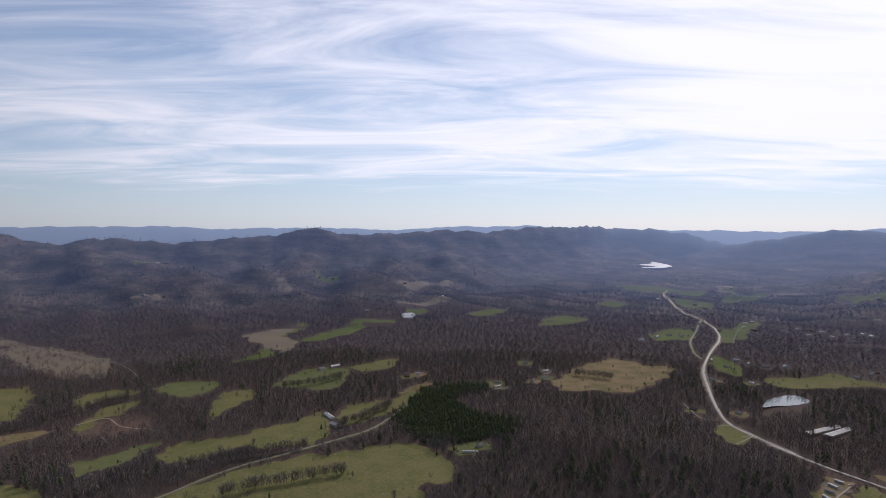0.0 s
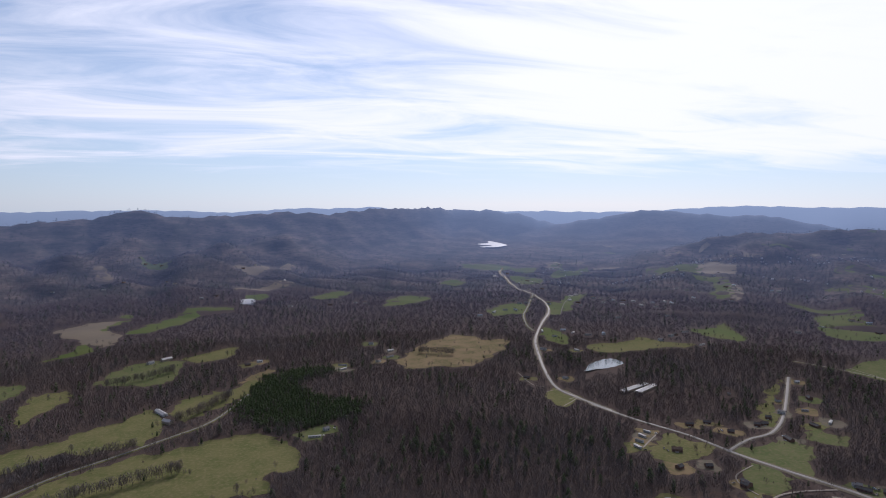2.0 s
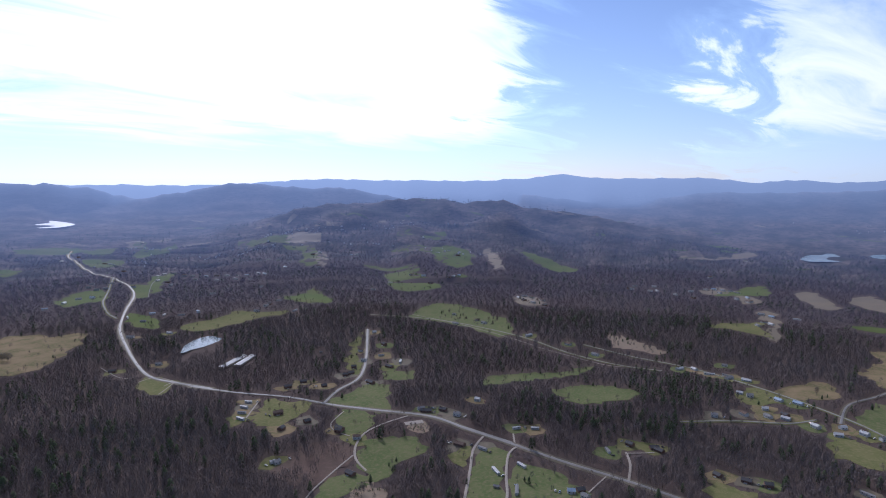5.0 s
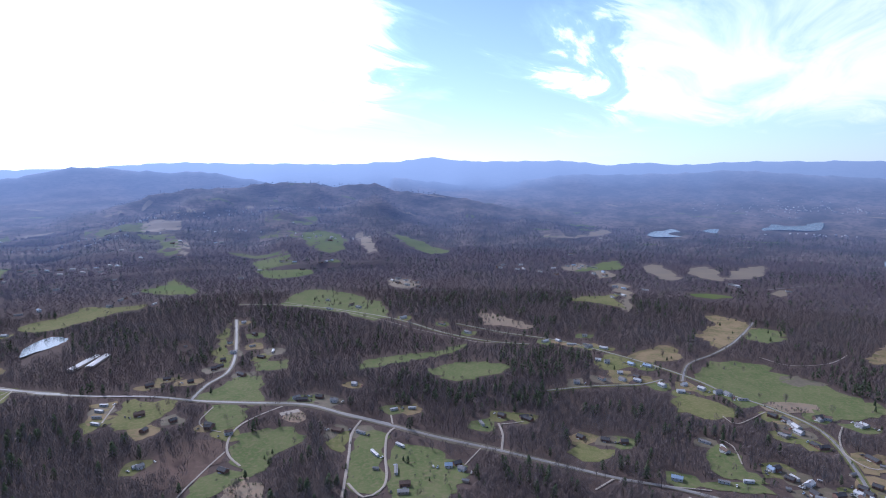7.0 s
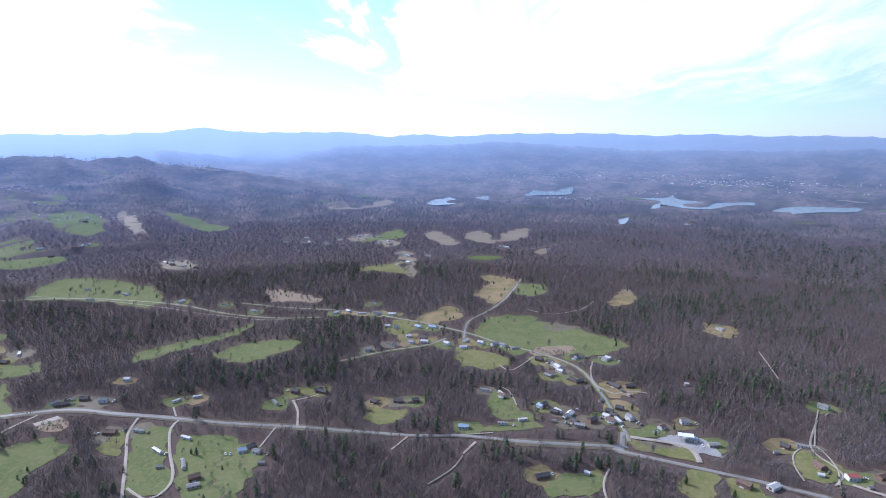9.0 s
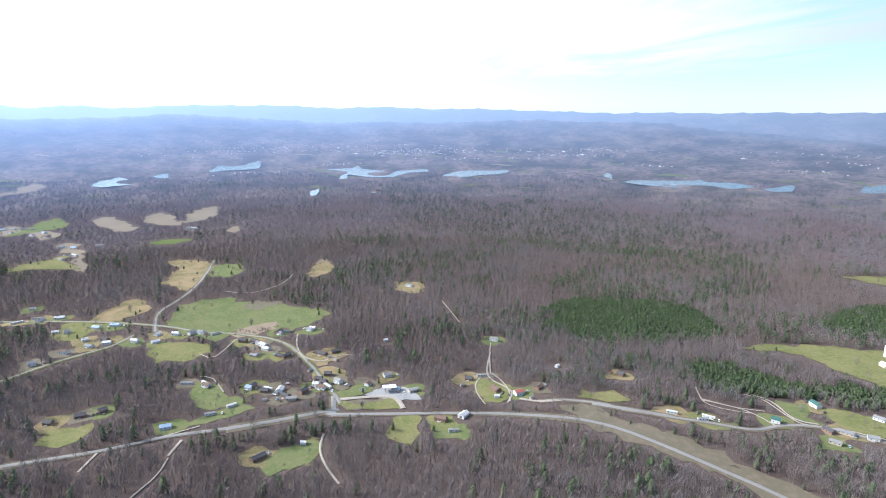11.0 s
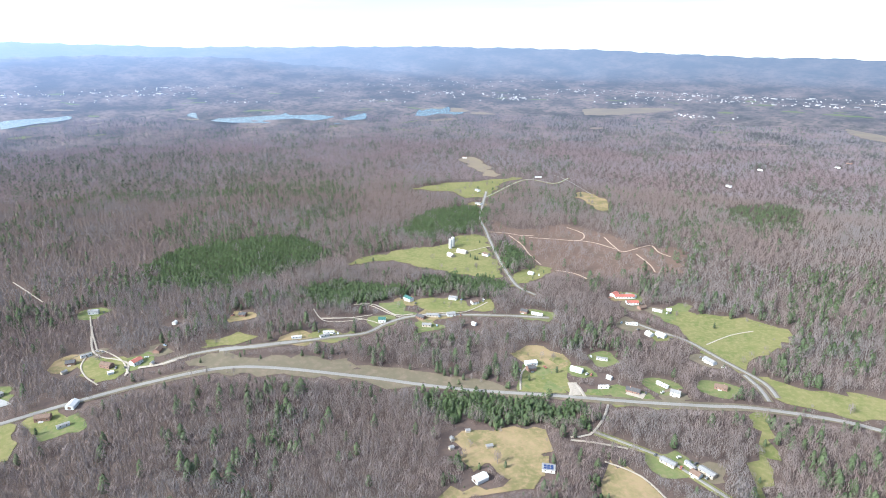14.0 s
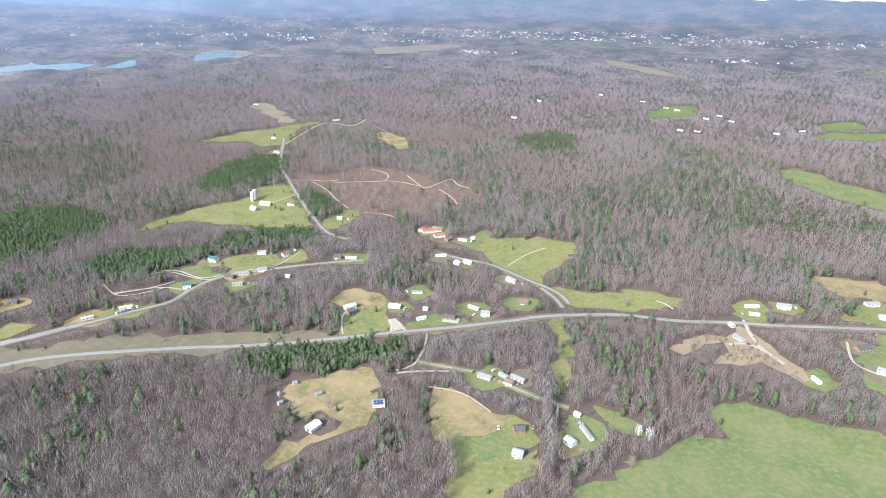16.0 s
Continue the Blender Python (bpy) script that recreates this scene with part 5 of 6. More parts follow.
building("shed", 228, -378, 60, 4)
building("shed", 234, -389, 144, 5)
building("house_red", 206, -788, 34, 37)
building("house_red", 191, -775, 32, 20)
building("house_white", 135, -701, 162, 15)
building("house_white", 74, -663, 148, 22)
building("house_brown", 54, -609, 6, 15)
building("house_white", 89, -569, 4, 12)
building("house_white", 199, -797, 176, 25)
building("house_green", 439, -612, 167, 19)
building("trailer", 456, -477, 34, 16)
building("mobile", 376, -561, 28, 14)
building("mobile", 385, -587, 29, 19)
building("house_white", 367, -602, 42, 13)
building("house_white", 391, -646, 13, 14)
building("trailer", 278, -663, 9, 18)
building("house_white", 360, -649, 58, 12)
building("house_green", 427, -540, 33, 11)
building("farm", 490, -800, 162, 15)
building("farm", 484, -825, 0, 22)
building("silo", 515, -847, 16, 1)
building("silo", 513, -836, 15, 1)
building("house_white", 445, -835, 174, 15)
building("house_white", 691, -1244, 160, 27)
building("trailer", 630, -1453, 42, 22)
building("house_white", 628, -1137, 174, 20)
building("house_white", 948, -1618, 12, 16)
building("trailer", -506, -1685, 30, 55)
building("trailer", 476, -446, 49, 14)
building("gas_canopy", 639, -180, 82, 12)
building("house_blue", 640, -188, 42, 13)
building("mobile", 630, -206, 102, 15)
building("house_white", 661, -160, 132, 9)
building("barn", 555, -238, 126, 15)
building("house_brown", 557, -213, 46, 16)
building("trailer", 531, -217, 75, 12)
building("house_red", 576, -315, 97, 14)
building("house_brown", 596, -295, 15, 16)
building("house_white", 750, -367, 45, 15)
building("house_dark", 636, -279, 50, 10)
building("trailer", 454, -468, 67, 14)
building("house_dark", 550, -26, 116, 19)
building("shed_white", 562, -70, 63, 6)
building("house_blue", 635, 58, 91, 14)
building("trailer", 647, 15, 92, 14)
building("trailer", 658, -7, 109, 11)
building("house_dark", 694, 144, 93, 13)
building("house_dark", 689, 172, 67, 11)
building("house_dark", 696, 123, 115, 10)
building("trailer", 667, 290, 45, 16)
building("house_blue", 548, 276, 123, 9)
building("shed", 527, 246, 98, 11)
building("house_white", 548, 260, 84, 5)
building("house_white", 717, 18, 45, 13)
building("house_white", 823, -55, 32, 15)
building("house_white", 872, -90, 79, 15)
building("house_white", 869, -129, 47, 12)
building("house_white", 668, -106, 49, 14)
building("house_dark", 690, -107, 64, 9)
building("house_white", 793, -44, 73, 11)
building("house_dark", 771, -79, 124, 17)
building("house_blue", 693, -28, 48, 8)
building("house_dark", 680, -44, 64, 10)
building("house_blue", 973, 142, 69, 18)
building("house_white", 1044, 226, 83, 21)
building("trailer", 1055, 257, 79, 28)
building("house_white", 899, 144, 78, 14)
building("house_white", 960, 202, 109, 11)
building("house_white", 885, 83, 110, 13)
building("house_white", 910, 58, 61, 13)
building("house_dark", 709, 244, 74, 15)
building("house_dark", 495, 572, 114, 9)
building("house_dark", 432, 481, 90, 14)
building("shed_white", 392, 566, 164, 7)
building("house_brown", 563, 432, 96, 17)
building("house_dark", 613, 528, 123, 21)
building("trailer", 565, 346, 72, 16)
building("trailer", 536, 361, 59, 20)
building("trailer", 571, 404, 85, 16)
building("trailer", 514, 320, 32, 22)
building("shed", 508, 341, 108, 8)
building("mobile", 480, 291, 121, 13)
building("trailer", 448, 307, 107, 16)
building("house_dark", 488, 625, 165, 10)
building("trailer", 645, 404, 147, 12)
building("trailer", 661, 386, 123, 12)
building("house_dark", 657, 681, 82, 18)
building("house_dark", 674, 746, 170, 14)
building("house_dark", 738, 719, 92, 18)
building("trailer", 774, 774, 146, 9)
building("house_white", 769, 823, 164, 10)
building("house_dark", 601, 726, 150, 11)
building("house_white", 1065, 831, 81, 21)
building("house_white", 1106, 782, 79, 25)
building("house_white", 692, 499, 103, 9)
building("house_white", -273, 1322, 47, 17)
building("farm", -247, 1339, 45, 29)
building("barn", -194, 998, 122, 50)
building("farm", -176, 949, 140, 20)
building("trailer", 30, 848, 179, 23)
building("house_white", 47, 871, 26, 9)
building("trailer", 99, 1215, 160, 26)
building("trailer", 97, 1182, 41, 26)
building("house_white", 179, 1396, 171, 13)
building("house_white", 174, 1241, 58, 27)
building("house_white", 212, 1324, 20, 20)
building("trailer", 203, 1274, 28, 33)
building("house_white", 614, 1233, 107, 16)
building("greenhouse", -136, 2077, 18, 58)
building("greenhouse", -129, 2016, 3, 49)
building("trailer", 479, 744, 119, 13)
building("trailer", 463, 730, 106, 15)
building("trailer", 449, 714, 119, 14)
building("trailer", 436, 697, 100, 16)
building("house_white", 545, 1258, 131, 18)
building("house_dark", 429, 1065, 140, 15)
building("house_white", 497, 1042, 123, 13)
building("farm", -22, 2492, 78, 152)
building("house_white", 1118, 278, 93, 11)
building("house_blue", 969, 166, 60, 14)
building("trailer", 1045, 283, 116, 21)
building("house_white", 1040, 251, 154, 19)
building("house_white", 965, 217, 92, 11)
building("house_white", 918, 173, 109, 10)
building("house_white", 1044, 331, 155, 19)
building("house_white", 1059, 311, 56, 14)
building("house_white", 1063, 640, 155, 26)
building("house_white", 1059, 549, 76, 21)
building("house_white", 1033, 480, 75, 19)
building("house_white", 629, 487, 105, 12)
building("house_dark", 631, 513, 104, 13)
building("house_white", 615, 539, 151, 12)
building("trailer", 1357, 1314, 106, 20)
building("house_white", 1738, 378, 161, 24)
building("house_white", 1869, 481, 54, 23)
building("house_white", 2074, 575, 144, 27)
building("house_white", 1787, 709, 151, 30)
building("house_white", 1805, 658, 125, 24)
building("house_dark", 594, 768, 143, 14)
building("house_dark", 559, 761, 159, 14)
building("house_white", 497, 541, 144, 12)
building("house_brown", 479, 675, 155, 16)
building("house_dark", 452, 631, 19, 11)
building("house_dark", 701, 277, 80, 12)
building("house_white", 734, 778, 103, 10)
building("house_dark", 699, 765, 133, 11)
building("house_dark", 661, 744, 132, 11)
building("trailer", 770, 723, 36, 19)
building("house_white", 874, 894, 157, 10)
building("house_dark", 822, 814, 75, 12)
building("shed", 719, 876, 122, 7)
building("house_white", 916, 82, 140, 11)
building("house_white", 908, 37, 133, 14)
building("trailer", 896, 5, 115, 17)
building("trailer", 732, 40, 71, 17)
building("shed", 659, -42, 85, 6)
building("house_white", 677, -61, 154, 13)
building("house_dark", 665, -85, 126, 13)
building("house_dark", 767, -142, 108, 16)
building("shed", 751, -131, 81, 6)
building("house_white", 677, -188, 98, 12)
building("house_dark", 394, -575, 0, 14)
building("shed_white", 330, -595, 178, 5)
building("house_dark", 294, -660, 2, 12)
building("house_white", 345, -790, 1, 9)
building("house_red", 219, -787, 75, 11)
building("house_brown", 176, -768, 59, 14)
building("trailer", 173, -711, 27, 18)
building("house_white", 147, -695, 153, 11)
building("trailer", 157, -771, 2, 15)
building("shed_white", 145, -782, 33, 6)
building("trailer", 173, -600, 15, 15)
building("shed_white", 153, -564, 170, 5)
building("trailer", 104, -580, 161, 16)
building("shed", 739, -137, 36, 7)
building("shed_white", 790, -218, 92, 7)
building("trailer", 639, -297, 74, 14)
building("shed", 622, -265, 96, 7)
building("shed_white", 579, -289, 71, 7)
building("house_brown", 580, -343, 118, 13)
building("shed", 559, -322, 118, 6)
building("shed_white", 628, -397, 114, 6)
building("house_dark", 1505, 1869, 120, 21)
building("house_blue", 1534, 1865, 122, 19)
building("house_white", 1513, 1814, 65, 20)
building("house_white", 1385, 1855, 141, 19)
building("house_blue", 1310, 1781, 104, 26)
building("house_blue", 1631, 1794, 175, 25)
building("house_white", 1650, 1783, 142, 21)
building("trailer", 1330, 1906, 154, 20)
building("house_blue", 1172, 1702, 102, 20)
building("house_white", 1459, 1320, 170, 22)
building("house_blue", 1461, 1270, 140, 20)
building("house_white", 1503, 1181, 9, 22)
building("house_dark", 1487, 1189, 116, 22)
building("house_blue", 1523, 1176, 10, 19)
building("house_dark", 1428, 1212, 162, 26)
building("house_white", 1430, 877, 133, 19)
building("house_white", 1400, 876, 54, 20)
building("trailer", 2250, 2087, 167, 19)
building("house_white", 1121, 812, 128, 14)
building("house_white", 1133, 888, 104, 11)
building("house_white", 895, 1298, 17, 20)
building("trailer", 909, 1201, 20, 26)
building("trailer", 961, 1336, 176, 25)
building("house_white", 1244, 1275, 118, 20)
building("house_blue", 1869, 506, 86, 19)
building("house_white", 1875, 461, 93, 23)
building("trailer", 1858, 439, 75, 23)
building("house_blue", 1790, 397, 40, 19)
building("house_white", 1801, 550, 131, 22)
building("house_white", 1605, 324, 75, 19)
building("house_blue", 1587, 298, 65, 20)
building("house_white", 1512, 298, 140, 20)
building("trailer", 1589, 246, 82, 22)
building("trailer", 2308, -595, 93, 19)
building("house_dark", 2355, -623, 84, 25)
building("house_white", 1730, 40, 61, 22)
building("house_white", 1754, 56, 62, 20)
building("house_white", 1728, -74, 98, 23)
building("house_white", 971, 2373, 146, 25)
building("trailer", 968, 2310, 155, 25)
building("house_dark", 966, 2406, 123, 20)
building("house_dark", 967, 2648, 29, 22)
building("house_white", 870, 2549, 15, 24)
building("trailer", 977, 2278, 148, 24)
building("house_white", 713, 1897, 148, 23)
building("house_white", 739, 1941, 140, 19)
building("house_white", 743, 1856, 156, 20)
building("trailer", 944, 1952, 175, 21)
building("house_white", 983, 1991, 10, 25)
building("house_white", 1016, 1999, 164, 19)
building("house_white", 997, 1887, 143, 23)
building("house_white", 1014, 1866, 10, 20)
building("house_blue", 1042, 1833, 99, 20)
building("house_dark", 1070, 1817, 130, 26)
building("house_white", 1094, 1797, 131, 25)
building("trailer", 1114, 1771, 90, 21)
building("house_blue", 1131, 1741, 134, 26)
building("house_white", 1173, 1738, 87, 20)
building("house_white", 1356, 1883, 141, 20)
building("house_white", 1364, 1665, 158, 22)
building("house_white", 912, 1574, 161, 25)
building("house_white", 1061, 1559, 3, 21)
building("trailer", 619, 1437, 72, 20)
building("house_blue", 674, 1433, 164, 19)
building("trailer", 687, 1402, 47, 23)
building("trailer", 712, 1370, 149, 20)
building("house_blue", 749, 1361, 73, 20)
building("house_blue", 663, 1741, 120, 22)
building("house_blue", 522, 1655, 172, 26)
building("house_dark", -516, 2765, 22, 19)
building("house_dark", -597, 2858, 55, 19)
building("house_white", -630, 2896, 155, 22)
building("house_dark", -191, 2721, 11, 26)
building("house_white", -145, 2795, 67, 19)
building("trailer", -280, 2332, 147, 25)
building("house_dark", -232, 2091, 158, 20)
building("house_white", -403, 2385, 27, 21)
building("house_white", -1211, 2787, 67, 20)
building("house_white", -1391, 2792, 2, 26)
building("house_white", -1384, 2826, 57, 20)
building("house_white", -1315, 2781, 51, 26)
building("house_dark", -1281, 2783, 40, 21)
building("house_dark", -571, 2378, 79, 20)
building("house_white", -61, 1272, 177, 14)
building("house_dark", -83, 1251, 8, 14)
building("house_white", 783, 1910, 135, 20)
building("house_white", 898, 1782, 33, 20)


# ---- vehicles parked beside the houses ----
def car(paint, seed):
    ob = new("car")
    bm = bmesh.new()
    side = [(-2.2, 0.35), (2.2, 0.35), (2.25, 0.8), (1.3, 0.95), (-2.1, 1.0), (-2.25, 0.7)]
    l, r_ = [bm.verts.new((a, -0.9, c)) for a, c in side], [bm.verts.new((a, 0.9, c)) for a, c in side]
    bm.faces.new(l)
    bm.faces.new(r_[::-1])
    for i in range(6):
        bm.faces.new([l[i], r_[i], r_[(i + 1) % 6], l[(i + 1) % 6]])
    bmesh.ops.recalc_face_normals(bm, faces=bm.faces)
    part("body", bm, paint, ob)
    bm = bmesh.new()
    lo = [bm.verts.new(q) for q in ((-1.7, -0.82, 0.95), (1.0, -0.82, 0.95), (1.0, 0.82, 0.95), (-1.7, 0.82, 0.95))]
    hi = [bm.verts.new(q) for q in ((-1.3, -0.7, 1.5), (0.4, -0.7, 1.5), (0.4, 0.7, 1.5), (-1.3, 0.7, 1.5))]
    for f in ((0, 1, 5, 4), (1, 2, 6, 5), (2, 3, 7, 6), (3, 0, 4, 7)):
        bm.faces.new([(lo + hi)[i] for i in f])
    part("cabin", bm, M_GLASS, ob, "dark car windows")
    bm = bmesh.new()
    box(bm, -1.3, 0.4, -0.7, 0.7, 1.49, 1.55)
    part("roof", bm, paint, ob)
    for wx in (-1.35, 1.35):
        for wy in (-0.85, 0.85):
            bm = bmesh.new()
            bmesh.ops.create_cone(bm, cap_ends=True, segments=12, radius1=0.34, radius2=0.34, depth=0.22, matrix=Matrix.Translation((wx, wy, 0.34)) @ Matrix.Rotation(radians(90), 4, "X"))
            wheel = part("wheel", bm, M_TIRE, ob)
            bm = bmesh.new()
            bmesh.ops.create_cone(bm, cap_ends=True, segments=10, radius1=0.2, radius2=0.2, depth=0.24, matrix=Matrix.Translation((wx, wy, 0.34)) @ Matrix.Rotation(radians(90), 4, "X"))
            part("rim", bm, M_ROOFG, wheel, "grey metal wheel rim")
    return ob


PAINTS = [("white", M_WHITE), ("dark grey", M_ROOFD), ("red", M_ROOFRED), ("silver", M_ROOFG), ("blue", M_ROOFBL)]
fleet = [tagged(car(m, i), c + " car parked in a yard beside a house", "car", "parked cars") for i, (c, m) in enumerate(PAINTS)]
rng = random.Random(12)
n = 0
for hx, hy, turn in HOMES:
    if math.hypot(hx, hy) > 1000 or rng.random() < 0.35:
        continue
    for k in range(rng.choice((1, 1, 2))):
        a = radians(turn) + rng.choice((0, 3.14)) + rng.uniform(-0.3, 0.3)
        cx, cy = hx + (12 + 4 * k) * math.cos(a), hy + (12 + 4 * k) * math.sin(a)
        place = pose(cx, cy, ground_z(cx, cy) + 0.85, 0, 0, turn + rng.uniform(60, 120))
        if n < len(fleet):
            fleet[n].matrix_world = place
        else:
            copy_thing(fleet[rng.choice((0, 0, 1, 1, 2, 3, 3, 4))], place)
        n += 1


# ---- woods ----
def outward(v, middle, lift):
    """Way out of a crown at each corner, and the corners in the order that turns each face outwards."""
    n = (np.asarray(v) - middle) * (1.0, 1.0, 0.27) + (0, 0, lift)
    n /= np.linalg.norm(n, axis=1)[:, None] + 1e-9
    f = v.reshape(-1, 3, 3)
    inward = (np.cross(f[:, 1] - f[:, 0], f[:, 2] - f[:, 0]) * n.reshape(-1, 3, 3).sum(1)).sum(1) < 0
    order = np.arange(len(v)).reshape(-1, 3)
    order[inward] = order[inward][:, ::-1]
    return n[order.ravel()], v[order.ravel()]


def bare_tree(rng, twigs, branches, trunk, width):
    """Bare broad-leaved tree, one unit high: trunk, limbs and a rounded crown of slim upward-reaching twigs."""
    v, mat = [], []
    tw = 0.012
    if trunk == 3:
        for k in range(3):
            a, b = 2 * np.pi * k / 3, 2 * np.pi * (k + 1) / 3
            p, q = np.array([np.cos(a), np.sin(a), 0]) * tw, np.array([np.cos(b), np.sin(b), 0]) * tw
            v += [p, q, np.array([0, 0, 0.85])]
            mat.append(0)
    else:
        a = rng.uniform(0, np.pi)
        p = np.array([np.cos(a), np.sin(a), 0]) * tw * 1.2
        v += [-p, p, np.array([0, 0, 0.8])]
        mat.append(0)
    for k in range(branches):
        a, z = rng.uniform(0, 2 * np.pi), rng.uniform(0.3, 0.6)
        out, rise = rng.uniform(0.1, 0.22), rng.uniform(0.16, 0.3)
        base, tip = np.array([0, 0, z]), np.array([np.cos(a) * out, np.sin(a) * out, min(z + rise, 0.95)])
        w = np.array([-np.sin(a), np.cos(a), 0.3]) * 0.008
        v += [base - w, base + w, tip]
        mat.append(0)
    middle = np.array([rng.normal(0, 0.02), rng.normal(0, 0.02), 0.56])
    for k in range(twigs):
        u, a = 1 - 1.6 * (k + rng.uniform(0.1, 0.9)) / twigs, k * 2.39996 + rng.uniform(-0.4, 0.4)
        size, b = rng.uniform(0.7, 1.08), a + rng.normal(0, 0.25)
        low, top = max(u - rng.uniform(0.25, 0.45), -0.9), min(u + 0.12, 1.0)
        ring_lo, ring_hi = 0.27 * size * math.sqrt(1 - low * low), 0.29 * size * math.sqrt(1 - top * top)
        base = middle + [np.cos(b) * ring_lo, np.sin(b) * ring_lo, 0.43 * size * low]
        tip = middle + [np.cos(a) * ring_hi, np.sin(a) * ring_hi, 0.43 * size * top]
        side = np.array([-np.sin(b), np.cos(b), rng.normal(0, 0.2)]) * width * rng.uniform(0.7, 1.3)
        v += [base - side * 0.6, base + side * 0.6, tip]
        mat.append(1)
    v = np.array(v)
    n, v = outward(v, middle, 0.008)
    return v, np.array(mat), n


def round_tree(rng, leaves, fine=1.0):
    """Evergreen with a full oval crown, one unit high, of many small needle sprays."""
    v, mat = [], []
    p = np.array([0.02, 0, 0])
    v += [-p, p, np.array([0, 0, 0.5])]
    mat.append(0)
    for k in range(leaves):
        u, a = (k + 0.5) / leaves, k * 2.39996 + rng.uniform(-0.3, 0.3)
        z = 0.14 + 0.84 * u
        wide = 0.27 * (1 - u) ** 0.5 * min(1, 0.5 + 3 * u) * rng.uniform(0.7, 1.15)
        c = np.array([np.cos(a) * wide, np.sin(a) * wide, z])
        t_ = np.array([-np.sin(a), np.cos(a), 0])
        size = 0.17 * fine * rng.uniform(0.8, 1.3)
        v += [c - t_ * size * 0.6 - [0, 0, size * 0.35], c + t_ * size * 0.6 - [0, 0, size * 0.35], c * [0.45, 0.45, 1] + [0, 0, size * 0.5]]
        mat.append(1)
    v = np.array(v)
    n, v = outward(v, (0, 0, 0.4), 0.03)
    return v, np.array(mat), n


def plant(name, templates, x, y, tall, wide, mats, label, rng):
    """All trees of one sort joined: each a turned and scaled copy of one of the templates."""
    V, I, N = [], [], []
    which = rng.randint(0, len(templates), len(x))
    z = height(x, y)
    turn = rng.uniform(0, 2 * np.pi, len(x))
    lean = rng.normal(0, 0.03, (2, len(x)))
    for k, (tv, tm, tn) in enumerate(templates):
        s = which == k
        if not s.any():
            continue
        c, n = np.cos(turn[s])[:, None], np.sin(turn[s])[:, None]
        hgt, w = tall[s][:, None], (tall[s] * wide[s])[:, None]
        px_ = (tv[:, 0] * c - tv[:, 1] * n) * w + tv[:, 2] * hgt * lean[0][s][:, None] + x[s][:, None]
        py_ = (tv[:, 0] * n + tv[:, 1] * c) * w + tv[:, 2] * hgt * lean[1][s][:, None] + y[s][:, None]
        pz_ = tv[:, 2] * hgt + z[s][:, None] - 0.2
        V.append(np.stack([px_, py_, pz_], -1).reshape(-1, 3))
        I.append(np.tile(tm, s.sum()))
        N.append(np.stack([tn[:, 0] * c - tn[:, 1] * n, tn[:, 0] * n + tn[:, 1] * c, np.broadcast_to(tn[:, 2], px_.shape)], -1).reshape(-1, 3))
    V, I, N = np.concatenate(V), np.concatenate(I), np.concatenate(N)
    return tagged(mesh_object(name, V, np.arange(len(V)).reshape(-1, 3), mats, I, crown=N), label, "woods", kind="stuff")


def smooth_noise(x, y, scale, seed):
    rng = np.random.RandomState(seed)
    out = np.zeros_like(x)
    for k in range(7):
        a, p, f = rng.uniform(0, 2 * np.pi), rng.uniform(0, 2 * np.pi), rng.uniform(0.6, 2.2) / scale
        out += np.sin((x * np.cos(a) + y * np.sin(a)) * f * 2 * np.pi + p)
    return out / 7 ** 0.5


def ragged_spot(x, y):
    """Spot moved about a little, for stands of trees with uneven edges."""
    return x + 11 * smooth_noise(x, y, 46, 41) + 5 * smooth_noise(x, y, 15, 45), y + 11 * smooth_noise(x, y, 46, 42) + 5 * smooth_noise(x, y, 15, 43)


def scatter(r0, r1, gap, seed, b0=-42, b1=210):
    """Spots on a jittered grid in a ring, between two bearings (clockwise from +y)."""
    rng = np.random.RandomState(seed)
    g = np.arange(-r1, r1, gap)
    x, y = np.meshgrid(g, g)
    x = x.ravel() + rng.uniform(-0.55, 0.55, x.size) * gap
    y = y.ravel() + rng.uniform(-0.55, 0.55, y.size) * gap
    r, b = np.hypot(x, y), np.degrees(np.arctan2(x, y))
    b = np.where(b < -90, b + 360, b)
    k = (r >= r0) & (r < r1) & (b > b0) & (b < b1)
    x, y = x[k], y[k]
    k = ~at(OPEN, x, y)
    x, y = x[k], y[k]
    # woods thin out on the near side of clearings and water, which lie open to the valley
    z, s = height(x, y), shrink(np.hypot(x, y))
    room = np.full(len(x), 99.0)
    for tall in (16.0, 14.0, 12.0, 10.0, 8.0, 6.0, 4.5, 3.0):
        q = (EYE_Z - z) / (EYE_Z - z - tall * s)
        room[at(OPEN, x * q, y * q)] = tall
        room[at(WET, x * q, y * q)] = 0.0
    k = (room > 0.0) & ~((at(FIELD, x, y) == 2) & (rng.uniform(0, 1, len(x)) < 0.72))
    return x[k], y[k], rng, np.where(room < 3.5, 2.0, room * 0.92)[k]


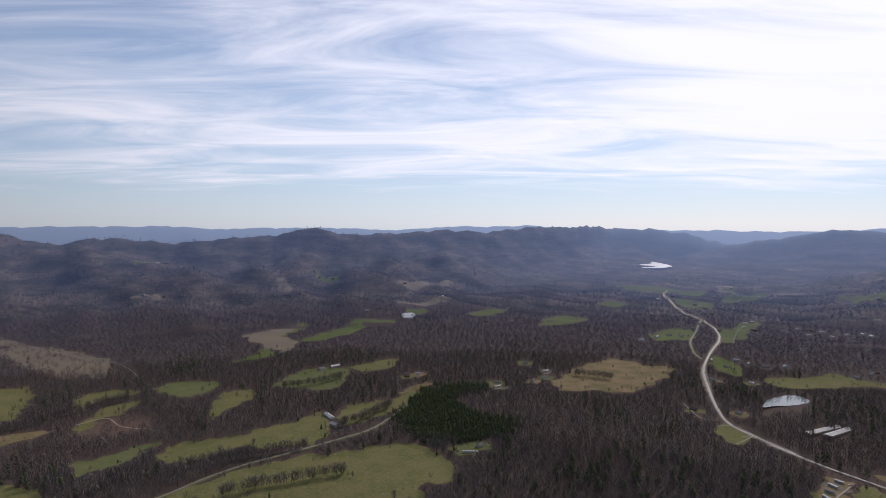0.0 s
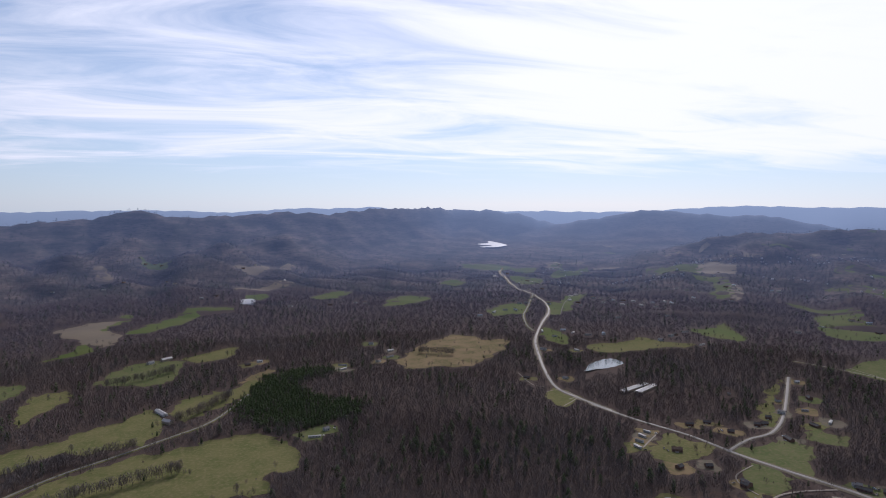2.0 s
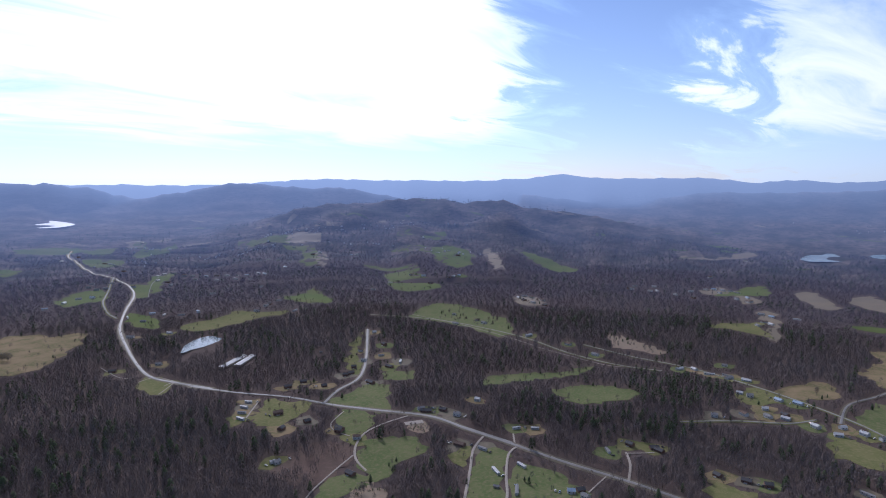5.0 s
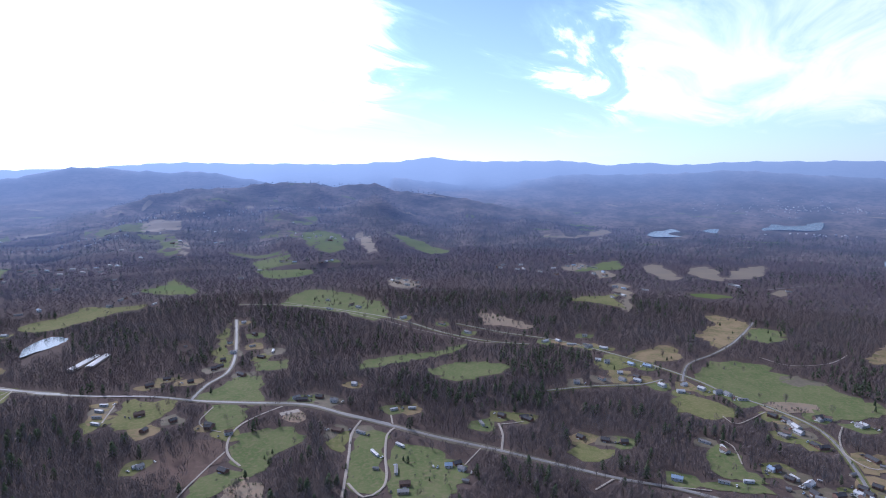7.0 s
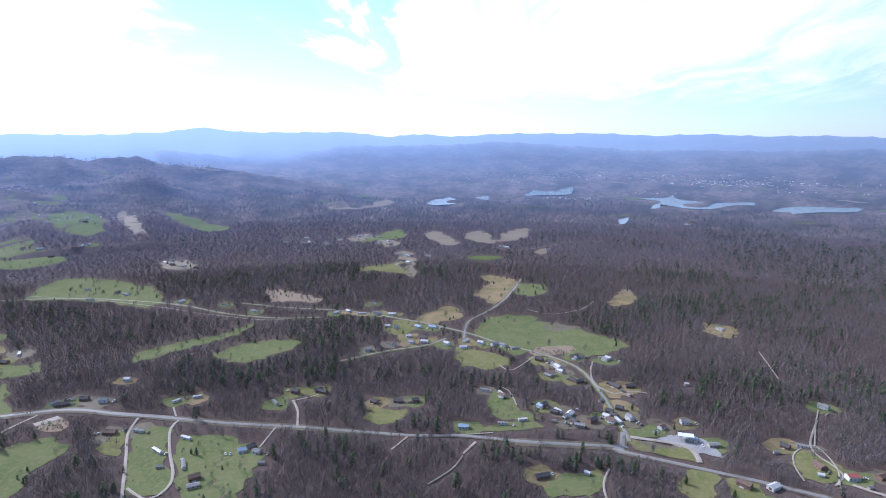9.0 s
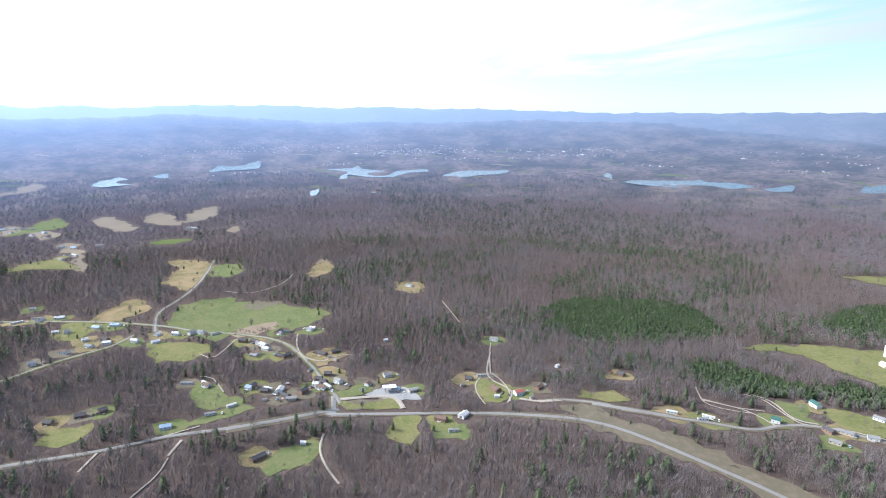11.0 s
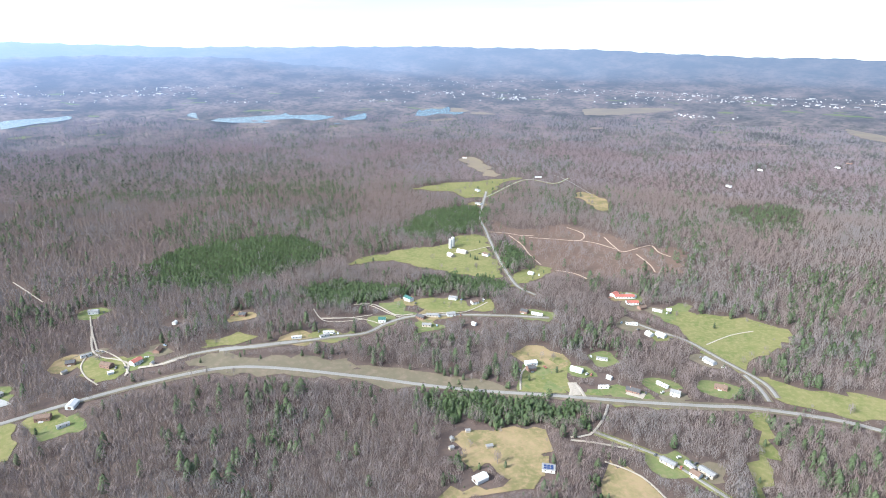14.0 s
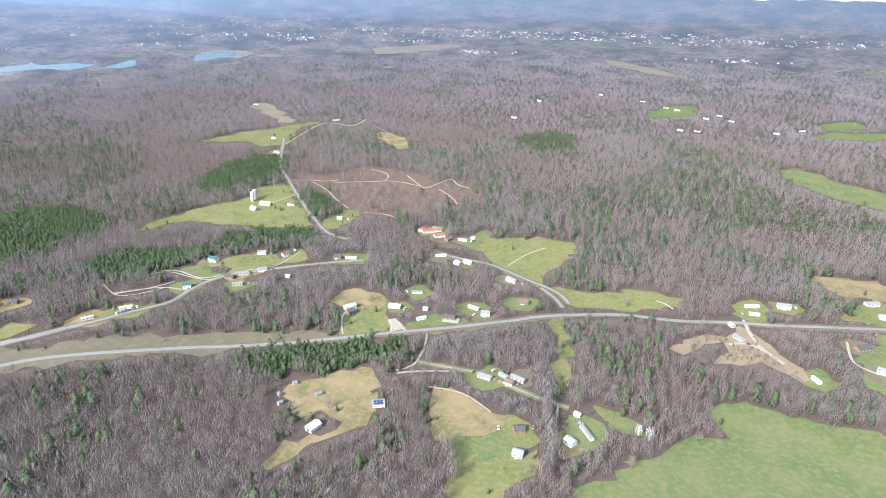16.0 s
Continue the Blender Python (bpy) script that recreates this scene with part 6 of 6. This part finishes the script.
RINGS = [(290, 620, 5.7), (620, 900, 6.0), (900, 1500, 7.6), (1500, 2200, 10.5), (2200, 3000, 14.0), (3000, 3520, 17.0)]
for ring, (r0, r1, gap) in enumerate(RINGS):
    x, y, rng, room = scatter(r0, r1, gap, 20 + ring, -42, 62 if ring == 5 else 210)
    pine = at(PINE, *ragged_spot(x, y))
    lush = np.interp(np.hypot(x, y), [450, 900], [0.5, 1.0]) * np.interp(np.degrees(np.arctan2(x, y)) % 360, [50, 100, 210, 300], [0.11, 0.19, 0.19, 0.1])     # more evergreens on the far side from the sun
    mixed = smooth_noise(x, y, 420, 3) + 0.6 * smooth_noise(x, y, 90, 4)
    chance = np.where(pine == 2, 0.97, np.where(pine == 1, 0.42, np.clip(mixed * lush + 0.5 * lush, 0.012, 0.5)))
    ever = rng.uniform(0, 1, len(x)) < chance
    thin = rng.uniform(0, 1, len(x)) < 0.93
    s = shrink(np.hypot(x, y))
    trng = np.random.RandomState(77 + ring)
    if ring == 0:
        bare = [bare_tree(trng, 56, 3, 1, 0.0165) for _ in range(9)]
        pines = [round_tree(trng, 44, 0.75) for _ in range(7)]
    elif ring == 1:
        bare = [bare_tree(trng, 30, 2, 1, 0.03) for _ in range(9)]
        pines = [round_tree(trng, 32, 0.85) for _ in range(7)]
    elif ring == 2:
        bare = [bare_tree(trng, 16, 1, 1, 0.06) for _ in range(8)]
        pines = [round_tree(trng, 18) for _ in range(6)]
    else:
        bare = [bare_tree(trng, 10, 0, 1, 0.105) for _ in range(8)]
        pines = [round_tree(trng, 7) for _ in range(5)]
    # the far rings use the copies with painted haze
    far = ring >= 3
    k = ~ever & thin
    tall = rng.normal(15.5, 2.2, len(x)).clip(9, 22) * s * (1, 1, 1, 0.85, 0.85, 0.45)[ring]
    wide_ = np.ones(len(x))
    low_ = tall > room * s
    wide_[low_] = np.minimum(tall / (room * s), 1.8)[low_]
    tall = np.minimum(tall, room * s)
    wide = rng.uniform(0.8, 1.25, len(x)) * (1.25 if ring > 2 else 1)
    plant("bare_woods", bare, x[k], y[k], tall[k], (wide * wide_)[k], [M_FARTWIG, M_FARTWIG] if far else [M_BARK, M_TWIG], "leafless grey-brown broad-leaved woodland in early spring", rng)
    tall = np.where(pine == 2, rng.normal(8.5, 1.0, len(x)), rng.normal(13, 3.0, len(x)).clip(6, 19)) * s
    tall = np.minimum(tall, room * s)
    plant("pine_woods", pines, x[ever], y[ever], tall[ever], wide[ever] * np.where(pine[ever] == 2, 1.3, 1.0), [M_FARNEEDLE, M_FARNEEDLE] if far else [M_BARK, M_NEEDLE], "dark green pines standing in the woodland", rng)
# planted stands of young pine, in close rows
rng = np.random.RandomState(83)
g = np.arange(-1250, 1250, 4.6)
x, y = (q.ravel() + rng.uniform(-1.2, 1.2, q.size) for q in np.meshgrid(g, g))
k = (at(PINE, *ragged_spot(x, y)) == 2) & (smooth_noise(x, y, 34, 44) > -1.25) & ~at(OPEN, x, y) & (np.hypot(x, y) > 300) & (np.hypot(x, y) < 1300)
x, y = x[k], y[k]
trng = np.random.RandomState(31)
plant("pine_stand", [round_tree(trng, 18, 1.1) for _ in range(6)], x, y, rng.normal(7.5, 0.9, len(x)).clip(4, 10), rng.uniform(1.1, 1.5, len(x)), [M_BARK, M_YOUNGPINE], "dense planted stand of young green pines", rng)
# single trees, bushes and hedgerow growth out in the grass
rng = np.random.RandomState(61)
g = np.arange(-1500, 1500, 9.0)
x, y = (q.ravel() + rng.uniform(-4.5, 4.5, q.size) for q in np.meshgrid(g, g))
clump = smooth_noise(x, y, 70, 8) + 0.7 * smooth_noise(x, y, 24, 9)
edge = np.zeros(len(x), bool)
for a in range(6):
    edge |= at(FIELD, x + 11 * math.cos(a), y + 11 * math.sin(a)) == 0
p = np.where(edge, 0.28, np.where(clump > 1.7, 0.3, 0.006))
home = np.full(len(x), 999.0)
for hx, hy, _ in HOMES:
    home = np.minimum(home, np.hypot(x - hx, y - hy))
p = np.where((home > 8) & (home < 32), np.maximum(p, 0.28), p)
p = np.where((at(FIELD, x, y) == 3) & (clump > 0.1), 0.55, p)
k = (at(FIELD, x, y) % 2 == 1) & (rng.uniform(0, 1, len(x)) < p) & (np.hypot(x, y) > 300)
for c in (0, 4):
    for a in range(6):
        k &= ~at(SOLID, x + c * math.cos(a), y + c * math.sin(a))
x, y = x[k], y[k]
trng = np.random.RandomState(5)
u = rng.uniform(0, 1, len(x))
for name, lab, sel, tmpl, tall, mats in (
        ("field_trees", "leafless trees standing along field edges", u < 0.55, [bare_tree(trng, 40, 9, 3, 0.035) for _ in range(6)], (9, 2.5), [M_BARK, M_TWIG]),
        ("bushes", "low brown bushes in rough grass", (u >= 0.55) & (u < 0.82), [bare_tree(trng, 26, 4, 1, 0.08) for _ in range(6)], (3.5, 1.0), [M_BARK, M_TWIG])):
    n = int(sel.sum())
    plant(name, tmpl, x[sel], y[sel], rng.normal(tall[0], tall[1], n).clip(2, 14), rng.uniform(0.9, 1.4, n), mats, lab, rng)


# brush coming up on bare ground
rng = np.random.RandomState(71)
g = np.arange(-1000, 1000, 4.5)
bx, by = (q.ravel() + rng.uniform(-2.2, 2.2, q.size) for q in np.meshgrid(g, g))
k = (at(FIELD, bx, by) == 3) & ~at(SOLID, bx, by) & (np.hypot(bx, by) > 300) & (smooth_noise(bx, by, 60, 12) > -0.25)
bx, by = bx[k], by[k]
trng = np.random.RandomState(16)
k = rng.uniform(0, 1, len(bx)) < 0.35
plant("bushes", [bare_tree(trng, 20, 2, 1, 0.09) for _ in range(5)], bx[~k], by[~k], rng.uniform(2.5, 5.0, (~k).sum()), rng.uniform(1.2, 1.8, (~k).sum()), [M_BARK, M_TWIG], "brown brush on bare ground", rng)
plant("bushes", [round_tree(trng, 14) for _ in range(5)], bx[k], by[k], rng.uniform(2.0, 4.2, k.sum()), rng.uniform(1.2, 2.0, k.sum()), [M_BARK, M_NEEDLE], "low green brush on bare ground", rng)

# clumps and hedges in the fields farther off
rng = np.random.RandomState(67)
g = np.arange(-2600, 2600, 13.0)
fx, fy = (q.ravel() + rng.uniform(-6, 6, q.size) for q in np.meshgrid(g, g))
fr = np.hypot(fx, fy)
clump = smooth_noise(fx, fy, 110, 18) + 0.7 * smooth_noise(fx, fy, 40, 19)
k = (fr > 1000) & (fr < 2600) & (at(FIELD, fx, fy) == 1) & ~at(SOLID, fx, fy) & (rng.uniform(0, 1, len(fx)) < np.where(clump > 1.3, 0.5, 0.03))
fx, fy = fx[k], fy[k]
trng = np.random.RandomState(15)
n = len(fx)
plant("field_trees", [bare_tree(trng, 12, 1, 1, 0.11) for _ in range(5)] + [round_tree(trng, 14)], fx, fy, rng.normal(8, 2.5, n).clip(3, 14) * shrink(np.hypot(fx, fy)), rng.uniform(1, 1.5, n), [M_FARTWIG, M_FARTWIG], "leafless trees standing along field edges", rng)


def lone_tree(name, label, leafy, seed):
    """A tree that stands by itself: tapered trunk with limbs, and a crown of many small sprays or twigs."""
    ob = new(name)
    r_ = np.random.RandomState(seed)
    bm = bmesh.new()
    bmesh.ops.create_cone(bm, segments=7, radius1=0.03, radius2=0.008, depth=0.9, matrix=Matrix.Translation((0, 0, 0.43)))
    for k in range(6):
        a, z = k * 2.4, 0.3 + 0.09 * k
        end = Vector((math.cos(a) * 0.2, math.sin(a) * 0.2, z + 0.2))
        d = end - Vector((0, 0, z))
        bmesh.ops.create_cone(bm, segments=4, radius1=0.012, radius2=0.003, depth=d.length, matrix=Matrix.Translation((Vector((0, 0, z)) + end) / 2) @ d.to_track_quat("Z", "Y").to_matrix().to_4x4())
    part("trunk", bm, M_PALEBARK if name == "sycamore" else M_BARK, ob)
    v, m, nrm = round_tree(r_, 150) if leafy else bare_tree(r_, 130, 24, 1, 0.02)
    if leafy:
        v = v.reshape(-1, 3, 3)
        mid = v.mean(1, keepdims=True)
        v = (mid + (v - mid) * 0.55).reshape(-1, 3)
    crown = mesh_object("crown", v, np.arange(len(v)).reshape(-1, 3), [M_NEEDLE if leafy else (M_PALEBARK if name == "sycamore" else M_TWIG)], parent=ob, crown=nrm)
    return tagged(ob, label, "tree", "lone trees in the fields")


sel = u >= 0.82
lone = np.column_stack([x[sel], y[sel]])
lone = lone[np.argsort(np.hypot(lone[:, 0], lone[:, 1]))][:260]
kinds = [lone_tree("cedar_tree", "dark green cedar standing alone in grass", True, 1), lone_tree("cedar_tree", "dark green cedar standing alone in grass", True, 2),
         lone_tree("bare_tree", "leafless tree standing alone in grass", False, 3)]
for i, (cx, cy) in enumerate(lone):
    h_, m = 5 + 5 * ((i * 37) % 11) / 11, kinds[i % 3]
    h_ *= 1.5 if i % 3 == 2 else 1.0
    place = pose(cx, cy, ground_z(cx, cy), 0, 0, i * 77) @ Matrix.Diagonal((h_, h_, h_, 1))
    if i < 3:
        m.matrix_world = place
    else:
        t_ = copy_thing(m, place)
        t_.matrix_world = place
for cx, cy, h_ in ((-68, -408, 14), (-60, -412, 12)):
    lone_tree("sycamore", "white-barked leafless sycamore beside a driveway", False, int(h_)).matrix_world = pose(cx, cy, ground_z(cx, cy)) @ Matrix.Diagonal((h_, h_, h_, 1))


# rows of bare trees along field banks
def hedgerow(pts, gap, tall, seed):
    r_ = np.random.RandomState(seed)
    c = curve_through(pts, gap, False) + r_.normal(0, 2.0, (len(curve_through(pts, gap, False)), 2))
    n = len(c)
    plant("tree_row", [bare_tree(r_, 40, 9, 3, 0.035) for _ in range(5)], c[:, 0], c[:, 1], r_.normal(tall, tall * 0.14, n).clip(1.2, 18), r_.uniform(0.8, 1.2, n), [M_BARK, M_TWIG], "row of leafless trees across a pasture", r_)


hedgerow([(-266, 699), (-236, 720), (-187, 743), (-129, 768)], 2.4, 18, 0)
hedgerow([(-348, 755), (-338, 782), (-295, 809), (-247, 827), (-198, 851)], 2.4, 18, 1)
hedgerow([(-412, 673), (-405, 722), (-406, 789), (-407, 833)], 2.4, 18, 2)
hedgerow([(-643, 974), (-616, 1020), (-570, 1086)], 2.4, 18, 3)
hedgerow([(-665, 901), (-639, 961)], 2.4, 18, 4)
hedgerow([(269, 1290), (334, 1245)], 2.4, 18, 5)
hedgerow([(14, -448), (8, -404), (0, -360)], 2.4, 18, 6)
hedgerow([(81, -358), (69, -327)], 2.4, 18, 7)
hedgerow([(-126, -416), (-142, -403), (-159, -381)], 2.4, 2.2, 8)
hedgerow([(-318, 1185), (-259, 1221), (-221, 1258)], 2.4, 18, 9)
hedgerow([(-166, 943), (-137, 987), (-98, 1057)], 2.4, 18, 10)

# the country behind the view
x, y, rng, room = scatter(290, 2000, 20.0, 51, 210, 318)
trng = np.random.RandomState(99)
plant("bare_woods", [bare_tree(trng, 6, 2, 1, 0.12) for _ in range(5)], x, y, rng.normal(17, 2, len(x)), np.ones(len(x)), [M_BARK, M_TWIG], "leafless grey-brown broad-leaved woodland in early spring", rng)

# ---- far valley: patches of open land and the pale roofs of a spread-out town ----
rng = np.random.RandomState(314)
for k in range(150):
    b_, r_ = rng.uniform(20, 205), rng.uniform(2500, 3900)
    if b_ < 60 and r_ < 2900:
        continue
    cx, cy, s = r_ * math.sin(radians(b_)), r_ * math.cos(radians(b_)), float(shrink(r_))
    if at(OPEN, np.array([cx]), np.array([cy]))[0]:
        continue
    a, w, d = radians(-b_) + rng.normal(0, 0.4), rng.uniform(25, 90) * s, rng.uniform(8, 30) * s
    ring_ = [(cx + w * math.cos(q) * math.cos(a) - d * math.sin(q) * math.sin(a), cy + w * math.cos(q) * math.sin(a) + d * math.sin(q) * math.cos(a)) for q in np.arange(0, 6.28, 1.05) + rng.uniform(-0.3, 0.3, 6)]
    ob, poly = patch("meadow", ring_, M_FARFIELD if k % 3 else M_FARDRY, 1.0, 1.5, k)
    tagged(ob, "pale green field in the hazy far valley", "field", kind="structure")
V, F, n = [], [], 0
STREETS = [(rng.uniform(80, 208), rng.normal(3920, 130), rng.uniform(1, 6)) for k in range(60)] + [(rng.uniform(80, 205), rng.uniform(3000, 3700), rng.uniform(0.5, 2)) for k in range(8)] + [(rng.uniform(14, 70), rng.uniform(2300, 3100), rng.uniform(1, 3)) for k in range(9)]
for k in range(1300):
    b0, r0, spread_ = STREETS[rng.randint(len(STREETS))]
    b_, r_ = rng.normal(b0, spread_), r0 + rng.normal(0, 28)
    cx, cy, s = r_ * math.sin(radians(b_)), r_ * math.cos(radians(b_)), float(shrink(r_))
    if at(WET, np.array([cx]), np.array([cy]))[0]:
        continue
    w, d, h = rng.uniform(3, 11) * s, rng.uniform(2.5, 5) * s, rng.uniform(0.5, 1.5) * s
    if rng.uniform() < 0.09 and r_ > 3600:
        w, d = w * 4, d * 1.5
    z = ground_z(cx, cy) + 4 * s
    a = radians(-b_) + rng.normal(0, 0.5)
    c, s_ = math.cos(a), math.sin(a)
    for q in ((-w, -d, -9 * s), (w, -d, -9 * s), (w, d, -9 * s), (-w, d, -9 * s), (-w, -d, h), (w, -d, h), (w, d, h), (-w, d, h)):
        V.append((cx + (q[0] * c - q[1] * s_) / 2, cy + (q[0] * s_ + q[1] * c) / 2, z + q[2]))
    for f in ((4, 5, 6, 7), (0, 1, 5, 4), (1, 2, 6, 5), (2, 3, 7, 6), (3, 0, 4, 7)):
        F.append([n + i for i in f])
    n += 8
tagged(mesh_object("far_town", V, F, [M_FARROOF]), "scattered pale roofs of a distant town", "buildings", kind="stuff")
